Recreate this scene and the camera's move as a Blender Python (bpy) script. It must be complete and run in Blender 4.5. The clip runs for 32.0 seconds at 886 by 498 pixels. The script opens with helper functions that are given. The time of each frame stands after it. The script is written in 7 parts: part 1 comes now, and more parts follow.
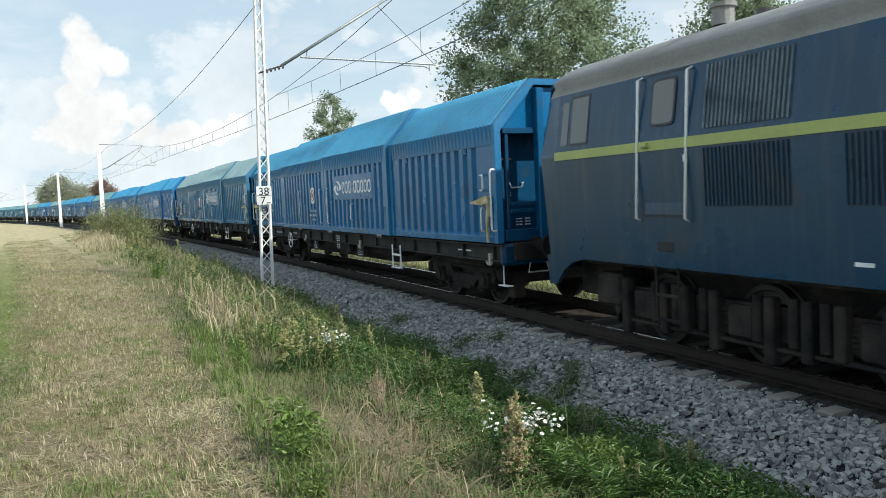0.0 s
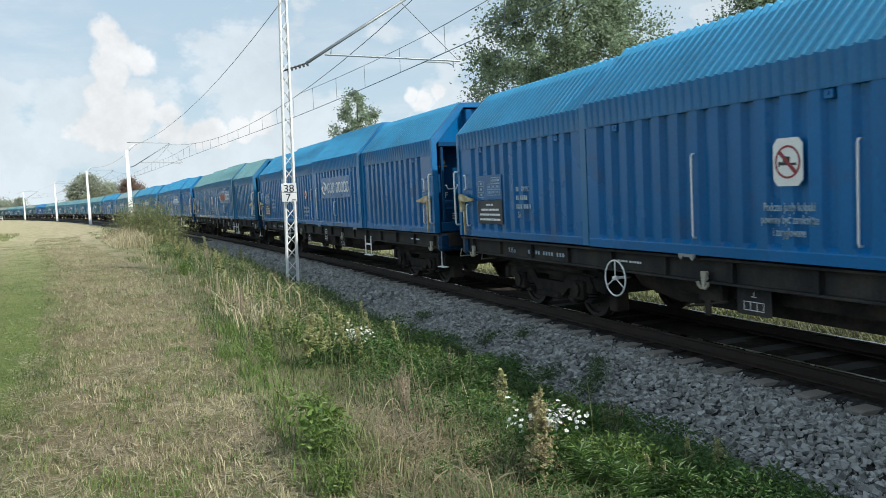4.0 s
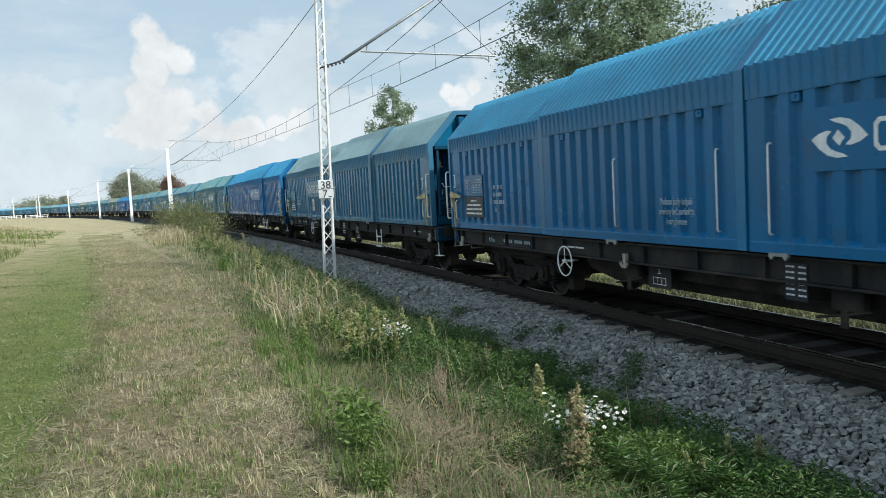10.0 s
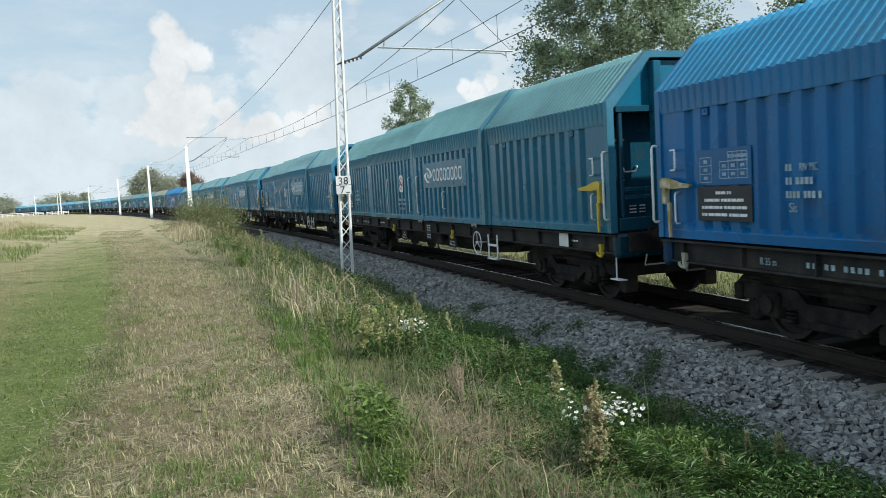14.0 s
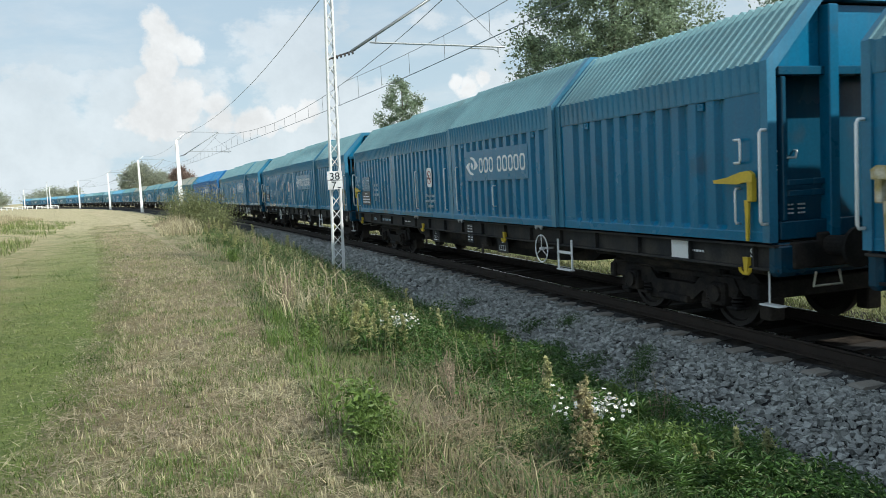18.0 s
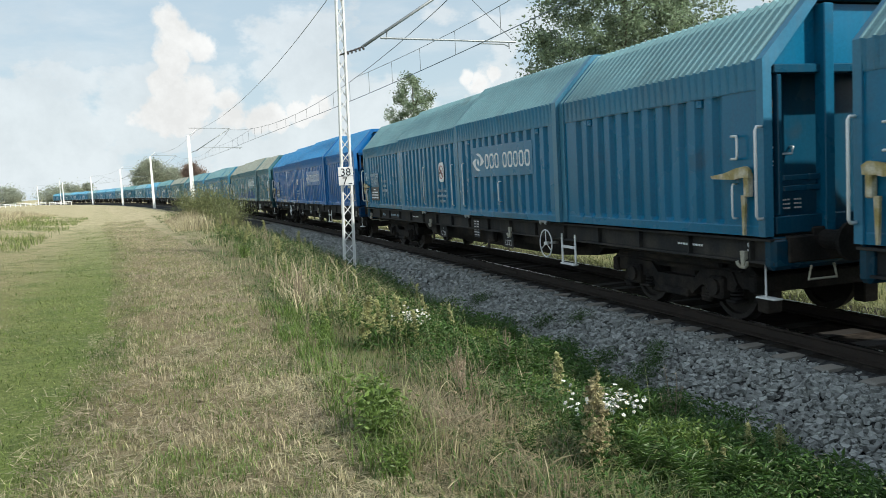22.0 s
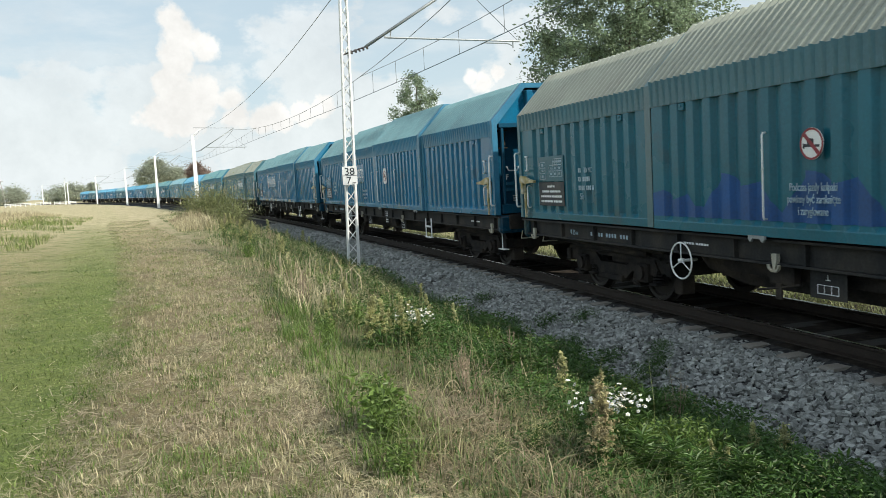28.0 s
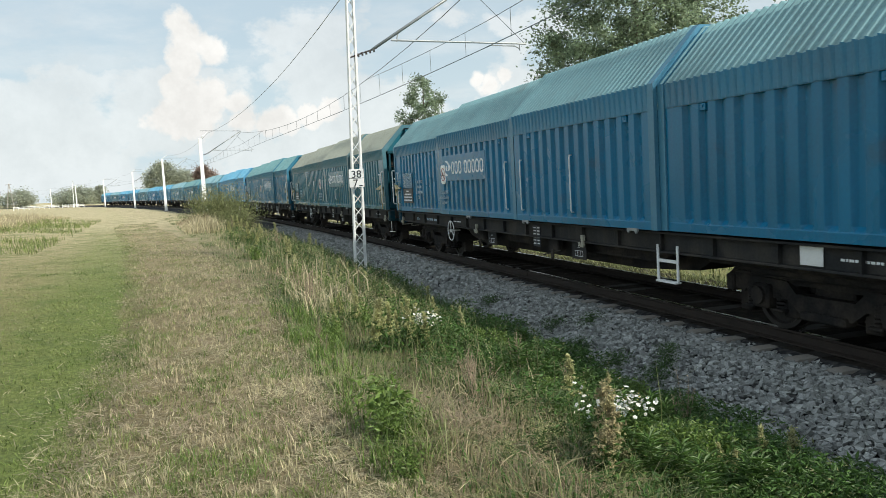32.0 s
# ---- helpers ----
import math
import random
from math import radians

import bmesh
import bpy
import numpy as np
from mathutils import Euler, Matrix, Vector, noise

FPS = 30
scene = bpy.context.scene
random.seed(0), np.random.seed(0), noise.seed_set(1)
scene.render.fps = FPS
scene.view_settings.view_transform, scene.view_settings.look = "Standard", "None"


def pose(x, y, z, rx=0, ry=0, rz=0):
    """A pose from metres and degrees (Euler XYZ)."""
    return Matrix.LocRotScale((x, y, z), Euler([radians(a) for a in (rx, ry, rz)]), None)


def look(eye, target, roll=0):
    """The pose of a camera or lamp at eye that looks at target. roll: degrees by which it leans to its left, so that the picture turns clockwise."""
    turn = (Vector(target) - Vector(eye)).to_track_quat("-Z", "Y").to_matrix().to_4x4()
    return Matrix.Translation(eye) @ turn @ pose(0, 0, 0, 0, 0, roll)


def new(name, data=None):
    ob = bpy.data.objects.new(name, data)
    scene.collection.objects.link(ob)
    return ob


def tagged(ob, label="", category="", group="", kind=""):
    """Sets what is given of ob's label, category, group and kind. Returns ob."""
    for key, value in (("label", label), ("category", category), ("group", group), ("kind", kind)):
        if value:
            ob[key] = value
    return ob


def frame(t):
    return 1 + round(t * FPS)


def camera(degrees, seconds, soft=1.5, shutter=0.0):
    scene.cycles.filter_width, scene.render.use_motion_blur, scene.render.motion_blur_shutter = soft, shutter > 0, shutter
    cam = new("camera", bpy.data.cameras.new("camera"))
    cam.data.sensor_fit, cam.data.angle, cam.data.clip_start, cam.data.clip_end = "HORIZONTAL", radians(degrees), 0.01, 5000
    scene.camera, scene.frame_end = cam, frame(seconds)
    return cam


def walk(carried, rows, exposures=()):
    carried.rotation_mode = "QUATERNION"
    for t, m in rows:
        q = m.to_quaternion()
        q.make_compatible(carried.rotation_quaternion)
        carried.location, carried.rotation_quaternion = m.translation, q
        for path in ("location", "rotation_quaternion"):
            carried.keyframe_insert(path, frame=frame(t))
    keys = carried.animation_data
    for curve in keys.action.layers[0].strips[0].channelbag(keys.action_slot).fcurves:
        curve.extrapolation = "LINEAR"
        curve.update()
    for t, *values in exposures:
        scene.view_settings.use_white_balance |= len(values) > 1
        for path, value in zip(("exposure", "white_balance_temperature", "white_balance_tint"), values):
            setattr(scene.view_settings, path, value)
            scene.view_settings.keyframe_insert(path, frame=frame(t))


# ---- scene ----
import itertools

# The eye stands still beside the line and pans; rail top is z = 0, the track is given by the way s along it
# and the offset u from its centreline (u > 0 is the side of the path).
EYE = (0.0, 0.0, 1.985)


def at_eye(rx, ry, rz):
    return pose(*EYE, rx, ry, rz)


cam = camera(57.24, 32.0, soft=0.7, shutter=0.06)
walk(cam, [
    (0, at_eye(86.155, 2.536, -5.400)), (0.5, at_eye(86.156, 2.469, -5.205)), (1, at_eye(86.126, 2.524, -5.008)),
    (1.5, at_eye(86.098, 2.580, -4.821)), (2, at_eye(86.068, 2.615, -4.604)), (2.5, at_eye(86.044, 2.638, -4.427)),
    (3, at_eye(86.030, 2.722, -4.217)), (3.5, at_eye(86.003, 2.705, -3.987)), (5.5, at_eye(85.956, 2.909, -2.708)),
    (6, at_eye(85.891, 2.984, -2.464)), (6.5, at_eye(85.915, 2.948, -2.321)), (7, at_eye(85.863, 2.995, -2.117)),
    (7.5, at_eye(85.856, 3.016, -1.979)), (8, at_eye(85.844, 3.044, -1.812)), (8.5, at_eye(85.807, 3.027, -1.666)),
    (9, at_eye(85.813, 3.056, -1.506)), (9.5, at_eye(85.814, 3.092, -1.330)), (10, at_eye(85.810, 3.079, -1.176)),
    (10.5, at_eye(85.779, 3.124, -1.021)), (11, at_eye(85.737, 3.091, -0.859)), (11.5, at_eye(85.722, 3.114, -0.697)),
    (12, at_eye(85.693, 3.134, -0.545)), (12.5, at_eye(85.666, 3.163, -0.380)), (13, at_eye(85.636, 3.172, -0.242)),
    (13.5, at_eye(85.622, 3.204, -0.120)), (14, at_eye(85.578, 3.225, 0.039)), (14.5, at_eye(85.541, 3.233, 0.175)),
    (16.5, at_eye(85.384, 2.967, -0.423)), (17, at_eye(85.333, 2.977, -0.312)), (17.5, at_eye(85.300, 2.984, -0.478)),
    (18, at_eye(85.249, 2.975, -0.550)), (18.5, at_eye(85.207, 2.996, -0.570)), (19, at_eye(85.169, 2.990, -0.526)),
    (19.5, at_eye(85.144, 3.000, -0.421)), (20, at_eye(85.118, 2.994, -0.294)), (20.5, at_eye(85.068, 2.988, -0.123)),
    (21, at_eye(85.037, 3.049, -0.019)), (21.5, at_eye(85.008, 3.046, 0.133)), (22, at_eye(84.983, 3.064, 0.212)),
    (22.5, at_eye(84.931, 3.099, 0.202)), (23, at_eye(84.888, 3.048, 0.170)), (23.5, at_eye(84.869, 3.086, 0.209)),
    (24, at_eye(84.882, 3.084, 0.212)), (24.5, at_eye(84.923, 3.132, 0.245)), (25, at_eye(84.935, 3.155, 0.310)),
    (25.5, at_eye(84.934, 3.173, 0.469)), (27.5, at_eye(84.901, 3.112, 0.525)), (28, at_eye(84.952, 3.130, 0.487)),
    (28.5, at_eye(84.913, 3.161, 0.597)), (29, at_eye(84.878, 3.221, 0.741)), (29.5, at_eye(84.954, 3.217, 0.880)),
    (30, at_eye(85.040, 3.207, 1.029)), (30.5, at_eye(85.155, 3.214, 1.085)), (31, at_eye(85.201, 3.224, 1.075)),
    (31.5, at_eye(85.165, 3.227, 1.112)), (32, at_eye(85.155, 3.197, 0.953)),
], exposures=[(0.0, 0.09, 6300, 6), (1.0, -0.16, 6200, 6), (2.0, -0.10, 6200, 6), (4.0, -0.08, 6150, 6), (8.0, -0.14, 6100, 5), (19.0, -0.10, 6200, 5), (24.0, -0.03, 6450, 6), (28.0, 0.03, 6550, 6), (32.0, -0.03, 6550, 6)])

# ---- light ----
SUN_EL, SUN_AZ = 39.5, 120.0          # degrees; azimuth clockwise from +y
sun_dir = Vector((math.sin(radians(SUN_AZ)) * math.cos(radians(SUN_EL)),
                  math.cos(radians(SUN_AZ)) * math.cos(radians(SUN_EL)), math.sin(radians(SUN_EL))))
sun = new("sun", bpy.data.lights.new("sun", "SUN"))
sun.data.energy, sun.data.angle, sun.data.color = 5.0, radians(1.0), (1.0, 0.94, 0.85)
sun.matrix_world = look(sun_dir * 100, (0, 0, 0))


def build_world():
    w = bpy.data.worlds.new("sky")
    w.use_nodes = True
    scene.world = w
    n, l = w.node_tree.nodes, w.node_tree.links
    n.clear()
    out = n.new("ShaderNodeOutputWorld")
    sky = n.new("ShaderNodeTexSky")
    sky.sky_type, sky.sun_disc = "NISHITA", False
    sky.sun_elevation, sky.sun_rotation = radians(SUN_EL), radians(SUN_AZ)
    sky.dust_density, sky.ozone_density = 2.0, 1.6
    bg = n.new("ShaderNodeBackground")
    bg.inputs[1].default_value = 0.12
    l.new(sky.outputs[0], bg.inputs[0])
    # clouds: a flat layer seen in perspective, and a heaped cumulus low over the field
    tc = n.new("ShaderNodeTexCoord")
    sep = n.new("ShaderNodeSeparateXYZ")
    l.new(tc.outputs["Generated"], sep.inputs[0])

    def math_node(op, a, b=None, clamp=False):
        m = n.new("ShaderNodeMath")
        m.operation, m.use_clamp = op, clamp
        for i, v in enumerate((a, b)):
            if v is None:
                continue
            if isinstance(v, (int, float)):
                m.inputs[i].default_value = v
            else:
                l.new(v, m.inputs[i])
        return m.outputs[0]

    def fbm(vec, scale, detail, rough=0.55):
        t = n.new("ShaderNodeTexNoise")
        t.inputs["Scale"].default_value, t.inputs["Detail"].default_value = scale, detail
        t.inputs["Roughness"].default_value = rough
        l.new(vec, t.inputs["Vector"])
        return t.outputs["Fac"]

    def ramp(fac, a, b):
        m = n.new("ShaderNodeMapRange")
        m.interpolation_type = "SMOOTHSTEP"
        m.inputs[1].default_value, m.inputs[2].default_value = a, b
        l.new(fac, m.inputs[0])
        return m.outputs[0]

    x, y, z = sep.outputs
    zc = math_node("MAXIMUM", z, 0.0)
    k = math_node("DIVIDE", 1.0, math_node("ADD", zc, 0.16))
    comb = n.new("ShaderNodeCombineXYZ")
    l.new(math_node("MULTIPLY", x, k), comb.inputs[0])
    l.new(math_node("MULTIPLY", y, k), comb.inputs[1])
    layer = ramp(fbm(comb.outputs[0], 1.25, 9.0, 0.6), 0.46, 0.66)
    # heaped clouds: noise in direction space, thicker near the horizon
    stretch = n.new("ShaderNodeMapping")
    stretch.inputs["Scale"].default_value = (1.0, 1.0, 1.5)
    stretch.inputs["Location"].default_value = (0.35, 0.1, 0.0)
    l.new(tc.outputs["Generated"], stretch.inputs[0])
    heap_noise = fbm(stretch.outputs[0], 6.5, 10.0, 0.58)
    low = ramp(z, 0.30, 0.03)
    heap = ramp(math_node("ADD", heap_noise, math_node("MULTIPLY", low, 0.14)), 0.56, 0.64)
    haze = ramp(z, 0.20, 0.0)

    # the tall cumulus: lobes round given directions
    def lobe(azimuth, elevation, size):
        v = (math.sin(radians(azimuth)) * math.cos(radians(elevation)),
             math.cos(radians(azimuth)) * math.cos(radians(elevation)), math.sin(radians(elevation)))
        d = n.new("ShaderNodeVectorMath")
        d.operation = "DISTANCE"
        d.inputs[1].default_value = v
        l.new(tc.outputs["Generated"], d.inputs[0])
        return math_node("SUBTRACT", 1.0, math_node("DIVIDE", d.outputs["Value"], math.sin(radians(size))))

    tower = None
    for az, el, size in [(-18.2, 11.1, 1.04), (-17.6, 10.1, 1.36), (-16.0, 9.3, 1.12), (-18.0, 8.8, 1.36), (-18.7, 7.2, 1.2), (-17.9, 6.3, 1.59), (-16.2, 6.6, 1.59), (-14.8, 6.0, 1.12), (-17.3, 4.9, 1.79), (-19.4, 5.0, 1.59), (-14.3, 4.7, 1.3), (-12.9, 4.4, 1.2), (-11.4, 4.5, 1.15), (-10.0, 4.9, 1.15), (-8.5, 5.4, 1.1), (2.8, 6.6, 1.04), (3.6, 6.9, 0.8), (1.9, 6.9, 0.64)]:
        v = lobe(az, el, size)
        tower = v if tower is None else math_node("MAXIMUM", tower, v)
    edge = fbm(tc.outputs["Generated"], 26.0, 9.0, 0.62)
    tower = ramp(math_node("ADD", tower, math_node("MULTIPLY", math_node("SUBTRACT", edge, 0.5), 2.4)), -0.15, 0.45)
    cover = math_node("MAXIMUM", math_node("MULTIPLY", layer, 0.3), math_node("MULTIPLY", heap, 0.5))
    cover = math_node("MAXIMUM", cover, tower)
    # cloud brightness: lit heads, greyer bodies
    body = fbm(tc.outputs["Generated"], 14.0, 9.0, 0.66)
    tone = n.new("ShaderNodeMapRange")
    tone.inputs[1].default_value, tone.inputs[2].default_value = 0.36, 0.60
    tone.inputs[3].default_value, tone.inputs[4].default_value = 0.88, 1.06
    l.new(body, tone.inputs[0])
    cloud = n.new("ShaderNodeBackground")
    cloud.inputs[0].default_value = (1.0, 0.975, 0.965, 1)
    l.new(tone.outputs[0], cloud.inputs[1])
    veil = n.new("ShaderNodeBackground")
    veil.inputs[0].default_value, veil.inputs[1].default_value = (0.76, 0.90, 1.0, 1), 0.91
    m0 = n.new("ShaderNodeMixShader")
    l.new(math_node("MULTIPLY", haze, 0.75, True), m0.inputs[0])
    base_veil = n.new("ShaderNodeMixShader")
    base_veil.inputs[0].default_value = 0.68
    l.new(bg.outputs[0], base_veil.inputs[1])
    l.new(veil.outputs[0], base_veil.inputs[2])
    l.new(base_veil.outputs[0], m0.inputs[1])
    l.new(veil.outputs[0], m0.inputs[2])
    m1 = n.new("ShaderNodeMixShader")
    l.new(cover, m1.inputs[0])
    l.new(m0.outputs[0], m1.inputs[1])
    l.new(cloud.outputs[0], m1.inputs[2])
    l.new(m1.outputs[0], out.inputs[0])


build_world()


# ---- materials ----
def mat(name, colour, rough=0.7, metal=0.0, vary=0.25, scale=4.0, fine=40.0, bump=0.15, second=None, island=0.0,
        tint=False, spec=0.5, streak=0.0, translucent=0.0, grime=0.0):
    """A surface with a coarse and a fine variation of colour, and fine relief. second: a colour that the coarse stains mix in;
    island: how far pieces differ from each other; tint: take the colour from the object; streak: dirt that runs down."""
    m = bpy.data.materials.new(name)
    m.use_nodes = True
    n, l = m.node_tree.nodes, m.node_tree.links
    b = n["Principled BSDF"]
    b.inputs["Roughness"].default_value, b.inputs["Metallic"].default_value = rough, metal
    b.inputs["Specular IOR Level"].default_value = spec
    tc = n.new("ShaderNodeTexCoord")

    def noise_node(sc, detail, vec=None):
        t = n.new("ShaderNodeTexNoise")
        t.inputs["Scale"].default_value, t.inputs["Detail"].default_value = sc, detail
        l.new(vec or tc.outputs["Object"], t.inputs["Vector"])
        return t.outputs["Fac"]

    def mix(fac, a, c, mode="MIX"):
        x = n.new("ShaderNodeMix")
        x.data_type, x.blend_type = "RGBA", mode
        for sock, v in ((x.inputs[0], fac), (x.inputs[6], a), (x.inputs[7], c)):
            if isinstance(v, (int, float)):
                sock.default_value = v
            elif isinstance(v, tuple):
                sock.default_value = (*v, 1)
            else:
                l.new(v, sock)
        return x.outputs[2]

    def spread(fac, a, c, lo, hi):
        r = n.new("ShaderNodeMapRange")
        r.inputs[1].default_value, r.inputs[2].default_value = a, c
        r.inputs[3].default_value, r.inputs[4].default_value = lo, hi
        l.new(fac, r.inputs[0])
        return r.outputs[0]

    col = colour
    if tint:
        info = n.new("ShaderNodeObjectInfo")
        col = info.outputs["Color"]
    coarse = noise_node(scale, 5.0)
    if second:
        col = mix(spread(coarse, 0.42, 0.66, 0.0, 1.0), col, second)
    if streak:
        mp = n.new("ShaderNodeMapping")
        mp.inputs["Scale"].default_value = (9.0, 9.0, 0.55)
        l.new(tc.outputs["Object"], mp.inputs[0])
        run = noise_node(1.0, 6.0, mp.outputs[0])
        col = mix(spread(run, 0.5, 0.78, 0.0, streak), col, (0.16, 0.15, 0.13))
    if grime:
        col = mix(spread(noise_node(1.7, 9.0), 0.60, 0.76, 0.0, grime), col, (0.075, 0.062, 0.048))
    grain = noise_node(fine, 3.0)
    value = n.new("ShaderNodeMath")
    value.operation = "ADD"
    l.new(spread(coarse, 0.3, 0.7, 1 - vary, 1 + vary), value.inputs[0])
    l.new(spread(grain, 0.3, 0.7, -vary * 0.6, vary * 0.6), value.inputs[1])
    last = value.outputs[0]
    if island:
        geo = n.new("ShaderNodeNewGeometry")
        mul = n.new("ShaderNodeMath")
        mul.operation = "MULTIPLY"
        l.new(last, mul.inputs[0])
        l.new(spread(geo.outputs["Random Per Island"], 0, 1, 1 - island, 1 + island), mul.inputs[1])
        last = mul.outputs[0]
    hsv = n.new("ShaderNodeHueSaturation")
    if isinstance(col, tuple):
        hsv.inputs["Color"].default_value = (*col, 1)
    else:
        l.new(col, hsv.inputs["Color"])
    l.new(last, hsv.inputs["Value"])
    l.new(hsv.outputs[0], b.inputs["Base Color"])
    if bump:
        bp = n.new("ShaderNodeBump")
        bp.inputs["Strength"].default_value, bp.inputs["Distance"].default_value = bump, 0.01
        l.new(grain, bp.inputs["Height"])
        l.new(bp.outputs[0], b.inputs["Normal"])
    r = spread(coarse, 0.3, 0.7, max(0.02, rough - 0.1), min(1.0, rough + 0.1))
    l.new(r, b.inputs["Roughness"])
    if translucent:
        tr = n.new("ShaderNodeBsdfTranslucent")
        l.new(hsv.outputs[0], tr.inputs[0])
        ms = n.new("ShaderNodeMixShader")
        ms.inputs[0].default_value = translucent
        l.new(b.outputs[0], ms.inputs[1])
        l.new(tr.outputs[0], ms.inputs[2])
        l.new(ms.outputs[0], n["Material Output"].inputs[0])
    return m


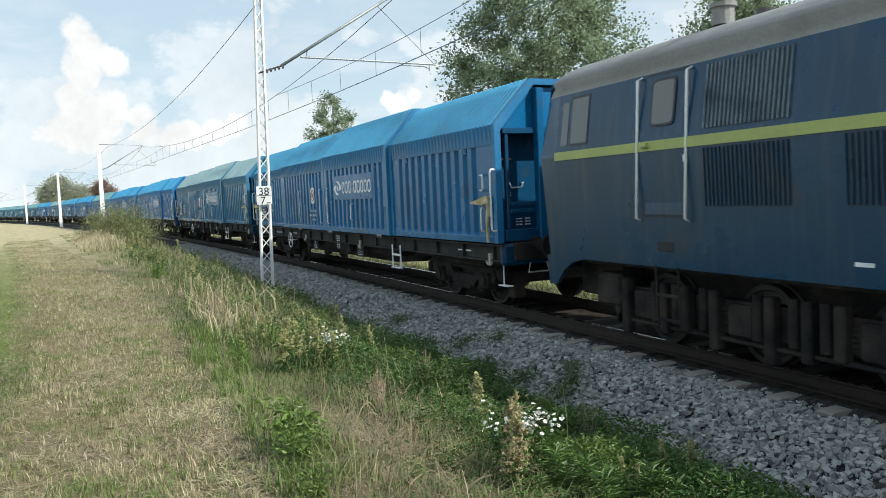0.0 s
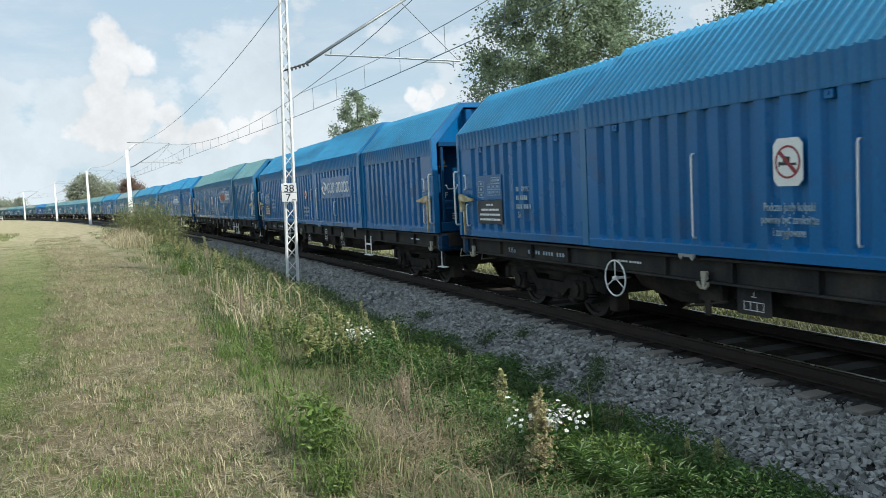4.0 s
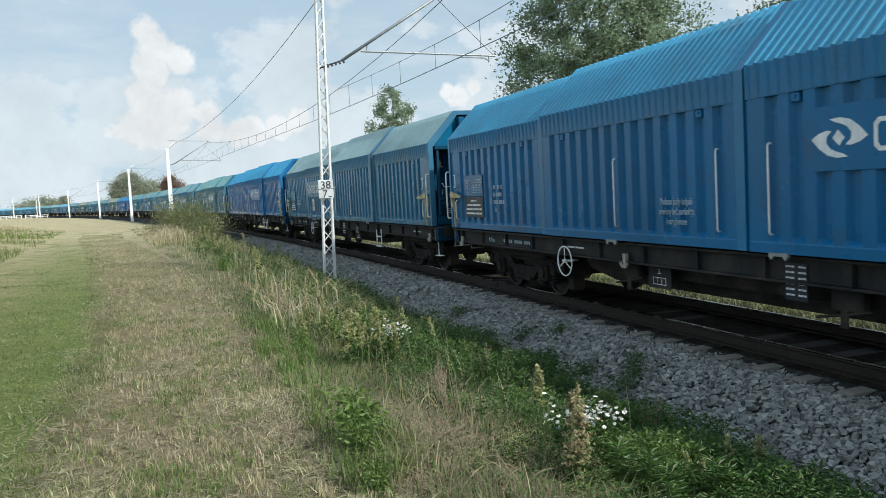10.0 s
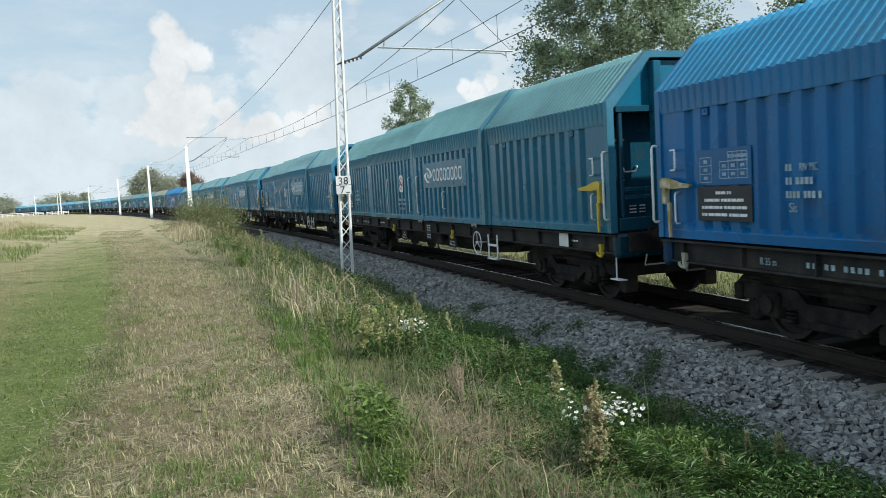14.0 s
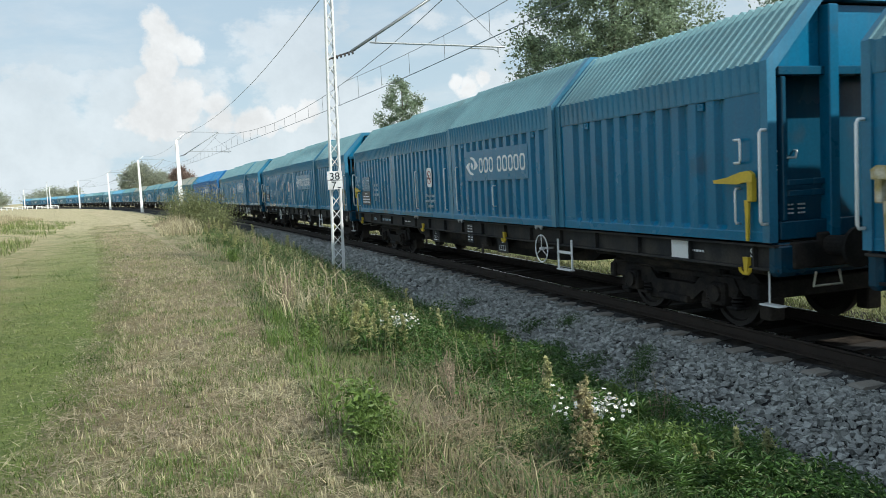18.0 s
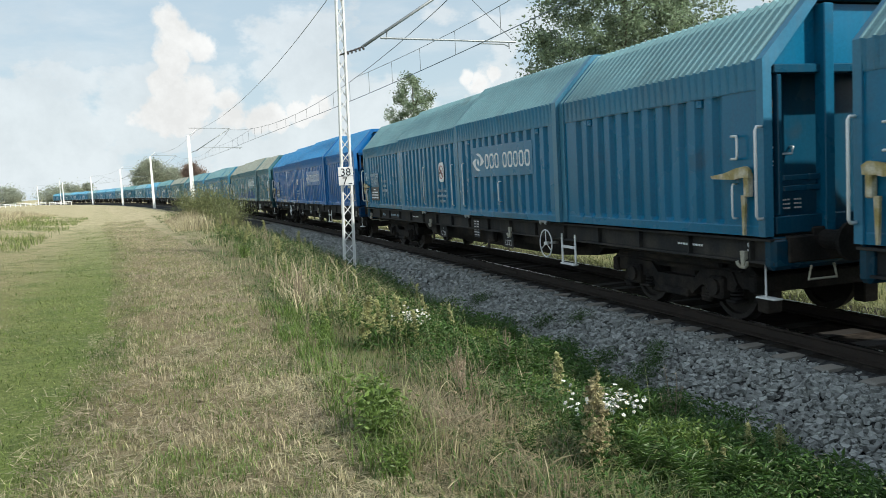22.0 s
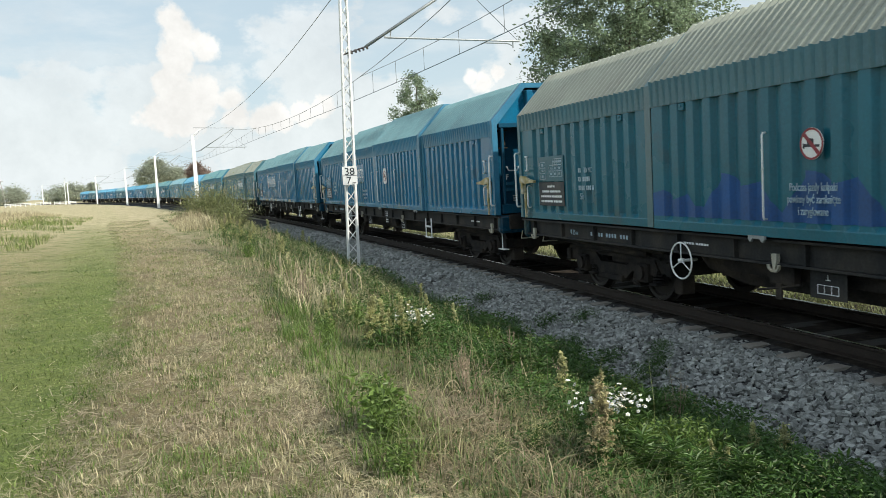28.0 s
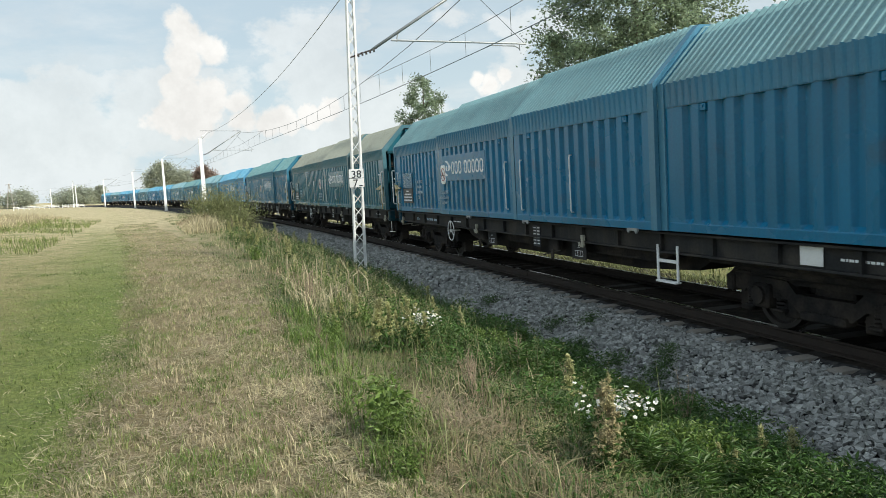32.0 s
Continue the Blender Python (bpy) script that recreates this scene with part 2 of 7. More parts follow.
M = dict(
    paint=mat("wagon_paint", (0.03, 0.2, 0.45), 0.26, vary=0.14, scale=0.7, fine=30, bump=0.05, tint=True, streak=0.10, spec=0.27, grime=0.35),
    roof=mat("hood_paint", (0.1, 0.25, 0.45), 0.4, vary=0.14, scale=0.9, fine=25, bump=0.06, tint=True, streak=0.16, spec=0.4, grime=0.3),
    plate=mat("panel_paint", (0.03, 0.2, 0.45), 0.27, vary=0.1, scale=1.5, fine=40, bump=0.03, tint=True, streak=0.08, spec=0.27),
    frame=mat("underframe_dirt", (0.022, 0.021, 0.021), 0.8, vary=0.35, scale=2.5, fine=30, bump=0.3, second=(0.042, 0.035, 0.029), spec=0.15),
    sole=mat("sole_bar_paint", (0.024, 0.026, 0.029), 0.7, vary=0.3, scale=2.0, fine=30, bump=0.2, second=(0.046, 0.041, 0.036), streak=0.12, spec=0.2),
    wheel=mat("wheel_steel", (0.05, 0.045, 0.042), 0.55, 0.6, vary=0.3, scale=5, fine=40, bump=0.2),
    white=mat("white_paint", (0.88, 0.89, 0.89), 0.45, vary=0.06, scale=3.0, fine=40, bump=0.05, second=(0.80, 0.80, 0.79)),
    mark=mat("stencil_white", (0.84, 0.86, 0.88), 0.6, vary=0.15, scale=6.0, fine=60, bump=0.0),
    pale=mat("worn_pale_paint", (0.46, 0.45, 0.38), 0.6, vary=0.25, scale=9.0, fine=50, bump=0.1, second=(0.30, 0.27, 0.20)),
    faint=mat("worn_stencil", (0.36, 0.48, 0.56), 0.6, vary=0.3, scale=6.0, fine=60, bump=0.0),
    yellow=mat("yellow_paint", (0.42, 0.33, 0.12), 0.55, vary=0.3, scale=8.0, fine=50, bump=0.1, second=(0.5, 0.46, 0.36)),
    safety=mat("safety_yellow", (0.62, 0.44, 0.03), 0.45, vary=0.12, scale=6.0, fine=50, bump=0.05),
    red=mat("red_paint", (0.26, 0.03, 0.04), 0.5, vary=0.15, scale=4.0, fine=40, bump=0.0),
    rust=mat("red_brown_graffiti", (0.26, 0.06, 0.035), 0.6, vary=0.25, scale=3.0, fine=40, bump=0.0),
    bluespray=mat("blue_graffiti", (0.010, 0.080, 0.26), 0.5, vary=0.2, scale=2.0, fine=30, bump=0.0),
    black=mat("black_plate", (0.010, 0.015, 0.026), 0.45, vary=0.2, scale=4, fine=40, bump=0.05),
    loco=mat("loco_blue", (0.006, 0.054, 0.122), 0.30, vary=0.18, scale=0.8, fine=30, bump=0.05, second=(0.010, 0.042, 0.078), streak=0.22, spec=0.42, grime=0.4),
    loco_roof=mat("loco_roof_grey", (0.27, 0.27, 0.265), 0.6, vary=0.2, scale=1.2, fine=30, bump=0.1, second=(0.17, 0.165, 0.16)),
    lime=mat("lime_stripe", (0.37, 0.43, 0.13), 0.45, vary=0.1, scale=2, fine=30, bump=0.0),
    fin=mat("louvre_fin", (0.20, 0.27, 0.33), 0.4, vary=0.2, scale=3, fine=30, bump=0.05, second=(0.05, 0.08, 0.11)),
    louvre=mat("louvre_metal", (0.016, 0.032, 0.055), 0.5, vary=0.3, scale=3, fine=30, bump=0.1),
    chrome=mat("steel_rail", (0.55, 0.56, 0.57), 0.35, 0.6, vary=0.15, scale=5, fine=40, bump=0.03),
    concrete=mat("concrete", (0.42, 0.40, 0.37), 0.9, vary=0.2, scale=2.5, fine=60, bump=0.35, second=(0.30, 0.285, 0.265)),
    sleeper=mat("sleeper_concrete", (0.29, 0.275, 0.25), 0.9, vary=0.25, scale=3, fine=60, bump=0.35, second=(0.26, 0.225, 0.19)),
    # oil, with the shade under the train put into the colour
    oily=mat("oil_shade_sleeper", (0.018, 0.015, 0.013), 0.8, vary=0.3, scale=3, fine=60, bump=0.35, second=(0.028, 0.023, 0.020)),
    rail=mat("rail_rust", (0.040, 0.030, 0.024), 0.75, 0.3, vary=0.3, scale=4, fine=50, bump=0.2),
    railtop=mat("rail_top", (0.5, 0.5, 0.5), 0.25, 1.0, vary=0.1, scale=4, fine=50, bump=0.02),
    steelmast=mat("mast_paint", (0.84, 0.85, 0.85), 0.5, vary=0.10, scale=3, fine=40, bump=0.05, second=(0.70, 0.70, 0.68)),
    tube=mat("galvanised_tube", (0.30, 0.32, 0.33), 0.5, 0.3, vary=0.15, scale=3, fine=30, bump=0.03),
    wire=mat("wire", (0.12, 0.13, 0.13), 0.5, 0.5, vary=0.1, scale=3, fine=30, bump=0.0),
    insulator=mat("insulator", (0.07, 0.06, 0.058), 0.25, vary=0.1, scale=3, fine=30, bump=0.0),
    stone=mat("ballast_stone", (0.335, 0.34, 0.33), 0.95, vary=0.2, scale=9, fine=80, bump=0.25, second=(0.27, 0.275, 0.26), island=0.35, spec=0.15),
    bark=mat("bark", (0.11, 0.09, 0.07), 0.95, vary=0.3, scale=4, fine=30, bump=0.6),
    leaf=mat("leaf_green", (0.235, 0.30, 0.195), 0.55, vary=0.3, scale=0.35, fine=8, bump=0.0, island=0.5, translucent=0.45),
    leaf_dry=mat("leaf_autumn", (0.27, 0.20, 0.165), 0.7, vary=0.3, scale=0.6, fine=8, bump=0.0, island=0.4, translucent=0.5),
    # distance haze put into the leaf colour of the far trees
    leaf_hazed=mat("leaf_hazed", (0.40, 0.43, 0.34), 0.8, vary=0.3, scale=0.3, fine=3, bump=0.0, island=0.4, translucent=0.5),
    grass=mat("grass_green", (0.150, 0.218, 0.045), 0.6, vary=0.4, scale=1.1, fine=6, bump=0.0, island=0.5, second=(0.20, 0.22, 0.08), translucent=0.35),
    weed=mat("weed_green", (0.057, 0.120, 0.023), 0.55, vary=0.3, scale=1.2, fine=8, bump=0.0, island=0.4, translucent=0.3),
    lush=mat("leafy_green", (0.155, 0.235, 0.055), 0.5, vary=0.25, scale=2.0, fine=9, bump=0.0, island=0.35, translucent=0.35),
    shoot=mat("young_shoot_green", (0.085, 0.160, 0.034), 0.5, vary=0.25, scale=2.0, fine=9, bump=0.0, island=0.4, translucent=0.35),
    straw=mat("dry_straw", (0.52, 0.465, 0.29), 0.8, vary=0.25, scale=1.0, fine=8, bump=0.0, island=0.4, second=(0.33, 0.27, 0.19), translucent=0.2),
    thatch=mat("old_thatch", (0.32, 0.265, 0.155), 0.9, vary=0.4, scale=1.6, fine=9, bump=0.0, island=0.5, second=(0.20, 0.165, 0.115), translucent=0.15),
    blue_grass=mat("blue_green_grass", (0.175, 0.205, 0.075), 0.6, vary=0.35, scale=1.0, fine=9, bump=0.0, island=0.5, second=(0.20, 0.20, 0.10), translucent=0.3),
    drybrown=mat("dead_stalk", (0.30, 0.235, 0.165), 0.85, vary=0.3, scale=1.5, fine=9, bump=0.0, island=0.4),
    golden=mat("goldenrod", (0.50, 0.50, 0.25), 0.75, vary=0.25, scale=2.0, fine=9, bump=0.0, island=0.3, translucent=0.45),
    rustle=mat("brown_plume", (0.43, 0.375, 0.215), 0.8, vary=0.25, scale=2.0, fine=9, bump=0.0, island=0.4, second=(0.34, 0.34, 0.16), translucent=0.35),
    petal=mat("white_petal", (0.75, 0.75, 0.72), 0.6, vary=0.1, scale=3, fine=20, bump=0.0, island=0.12),
    pollen=mat("yellow_heart", (0.5, 0.36, 0.05), 0.7, vary=0.2, scale=9, fine=40, bump=0.0),
)


def glass_mat():
    m = bpy.data.materials.new("window_glass")
    m.use_nodes = True
    b = m.node_tree.nodes["Principled BSDF"]
    b.inputs["Base Color"].default_value = (0.12, 0.125, 0.12, 1)
    b.inputs["Roughness"].default_value, b.inputs["Specular IOR Level"].default_value = 0.06, 0.7
    return m


M["glass"] = glass_mat()


# ---- plan of the line: two arcs, both bending towards the path side ----
TH, R1, S1, R2 = 0.302168, 750.8, 45.03, 1395.4
START = (7.3442, 2.2893)
C1 = (START[0] - R1 * math.cos(TH), START[1] - R1 * math.sin(TH))
A1 = TH + S1 / R1
C2 = (C1[0] + (R1 - R2) * math.cos(A1), C1[1] + (R1 - R2) * math.sin(A1))


def on_line(s, u=0.0):
    """x, y and heading (left of +y) at s along the line, u to the side."""
    if s < S1:
        a = TH + s / R1
        return C1[0] + (R1 - u) * math.cos(a), C1[1] + (R1 - u) * math.sin(a), a
    a = A1 + (s - S1) / R2
    return C2[0] + (R2 - u) * math.cos(a), C2[1] + (R2 - u) * math.sin(a), a


def line_xy(s, u):
    s, u = np.asarray(s, float), np.asarray(u, float)
    near = s < S1
    a = np.where(near, TH + s / R1, A1 + (s - S1) / R2)
    r = np.where(near, R1, R2) - u
    return np.where(near, C1[0], C2[0]) + r * np.cos(a), np.where(near, C1[1], C2[1]) + r * np.sin(a)


def to_line(x, y):
    """s and u of ground points."""
    a = np.arctan2(y - C1[1], x - C1[0])
    s1, u1 = (a - TH) * R1, R1 - np.hypot(x - C1[0], y - C1[1])
    b = np.arctan2(y - C2[1], x - C2[0])
    s2, u2 = S1 + (b - A1) * R2, R2 - np.hypot(x - C2[0], y - C2[1])
    far = s1 > S1
    return np.where(far, s2, s1), np.where(far, u2, u1)


def step(v, a, b):
    t = np.clip((v - a) / (b - a), 0, 1)
    return t * t * (3 - 2 * t)


def ground_z(x, y):
    s, u = to_line(np.asarray(x, float), np.asarray(y, float))
    far = step(s, 50, 140)
    bank = -0.58 + 0.36 * step(u, 2.9, 4.3) + 0.42 * step(u, 4.0, 6.8)
    side = bank * (1 - far) + far * (-0.55 + 0.18 * step(u, 3, 9))
    beyond = -0.62 + 0.12 * step(-u, 3.0, 9.0)
    z = np.where(u > 0, side, beyond)
    r = np.hypot(x, y)
    z = z + 0.03 * np.sin(x * 1.3 + 0.7 * y) * np.sin(0.9 * y - 0.4 * x) * np.clip(r / 8, 0.3, 1) * (np.abs(u) > 3.2)
    # left of the path the field swells a little
    z = z + 0.35 * step(u, 12.0, 17.0) * step(s, 15, 40) * (1 - step(s, 90, 150))
    return np.where(np.abs(u) < 2.9, -0.70, z)


# ---- mesh helpers ----
class Solid:
    """Collects faces for one mesh."""

    def __init__(self):
        self.v, self.f = [], []

    def add(self, verts, faces):
        k = len(self.v)
        self.v += [tuple(p) for p in verts]
        self.f += [tuple(i + k for i in f) for f in faces]
        return self

    def box(self, x0, x1, y0, y1, z0, z1, c=0.0, m=None):
        """A box, its edges chamfered by c."""
        if c <= 0:
            vs = [(x, y, z) for x in (x0, x1) for y in (y0, y1) for z in (z0, z1)]
            fs = [(0, 1, 3, 2), (4, 6, 7, 5), (0, 4, 5, 1), (2, 3, 7, 6), (0, 2, 6, 4), (1, 5, 7, 3)]
        else:
            vs, fs = [], []
            idx = {}
            for ix, x in enumerate((x0, x1)):
                for iy, y in enumerate((y0, y1)):
                    for iz, z in enumerate((z0, z1)):
                        sx, sy, sz = (1 - 2 * ix), (1 - 2 * iy), (1 - 2 * iz)
                        for ax, p in enumerate(((x, y + sy * c, z + sz * c), (x + sx * c, y, z + sz * c), (x + sx * c, y + sy * c, z))):
                            idx[ix, iy, iz, ax] = len(vs)
                            vs.append(p)
            ring = ((0, 0), (1, 0), (1, 1), (0, 1))
            for e in (0, 1):
                fs.append(tuple(idx[e, a, b, 0] for a, b in ring))
                fs.append(tuple(idx[a, e, b, 1] for a, b in ring))
                fs.append(tuple(idx[a, b, e, 2] for a, b in ring))
            for a in (0, 1):
                for b in (0, 1):
                    fs.append((idx[a, b, 0, 0], idx[a, b, 1, 0], idx[a, b, 1, 1], idx[a, b, 0, 1]))
                    fs.append((idx[0, a, b, 1], idx[1, a, b, 1], idx[1, a, b, 2], idx[0, a, b, 2]))
                    fs.append((idx[a, 0, b, 0], idx[a, 1, b, 0], idx[a, 1, b, 2], idx[a, 0, b, 2]))
                    for d in (0, 1):
                        fs.append((idx[a, b, d, 0], idx[a, b, d, 1], idx[a, b, d, 2]))
        if m is not None:
            vs = [tuple(m @ Vector(p)) for p in vs]
        return self.add(vs, fs)

    def tube(self, pts, r, n=8, cap=True):
        """A round bar along points; r: one radius or one a point."""
        pts = [Vector(p) for p in pts]
        rs = r if isinstance(r, (list, tuple)) else [r] * len(pts)
        vs, fs = [], []
        up = None
        for i, p in enumerate(pts):
            d = (pts[min(i + 1, len(pts) - 1)] - pts[max(i - 1, 0)]).normalized()
            if up is None:
                up = d.orthogonal().normalized()
            up = (up - d * up.dot(d)).normalized()
            side = d.cross(up)
            for j in range(n):
                a = 2 * math.pi * j / n
                vs.append(p + (up * math.cos(a) + side * math.sin(a)) * rs[i])
        for i in range(len(pts) - 1):
            for j in range(n):
                fs.append((i * n + j, i * n + (j + 1) % n, (i + 1) * n + (j + 1) % n, (i + 1) * n + j))
        if cap:
            fs.append(tuple(range(n - 1, -1, -1)))
            fs.append(tuple((len(pts) - 1) * n + j for j in range(n)))
        return self.add(vs, fs)

    def disc(self, c, axis, r, h, n=20, r2=None):
        c, axis = Vector(c), Vector(axis).normalized()
        return self.tube([c - axis * h / 2, c + axis * h / 2], [r, r2 or r], n)

    def prism(self, outline, y0, y1):
        """An outline in x, z drawn out along y."""
        k = len(outline)
        vs = [(x, y0, z) for x, z in outline] + [(x, y1, z) for x, z in outline]
        fs = [tuple(range(k)), tuple(range(2 * k - 1, k - 1, -1))]
        fs += [(i, k + i, k + (i + 1) % k, (i + 1) % k) for i in range(k)]
        return self.add(vs, fs)

    def sheet(self, rows):
        """A grid of points as faces."""
        k = len(rows[0])
        vs = [p for r in rows for p in r]
        fs = [(i * k + j, i * k + j + 1, (i + 1) * k + j + 1, (i + 1) * k + j) for i in range(len(rows) - 1) for j in range(k - 1)]
        return self.add(vs, fs)

    def mesh(self, name, material, smooth=False):
        me = bpy.data.meshes.new(name)
        me.from_pydata(self.v, [], self.f)
        me.validate()
        bm = bmesh.new()
        bm.from_mesh(me)
        bmesh.ops.recalc_face_normals(bm, faces=bm.faces)
        bm.to_mesh(me)
        bm.free()
        me.materials.append(material)
        if smooth:
            me.polygons.foreach_set("use_smooth", [True] * len(me.polygons))
        return me


def put(name, me, parent=None, at=None, label="", colour=None):
    """One mesh object, under a thing or a part if parent is given."""
    ob = new(name, me)
    if parent is not None:
        ob.parent = parent
    if at is not None:
        ob.matrix_basis = at
    if colour:
        ob.color = (*colour, 1)
    if label:
        tagged(ob, label=label)
    return ob


def text_mesh(body, size, material, squeeze=1.0):
    cu = bpy.data.curves.new("text", "FONT")
    cu.body, cu.size, cu.extrude, cu.align_x = body, size, 0.003, "CENTER"
    tmp = new("text", cu)
    bpy.context.view_layer.update()
    me = bpy.data.meshes.new_from_object(tmp.evaluated_get(bpy.context.evaluated_depsgraph_get()))
    bpy.data.objects.remove(tmp)
    me.transform(Matrix.Diagonal((squeeze, 1, 1, 1)))
    me.materials.clear()
    me.materials.append(material)
    return me


def quick_mesh(name, verts, faces, material, smooth=False):
    """A mesh from arrays: verts (n, 3), faces (m, 3 or 4)."""
    me = bpy.data.meshes.new(name)
    verts, faces = np.asarray(verts, np.float32), np.asarray(faces, np.int32)
    k = faces.shape[1]
    me.vertices.add(len(verts))
    me.vertices.foreach_set("co", verts.ravel())
    me.loops.add(faces.size)
    me.loops.foreach_set("vertex_index", faces.ravel())
    me.polygons.add(len(faces))
    me.polygons.foreach_set("loop_start", np.arange(0, faces.size, k, dtype=np.int32))
    me.update(calc_edges=True)
    me.materials.append(material)
    me.polygons.foreach_set("use_smooth", np.full(len(faces), smooth))
    return me


def stand(s, u, z=0.0, turn=0.0):
    """A pose on the line: local +x goes along the line away from the eye, +y to the path side."""
    x, y, a = on_line(s, u)
    return Matrix.Translation((x, y, z)) @ Matrix.Rotation(a + math.pi / 2 + turn, 4, "Z")


# ---- ground ----
def ground_material():
    m = bpy.data.materials.new("field_ground")
    m.use_nodes = True
    n, l = m.node_tree.nodes, m.node_tree.links
    b = n["Principled BSDF"]
    b.inputs["Roughness"].default_value, b.inputs["Specular IOR Level"].default_value = 0.95, 0.15
    uv = n.new("ShaderNodeUVMap")
    uv.uv_map = "line"
    sep = n.new("ShaderNodeSeparateXYZ")
    l.new(uv.outputs[0], sep.inputs[0])
    tc = n.new("ShaderNodeTexCoord")

    def noise_node(sc, detail, rough=0.6):
        t = n.new("ShaderNodeTexNoise")
        t.inputs["Scale"].default_value, t.inputs["Detail"].default_value, t.inputs["Roughness"].default_value = sc, detail, rough
        l.new(tc.outputs["Object"], t.inputs["Vector"])
        return t.outputs["Fac"]

    def arith(op, a, c):
        x = n.new("ShaderNodeMath")
        x.operation = op
        for i, v in enumerate((a, c)):
            if isinstance(v, (int, float)):
                x.inputs[i].default_value = v
            else:
                l.new(v, x.inputs[i])
        return x.outputs[0]

    wob = arith("MULTIPLY", arith("SUBTRACT", noise_node(0.8, 7.0), 0.5), 1.7)
    bend = n.new("ShaderNodeMapRange")
    bend.inputs[1].default_value, bend.inputs[2].default_value, bend.inputs[4].default_value = 12.0, 50.0, 2.3
    l.new(sep.outputs[1], bend.inputs[0])
    u = arith("SUBTRACT", arith("ADD", sep.outputs[0], wob), bend.outputs[0])
    ramp = n.new("ShaderNodeValToRGB")
    stops = [(0.0, (0.22, 0.21, 0.09)), (2.9, (0.07, 0.085, 0.035)), (5.2, (0.09, 0.09, 0.04)), (6.6, (0.19, 0.16, 0.10)),
             (7.5, (0.285, 0.235, 0.145)), (8.35, (0.26, 0.215, 0.12)), (8.8, (0.15, 0.19, 0.055)), (10.0, (0.17, 0.195, 0.065)),
             (11.1, (0.235, 0.215, 0.10)), (12.6, (0.25, 0.225, 0.11)), (16.0, (0.26, 0.24, 0.115)), (20.0, (0.24, 0.23, 0.105))]
    el = ramp.color_ramp.elements
    while len(el) < len(stops):
        el.new(0.5)
    for e, (p, c) in zip(el, stops):
        e.position, e.color = p / 20.0, (*c, 1)
    l.new(arith("DIVIDE", u, 20.0), ramp.inputs[0])
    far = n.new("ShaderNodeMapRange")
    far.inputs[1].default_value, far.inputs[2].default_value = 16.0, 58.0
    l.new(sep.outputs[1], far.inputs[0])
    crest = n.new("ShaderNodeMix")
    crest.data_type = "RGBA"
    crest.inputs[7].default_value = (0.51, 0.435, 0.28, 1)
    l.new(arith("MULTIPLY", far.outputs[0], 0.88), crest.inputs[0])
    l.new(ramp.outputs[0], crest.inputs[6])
    patch = n.new("ShaderNodeMix")
    patch.data_type = "RGBA"
    patch.inputs[7].default_value = (0.12, 0.155, 0.05, 1)
    r = n.new("ShaderNodeMapRange")
    r.inputs[1].default_value, r.inputs[2].default_value = 0.5, 0.62
    r.inputs[4].default_value = 0.62
    l.new(noise_node(1.4, 8.0), r.inputs[0])
    l.new(r.outputs[0], patch.inputs[0])
    l.new(crest.outputs[2], patch.inputs[6])
    hsv = n.new("ShaderNodeHueSaturation")
    v = n.new("ShaderNodeMapRange")
    v.inputs[1].default_value, v.inputs[2].default_value, v.inputs[3].default_value, v.inputs[4].default_value = 0.3, 0.7, 0.5, 1.45
    l.new(noise_node(17.0, 8.0, 0.7), v.inputs[0])
    l.new(v.outputs[0], hsv.inputs["Value"])
    l.new(patch.outputs[2], hsv.inputs["Color"])
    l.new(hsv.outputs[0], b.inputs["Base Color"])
    bp = n.new("ShaderNodeBump")
    bp.inputs["Strength"].default_value, bp.inputs["Distance"].default_value = 0.9, 0.05
    l.new(noise_node(26.0, 6.0, 0.7), bp.inputs["Height"])
    l.new(bp.outputs[0], b.inputs["Normal"])
    return m


def build_ground():
    rings, spokes = 190, 420
    r = 0.6 * (4200 / 0.6) ** (np.arange(rings) / (rings - 1))
    a = 2 * np.pi * np.arange(spokes) / spokes
    x, y = r[:, None] * np.sin(a), r[:, None] * np.cos(a)
    x, y = np.r_[0.0, x.ravel()], np.r_[0.0, y.ravel()]
    z = ground_z(x, y)
    i, j = np.meshgrid(np.arange(rings - 1), np.arange(spokes), indexing="ij")
    j2 = (j + 1) % spokes
    quad = np.stack([1 + i * spokes + j, 1 + (i + 1) * spokes + j, 1 + (i + 1) * spokes + j2, 1 + i * spokes + j2], -1).reshape(-1, 4)
    # the hub is closed by thin quads onto the innermost ring
    k = np.arange(0, spokes, 2)
    hub = np.stack([np.zeros_like(k), 1 + k, 1 + (k + 1) % spokes, 1 + (k + 2) % spokes], -1)
    faces = np.r_[quad, hub]
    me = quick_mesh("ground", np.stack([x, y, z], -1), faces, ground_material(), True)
    s, u = to_line(x, y)
    layer = me.uv_layers.new(name="line")
    layer.data.foreach_set("uv", np.stack([u, s], -1)[faces.ravel()].astype(np.float32).ravel())
    tagged(new("ground", me), "mown grass field with a dry straw-coloured track and green verges", "ground", kind="structure")


build_ground()

# ---- the line: bed, sleepers, rails ----
PITCH = 0.66
TOP = -0.11          # the rail heads lie a little under the plan's zero


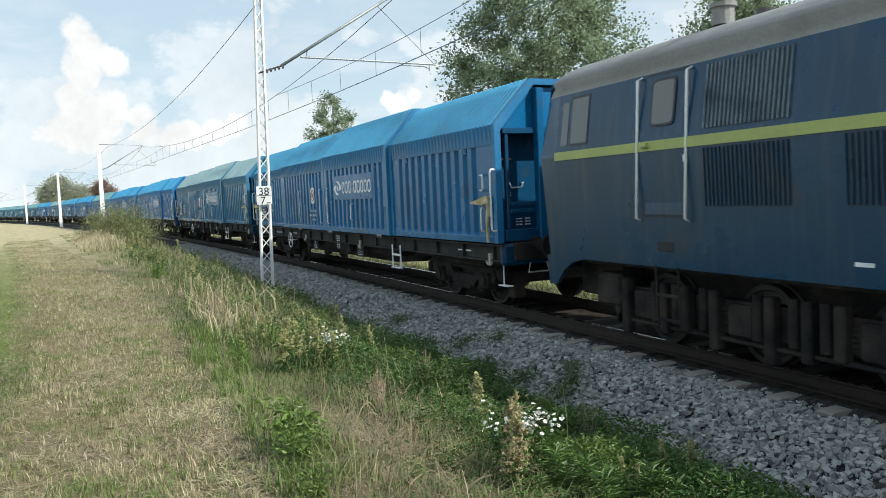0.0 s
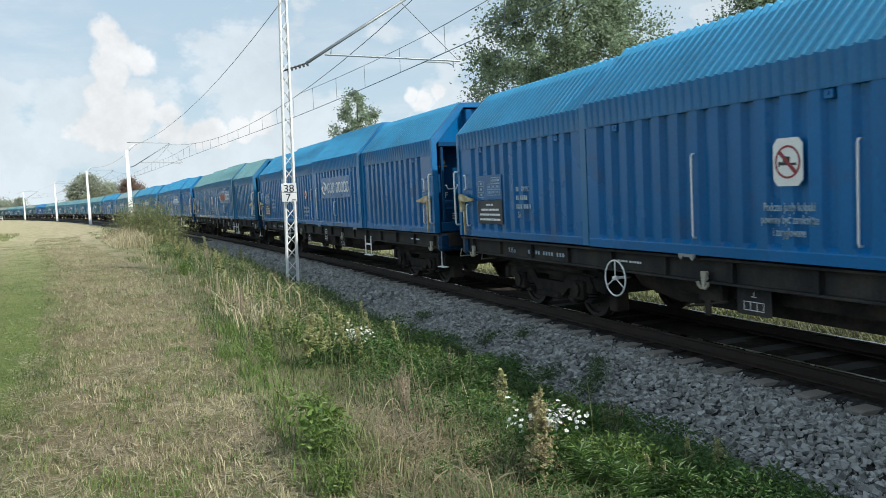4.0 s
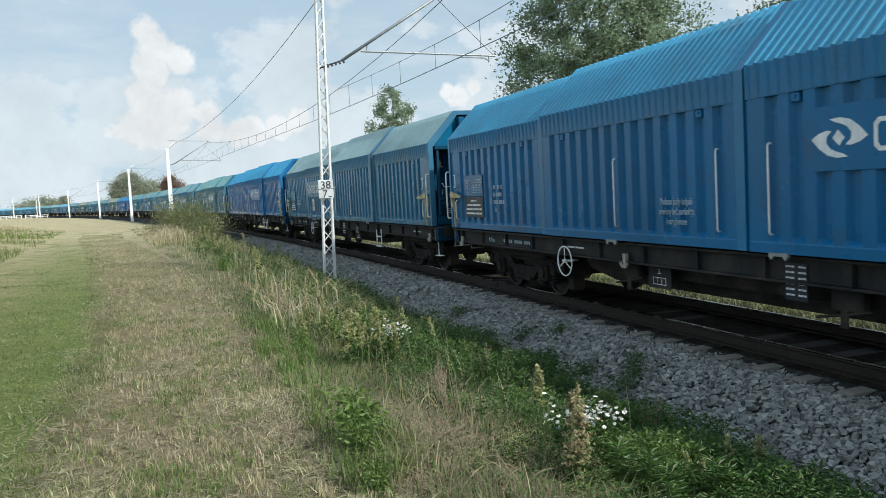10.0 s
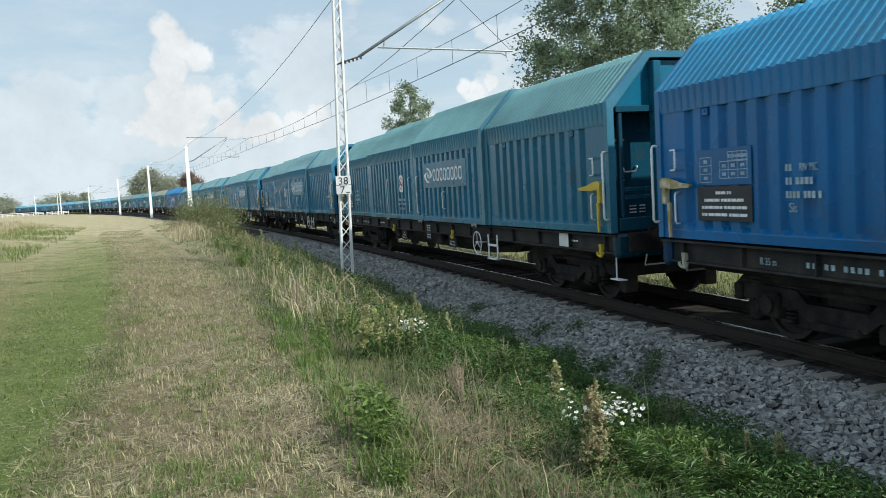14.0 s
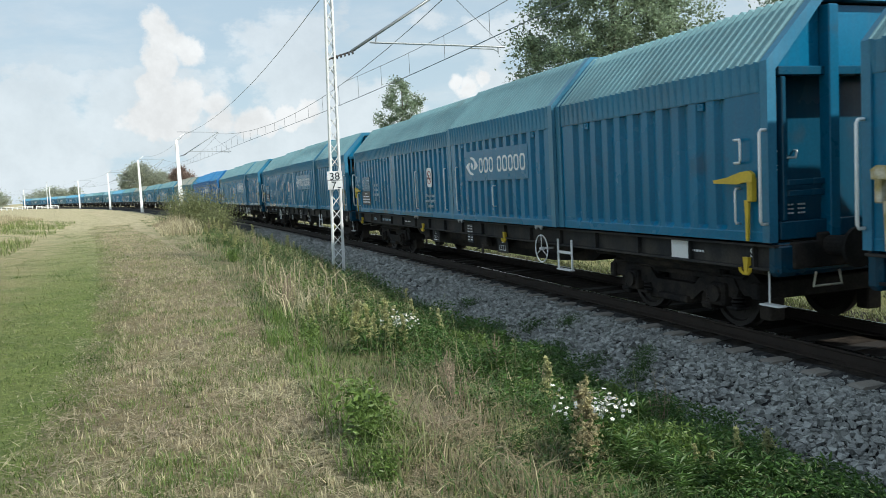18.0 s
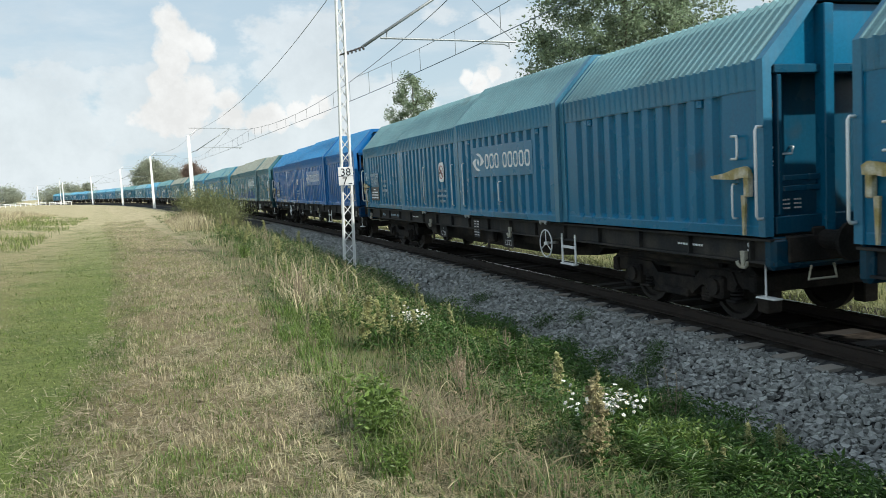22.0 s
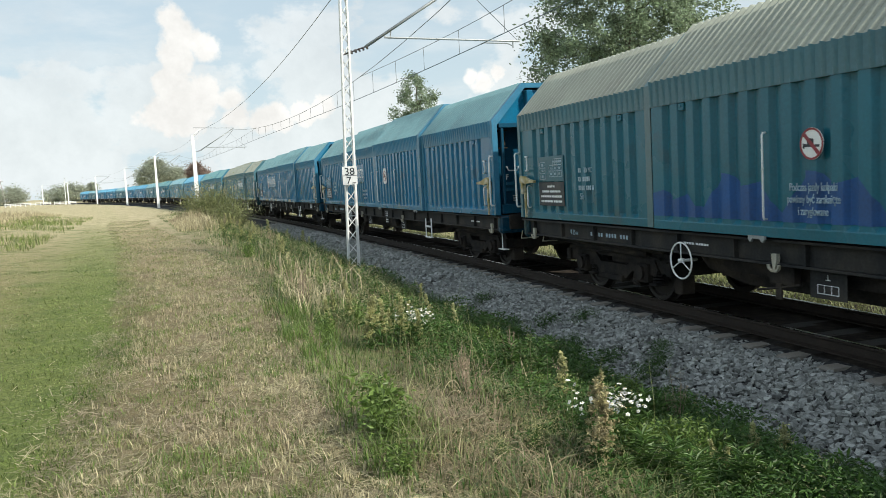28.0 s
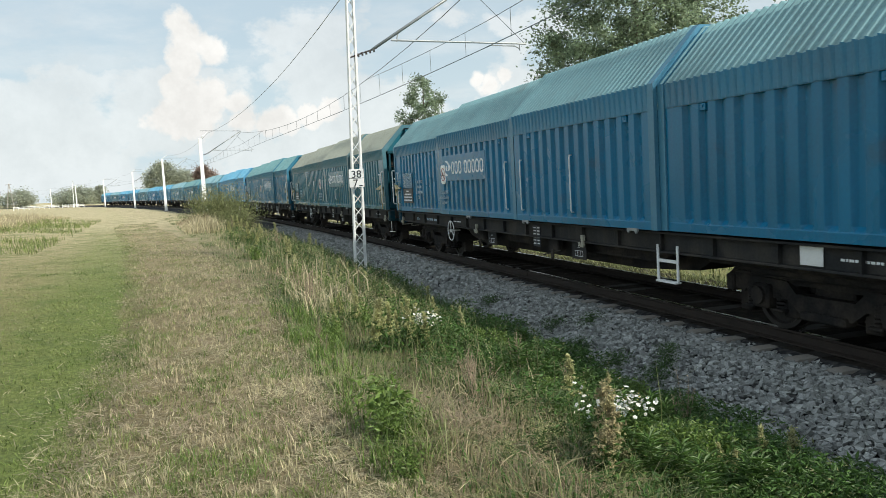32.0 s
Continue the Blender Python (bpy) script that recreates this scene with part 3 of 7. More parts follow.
def build_bed():
    rng = np.random.default_rng(3)
    s = np.r_[np.arange(-60, 60, 0.4), np.arange(60, 640, 4.0)]
    u = np.array([-3.3, -2.9, -2.4, -1.95, -1.2, -1.0, 0.0, 1.0, 1.15, 1.95, 2.2, 2.45, 2.75, 3.05, 3.4])
    z = np.array([-0.80, -0.64, -0.46, -0.30, -0.285, -0.285, -0.285, -0.29, -0.345, -0.31, -0.37, -0.46, -0.56, -0.64, -0.80])
    S, U = np.meshgrid(s, u, indexing="ij")
    X, Y = line_xy(S, U)
    Z = z + rng.uniform(-0.02, 0.02, S.shape)
    k = len(u)
    i, j = np.meshgrid(np.arange(len(s) - 1), np.arange(k - 1), indexing="ij")
    f = np.stack([i * k + j, (i + 1) * k + j, (i + 1) * k + j + 1, i * k + j + 1], -1).reshape(-1, 4)
    # far darker than the stones: the shade of their gaps is in this colour
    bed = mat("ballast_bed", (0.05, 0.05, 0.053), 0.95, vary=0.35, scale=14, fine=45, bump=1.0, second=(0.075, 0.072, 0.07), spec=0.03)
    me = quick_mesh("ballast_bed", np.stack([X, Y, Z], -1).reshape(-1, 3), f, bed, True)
    # far side and middle near-black: oil, and the train's shade in the colour
    me.materials.append(mat("oil_shade_bed", (0.030, 0.026, 0.023), 0.9, vary=0.3, scale=8, fine=55, bump=1.0, second=(0.045, 0.038, 0.032), spec=0.03))
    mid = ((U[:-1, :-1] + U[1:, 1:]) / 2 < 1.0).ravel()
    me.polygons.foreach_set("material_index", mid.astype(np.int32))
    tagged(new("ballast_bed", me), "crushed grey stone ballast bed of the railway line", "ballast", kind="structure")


build_bed()


def build_stones():
    """Broken stones on the shoulder that faces the path."""
    rng = np.random.default_rng(11)

    def scatter(count, s0, s1, size):
        s = rng.uniform(s0, s1, count)
        u = rng.uniform(1.0, 3.35, count)
        off = np.abs((s + 12.0 + PITCH / 2) % PITCH - PITCH / 2)
        clear = (off > 0.17) | (u > 1.36 + rng.uniform(-0.05, 0.12, count))
        s, u = s[clear], u[clear]
        count = len(s)
        h = np.interp(u, [1.0, 1.3, 1.6, 1.95, 2.45, 3.05, 3.4], [-0.37, -0.355, -0.30, -0.285, -0.44, -0.61, -0.72]) + rng.uniform(-0.03, 0.04, count)
        x, y = line_xy(s, u)
        return np.stack([x, y, h], -1), rng.uniform(0.5, 1.3, count) * size

    pos, size = zip(scatter(25000, 1.5, 17, 0.0295), scatter(9000, -14, 1.5, 0.045), scatter(14000, 17, 50, 0.046))
    pos, size = np.concatenate(pos), np.concatenate(size)
    n = len(pos)
    # a broken block: eight corners of a long box, pushed about
    base = np.array([(x, y, z) for z in (-0.75, 0.75) for x, y in ((-1.1, -0.85), (1.1, -0.85), (1.1, 0.85), (-1.1, 0.85))])
    v = base[None] * rng.uniform(0.35, 1.25, (n, 8, 3)) + rng.uniform(-0.2, 0.2, (n, 8, 3))
    yaw = rng.uniform(0, 2 * np.pi, n)
    tilt = rng.uniform(-1.3, 1.3, n)
    c, s_ = np.cos(yaw)[:, None], np.sin(yaw)[:, None]
    ct, st = np.cos(tilt)[:, None], np.sin(tilt)[:, None]
    y2, z2 = v[..., 1] * ct - v[..., 2] * st, v[..., 1] * st + v[..., 2] * ct
    v = np.stack([v[..., 0] * c - y2 * s_, v[..., 0] * s_ + y2 * c, z2], -1) * size[:, None, None] + pos[:, None]
    f = np.array([(4, 5, 6), (4, 6, 7), (0, 1, 5), (0, 5, 4), (1, 2, 6), (1, 6, 5), (2, 3, 7), (2, 7, 6), (3, 0, 4), (3, 4, 7), (0, 2, 1), (0, 3, 2)])
    faces = (np.arange(n)[:, None, None] * 8 + f[None]).reshape(-1, 3)
    ob = new("ballast_stones", quick_mesh("ballast_stones", v.reshape(-1, 3), faces, M["stone"]))
    tagged(ob, "loose grey broken stones on the ballast shoulder", "gravel", kind="stuff")


build_stones()


def build_rails():
    prof = [(w, z + TOP) for w, z in [(-0.075, -0.172), (0.075, -0.172), (0.075, -0.155), (0.014, -0.135), (0.014, -0.045), (0.036, -0.03), (0.036, -0.004),
            (0.028, 0.0), (-0.028, 0.0), (-0.036, -0.004), (-0.036, -0.03), (-0.014, -0.045), (-0.014, -0.135), (-0.075, -0.155)]]
    ss = list(np.arange(-60, 100, 2.0)) + list(np.arange(100, 640, 6.0))
    for off in (0.7535, -0.7535):
        sol = Solid()
        rows = []
        for s in ss:
            row = []
            for w, z in prof + prof[:1]:
                x, y, _ = on_line(s, off + w)
                row.append((x, y, z))
            rows.append(row)
        sol.sheet(rows)
        me = sol.mesh("rail", M["rail"])
        me.materials.append(M["railtop"])
        for p in me.polygons:
            if abs(p.center.z - TOP) < 0.002:
                p.material_index = 1
        ob = tagged(new("rail", me), "rust-brown steel rail with a worn bright head", "rail", "rails of the line")
        strip = Solid().sheet([[(*on_line(s, off + w)[:2], TOP + 0.002) for w in (-0.02, 0.02)] for s in ss])
        put("running_band", strip.mesh("running_band", M["railtop"]), ob, None, "bright worn running band")
        # joint bars where the rail lengths meet
        for s in np.arange(-8, 60, 12.5):
            for sg in (1, -1):
                bar = Solid().box(-0.3, 0.3, *sorted((sg * 0.016, sg * 0.032)), -0.12, -0.05, 0.004)
                put("joint_bar", bar.mesh("joint_bar", M["rail"]), ob, stand(float(s), off, TOP))


build_rails()


def build_sleepers():
    sol = Solid()
    k = 1.32
    out = [(-k, -0.41), (k, -0.41), (k, -0.20), (k - 0.06, -0.185), (0.45, -0.185), (0.3, -0.215), (-0.3, -0.215), (-0.45, -0.185), (-k + 0.06, -0.185), (-k, -0.20)]
    for sgn in (1,):
        vs = [(-0.13, y, z) for y, z in out] + [(0.13, y, z) for y, z in out]
        top = [(-0.10 if x < 0 else 0.10, y, z) if z > -0.3 else (x, y, z) for x, y, z in vs]
        n = len(out)
        fs = [tuple(range(n)), tuple(range(2 * n - 1, n - 1, -1))] + [(i, n + i, n + (i + 1) % n, (i + 1) % n) for i in range(n)]
        sol.add(top, fs)
    # near-black for oil and the train's shade; only the path-side end is bare
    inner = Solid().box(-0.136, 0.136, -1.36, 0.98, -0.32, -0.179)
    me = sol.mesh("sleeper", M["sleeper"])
    dark_cover = inner.mesh("oil_crust", M["oily"])
    first = -12.0
    holder = tagged(new("sleeper_row"), "row of grey concrete sleepers under the rails", "sleepers")
    for i in range(300):
        ob = put("sleeper", me, holder, stand(first + i * PITCH, 0.0, TOP))
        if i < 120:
            put("oil_crust", dark_cover, ob)
    far = Solid()
    for i in range(300, 900):
        far.box(-0.1, 0.1, -k, k, -0.4, -0.19, 0, stand(first + i * PITCH, 0.0, TOP))
    tagged(put("far_sleeper", far.mesh("far_sleepers", M["sleeper"]), holder), kind="stuff")


# ---- hood wagons ----
SEC = (0.0, 4.95, 10.05, 15.15, 19.9)          # section edges, from the leading end
PROUD = (0.045, 0.11, 0.065, 0.0)              # the hoods slide over each other
HALF = 9.95
SIDE = 1.60
WAGON = 21.158
RIB_TOP, RIB_LOW = 0.072, 0.008                 # the ribs stand flush with the skirt, the troughs between them lie back
TROUGH = 0.349                                 # from trough to trough


def hood_profile(o):
    return [(SIDE + o, 2.775), (SIDE + o, 3.07 + o * 0.5), (0.93 + o * 0.3, 3.79 + o), (-0.93 - o * 0.3, 3.79 + o), (-SIDE - o, 3.07 + o * 0.5), (-SIDE - o, 2.775)]


def hood_mesh(i, part_of):
    o = PROUD[i]
    prof = hood_profile(o)
    nrm = [(1, 0), (0.92, 0.39), (0.39, 0.92), (-0.39, 0.92), (-0.92, 0.39), (-1, 0)]
    amp = (0.12, 0.9, 1.0, 1.0, 0.9, 0.12)
    x0, x1 = SEC[i] - HALF + 0.07, SEC[i + 1] - HALF - 0.07
    count = round((x1 - x0) / 0.152)
    p = (x1 - x0) / count
    xs = []
    for c in range(count):
        b = x0 + c * p
        xs += [(b, 0.0), (b + p * 0.46, 0.0), (b + p * 0.70, 0.040), (b + p * 0.82, 0.040), (b + p * 0.92, 0.0)]
    xs.append((x1, 0.0))
    sol = Solid()
    lo, hi = {"slope": (1, 5), "near": (0, 2), "far": (4, 6)}[part_of]
    sol.sheet([[(x, y + ny * h * a, z + nz * h * a) for (y, z), (ny, nz), a in list(zip(prof, nrm, amp))[lo:hi]] for x, h in xs])
    if part_of == "slope":
        return sol.mesh("hood", M["roof"])
    # lower lip and inner skin
    for sg in (1,) if part_of == "near" else (-1,):
        sol.box(x0, x1, min(sg * (SIDE + o - 0.05), sg * (SIDE + o)), max(sg * (SIDE + o - 0.05), sg * (SIDE + o)), 2.770, 2.785)
    return sol.mesh("hood_skirt", M["roof"])


def band_mesh(i, end):
    """The flat frame that edges a section, round the whole profile."""
    o = PROUD[i] + 0.018
    x0 = SEC[i] - HALF if end == 0 else SEC[i + 1] - HALF - 0.15
    prof = [(SIDE + o, 1.13)] + hood_profile(o)[1:5] + [(-SIDE - o, 1.13)]
    inner = [(y * 0.965, z if k in (0, 5) else z - 0.05) for k, (y, z) in enumerate(prof)]
    sol = Solid()
    sol.sheet([[(x0, *q) for q in inner], [(x0, *q) for q in prof], [(x0 + 0.15, *q) for q in prof], [(x0 + 0.15, *q) for q in inner]])
    return sol.mesh("section_frame", M["roof"])


def rib_line(i):
    """Stations along a section's wall with their depth: troughs between flat ribs."""
    x0, x1 = SEC[i] - HALF + 0.09, SEC[i + 1] - HALF - 0.09
    edge = 0.30 if i in (0, 3) else 0.14
    count = int((x1 - x0 - 2 * edge) / TROUGH)
    start = x0 + (x1 - x0 - count * TROUGH) / 2
    if i == 0:
        start += 0.10
    if i == 3:
        start -= 0.10
    xs = [(x0, RIB_TOP)]
    for c in range(count):
        b = start + c * TROUGH
        xs += [(b + TROUGH * f, h) for f, h in ((0.22, RIB_TOP), (0.245, RIB_TOP - 0.007), (0.345, RIB_LOW + 0.006), (0.38, RIB_LOW), (0.64, RIB_LOW),
                                                (0.675, RIB_LOW + 0.006), (0.775, RIB_TOP - 0.007), (0.80, RIB_TOP))]
    xs.append((x1, RIB_TOP))
    return xs


def wall_mesh(i, side):
    """Ribbed side wall: troughs run from the plinth up under the skirt."""
    o = PROUD[i] - 0.005
    xs = rib_line(i)
    x0, x1 = xs[0][0], xs[-1][0]
    face = SIDE + o - 0.075
    rows = []
    for z, blend in ((1.13, 1.0), (1.235, 1.0), (1.25, 0.85), (1.30, 0.0), (2.80, 0.0)):
        rows.append([(x, side * (face + h + (RIB_TOP - h) * blend + (0.006 if blend == 1.0 else 0.0)), z) for x, h in xs])
    sol = Solid().sheet(rows)
    sol.box(x0, x1, min(side * (face - 0.06), side * (face - 0.03)), max(side * (face - 0.06), side * (face - 0.03)), 1.13, 2.78)
    return sol.mesh("side_wall", M["paint"])


END_BACK = 0.42          # the end wall lies back under the gable


def slab_mesh(name, prof, x, thick):
    """An upright slab across the wagon, its outline in y, z."""
    k = len(prof)
    vs = [(x, *q) for q in prof] + [(x - thick, *q) for q in prof]
    return Solid().add(vs, [tuple(range(k)), tuple(range(2 * k - 1, k - 1, -1))] + [(i, k + i, k + (i + 1) % k, (i + 1) % k) for i in range(k)]).mesh(name, M["paint"])


def end_meshes(sx):
    """Lower end wall, gable above it, and the floor of the gable between the two."""
    wall = slab_mesh("end_wall", [(1.50, 1.13), (1.50, 2.98), (-1.50, 2.98), (-1.50, 1.13)], sx * (HALF - END_BACK), sx * 0.05)
    gable = slab_mesh("gable", [(1.50, 3.00), (1.52, 3.05), (0.92, 3.72), (-0.92, 3.72), (-1.52, 3.05), (-1.50, 3.00)], sx * (HALF - 0.10), sx * 0.05)
    floor = Solid().box(*sorted((sx * (HALF - END_BACK), sx * (HALF - 0.102))), -1.50, 1.50, 2.982, 2.998).mesh("gable_floor", M["paint"])
    return [("end_wall", wall), ("gable", gable), ("gable_floor", floor)]


def beam_mesh(sx, y0, y1, z0, z1):
    x = sx * (HALF - 0.10)
    return Solid().box(min(x, x + sx * 0.09), max(x, x + sx * 0.09), y0, y1, z0, z1, 0.01).mesh("end_beam", M["paint"])


def end_beams(sx):
    spans = [(-1.5, 1.5, 2.94, 3.04), (-1.5, 1.5, 1.15, 1.35), (1.40, 1.46, 1.36, 2.93), (-1.46, -1.40, 1.36, 2.93)]
    for z in (1.62, 1.74):
        spans += [(0.88, 1.39, z, z + 0.07), (-1.39, -0.88, z, z + 0.07)]
    return [beam_mesh(sx, *q) for q in spans]


def post_mesh(sx, y):
    a, b = sx * (HALF - 0.10), sx * (HALF + 0.06)
    return Solid().box(min(a, b), max(a, b), y - 0.07, y + 0.07, 1.05, 3.70, 0.012).mesh("end_post", M["paint"])


def corner_mesh(sx):
    """Corner frame round the end, with the triangular cheek above."""
    x1 = sx * HALF
    x0 = sx * (HALF - 0.11)
    o = PROUD[0 if sx < 0 else 3] + 0.02
    prof = [(SIDE + o, 1.13)] + hood_profile(o)[1:5] + [(-SIDE - o, 1.13)]
    inner = [(y * 0.93, z if k in (0, 5) else z - 0.10) for k, (y, z) in enumerate(prof)]
    sol = Solid().sheet([[(x1, *q) for q in inner], [(x1, *q) for q in prof], [(x0, *q) for q in prof], [(x0, *q) for q in inner]])
    return sol.mesh("corner_frame", M["roof"])


def sole_mesh(side):
    sol = Solid()
    y0, y1 = side * 1.36, side * 1.52
    for z0, z1, a, b in ((1.07, 1.10, side * 1.30, side * 1.60), (0.80, 0.83, side * 1.40, side * 1.56), (0.83, 1.07, side * 1.47, side * 1.50)):
        sol.box(-HALF, HALF, min(a, b), max(a, b), z0, z1, 0.004)
    for k in range(17):
        x = -HALF + 0.4 + k * 1.19
        sol.box(x - 0.012, x + 0.012, min(side * 1.49, side * 1.56), max(side * 1.49, side * 1.56), 0.83, 1.07)
    return sol.mesh("sole_bar", M["sole"])


def underframe_mesh():
    sol = Solid()
    sol.box(-HALF + 0.05, HALF - 0.05, -1.30, 1.30, 1.08, 1.13)
    sol.box(-HALF + 0.2, HALF - 0.2, -0.35, 0.35, 0.78, 1.08, 0.02)
    for x in (-9.6, -7.35, -5.2, -2.6, 0.0, 2.6, 5.2, 7.35, 9.6):
        sol.box(x - 0.08, x + 0.08, -1.45, 1.45, 0.82, 1.08, 0.01)
    # brake rigging and pipes over the bogies
    for sx in (-1, 1):
        for sy in (-1, 1):
            sol.box(*sorted((sx * 5.5, sx * 9.45)), *sorted((sy * 0.95, sy * 1.30)), 0.70, 0.86, 0.03)
            sol.box(*sorted((sx * 6.2, sx * 8.5)), *sorted((sy * 0.80, sy * 1.18)), 0.60, 0.74, 0.03)
    # long truss under the middle
    sol.prism([(-5.9, 0.80), (-4.4, 0.56), (4.4, 0.56), (5.9, 0.80), (4.4, 0.66), (-4.4, 0.66)], -0.5, 0.5)
    # deep dark belly with the unloading gear
    sol.prism([(-5.4, 0.84), (-4.7, 0.48), (-3.2, 0.38), (4.2, 0.38), (5.0, 0.52), (5.4, 0.84)], -0.88, 0.88)
    sol.prism([(-5.0, 0.84), (-4.2, 0.60), (4.0, 0.60), (4.6, 0.84)], -1.25, 1.25)
    sol.disc((1.6, -0.55, 0.72), (1, 0, 0), 0.17, 0.9, 14).disc((-1.2, 0.5, 0.72), (1, 0, 0), 0.15, 0.7, 14)
    sol.tube([(-6, 0.62, 0.70), (6, 0.62, 0.70)], 0.022, 6).tube([(-6, -0.7, 0.74), (6, -0.7, 0.74)], 0.02, 6)
    for sx in (-1, 1):
        sol.box(min(sx * 9.85, sx * 10.0), max(sx * 9.85, sx * 10.0), -1.38, 1.38, 0.82, 1.12, 0.015)
    return sol.mesh("underframe", M["frame"])


def bogie_mesh():
    sol = Solid()
    for sy in (1, -1):
        y0, y1 = sorted((sy * 0.93, sy * 1.08))
        sol.prism([(-1.35, 0.52), (-1.25, 0.68), (-0.6, 0.66), (-0.45, 0.52), (0.45, 0.52), (0.6, 0.66), (1.25, 0.68), (1.35, 0.52),
                   (1.3, 0.42), (0.6, 0.44), (0.4, 0.30), (-0.4, 0.30), (-0.6, 0.44), (-1.3, 0.42)], y0, y1)
        for x in (-1.0, 1.0):
            sol.box(x - 0.15, x + 0.15, *sorted((sy * 0.88, sy * 1.16)), 0.30, 0.60, 0.03)
            sol.disc((x, sy * 1.17, 0.46), (0, 1, 0), 0.11, 0.06, 14)
            for dx in (-0.26, 0.26):
                for k in range(5):
                    sol.disc((x + dx, sy * 1.01, 0.33 + k * 0.048), (0, 0, 1), 0.085, 0.026, 10)
                sol.box(x + dx - 0.1, x + dx + 0.1, *sorted((sy * 0.9, sy * 1.12)), 0.27, 0.31, 0.01)
        sol.box(-0.35, 0.35, *sorted((sy * 0.95, sy * 1.14)), 0.24, 0.34, 0.02)
        for x in (-1.55, -0.45, 0.45, 1.55):
            sol.box(x - 0.05, x + 0.05, *sorted((sy * 0.68, sy * 0.84)), 0.28, 0.66, 0.01)
        # upper member, brake gear over the wheels and the arms that carry the headstocks
        sol.prism([(-1.72, 0.66), (-1.5, 0.84), (1.5, 0.84), (1.72, 0.66), (1.72, 0.50), (1.42, 0.46), (1.25, 0.62), (-1.25, 0.62), (-1.42, 0.46), (-1.72, 0.50)], *sorted((sy * 0.90, sy * 1.05)))
        for x in (-1.60, 1.60):
            sol.box(x - 0.10, x + 0.10, *sorted((sy * 0.66, sy * 0.90)), 0.16, 0.62, 0.02)
        for x in (-0.62, 0.62):
            sol.box(x - 0.12, x + 0.12, *sorted((sy * 0.66, sy * 1.02)), 0.20, 0.66, 0.02)
        sol.tube([(-1.5, sy * 1.12, 0.70), (-0.3, sy * 1.14, 0.74), (0.5, sy * 1.14, 0.70), (1.5, sy * 1.12, 0.72)], 0.02, 6)
    sol.box(-0.3, 0.3, -0.95, 0.95, 0.48, 0.80, 0.03)
    for x in (-1.66, 1.66):
        sol.box(x - 0.07, x + 0.07, -1.10, 1.10, 0.44, 0.66, 0.02)
    return sol.mesh("bogie", M["frame"])


def wheelset_mesh():
    sol = Solid().disc((0, 0, 0), (0, 1, 0), 0.085, 2.0, 12)
    for sy in (1, -1):
        ring = [(0.09, 0.08), (0.16, 0.05), (0.38, 0.03), (0.40, 0.065), (0.46, 0.065), (0.465, -0.05), (0.49, -0.06), (0.49, -0.08), (0.40, -0.08), (0.38, -0.03), (0.16, -0.06), (0.09, -0.1)]
        n = 28
        rows = [[(r * math.cos(2 * math.pi * j / n), sy * (0.755 + w), r * math.sin(2 * math.pi * j / n)) for j in range(n + 1)] for r, w in ring]
        sol.sheet(rows)
        for j in range(4):
            a = j * math.pi / 2
            sol.disc((0.26 * math.cos(a), sy * 0.80, 0.26 * math.sin(a)), (0, 1, 0), 0.035, 0.02, 8)
    return sol.mesh("wheelset", M["wheel"])


def buffer_mesh(sx):
    x = sx * HALF
    sol = Solid().disc((x + sx * 0.15, 0, 0), (1, 0, 0), 0.11, 0.3, 14).disc((x + sx * 0.32, 0, 0), (1, 0, 0), 0.075, 0.2, 12)
    sol.disc((x + sx * 0.44, 0, 0), (1, 0, 0), 0.22, 0.05, 20)
    sol.box(min(x, x + sx * 0.04), max(x, x + sx * 0.04), -0.17, 0.17, -0.15, 0.15, 0.02)
    return sol.mesh("buffer", M["frame"])


def coupler_mesh(sx):
    x = sx * HALF
    sol = Solid().box(min(x, x + sx * 0.3), max(x, x + sx * 0.3), -0.05, 0.05, 0.98, 1.10, 0.02)
    sol.tube([(x + sx * 0.28, -0.08, 1.04), (x + sx * 0.56, -0.06, 0.98), (x + sx * 0.6, 0.0, 0.97), (x + sx * 0.56, 0.06, 0.98), (x + sx * 0.28, 0.08, 1.04)], 0.022, 8)
    sol.tube([(x, 0.35, 0.86), (x + sx * 0.2, 0.34, 0.72), (x + sx * 0.42, 0.3, 0.64), (x + sx * 0.56, 0.25, 0.70)], 0.03, 8)
    return sol.mesh("screw_coupling", M["frame"])


def rail_mesh(h, depth=0.1, r=0.016):
    """A bent grab rail on the path side: at the origin, standing proud in +y."""
    return Solid().tube([(0, 0, 0), (0, depth * 0.8, 0.0), (0, depth, 0.03), (0, depth, h - 0.03), (0, depth * 0.8, h), (0, 0, h)], r, 8).mesh("grab_rail", M["white"], True)


def wheel_handle_mesh():
    n = 24
    ring = [(0.24 * math.cos(2 * math.pi * k / n), 0, 0.24 * math.sin(2 * math.pi * k / n)) for k in range(n + 1)]
    sol = Solid().tube(ring, 0.012, 8, False)
    for k in range(3):
        a = math.pi / 2 + k * 2 * math.pi / 3
        sol.tube([(0, 0, 0), (0.24 * math.cos(a), 0, 0.24 * math.sin(a))], 0.009, 6)
    sol.disc((0, -0.01, 0), (0, 1, 0), 0.03, 0.08, 12).disc((0, -0.12, 0), (0, 1, 0), 0.02, 0.24, 8)
    return sol.mesh("handwheel", M["white"], True)


def step_mesh():
    sol = Solid()
    for x in (-0.24, 0.24):
        sol.box(x - 0.02, x + 0.02, -0.012, 0.012, -0.40, 0.10, 0.004)
    sol.box(-0.24, 0.24, -0.05, 0.05, -0.42, -0.395, 0.004).box(-0.22, 0.22, -0.03, 0.03, -0.14, -0.10, 0.004)
    return sol.mesh("step", M["white"])


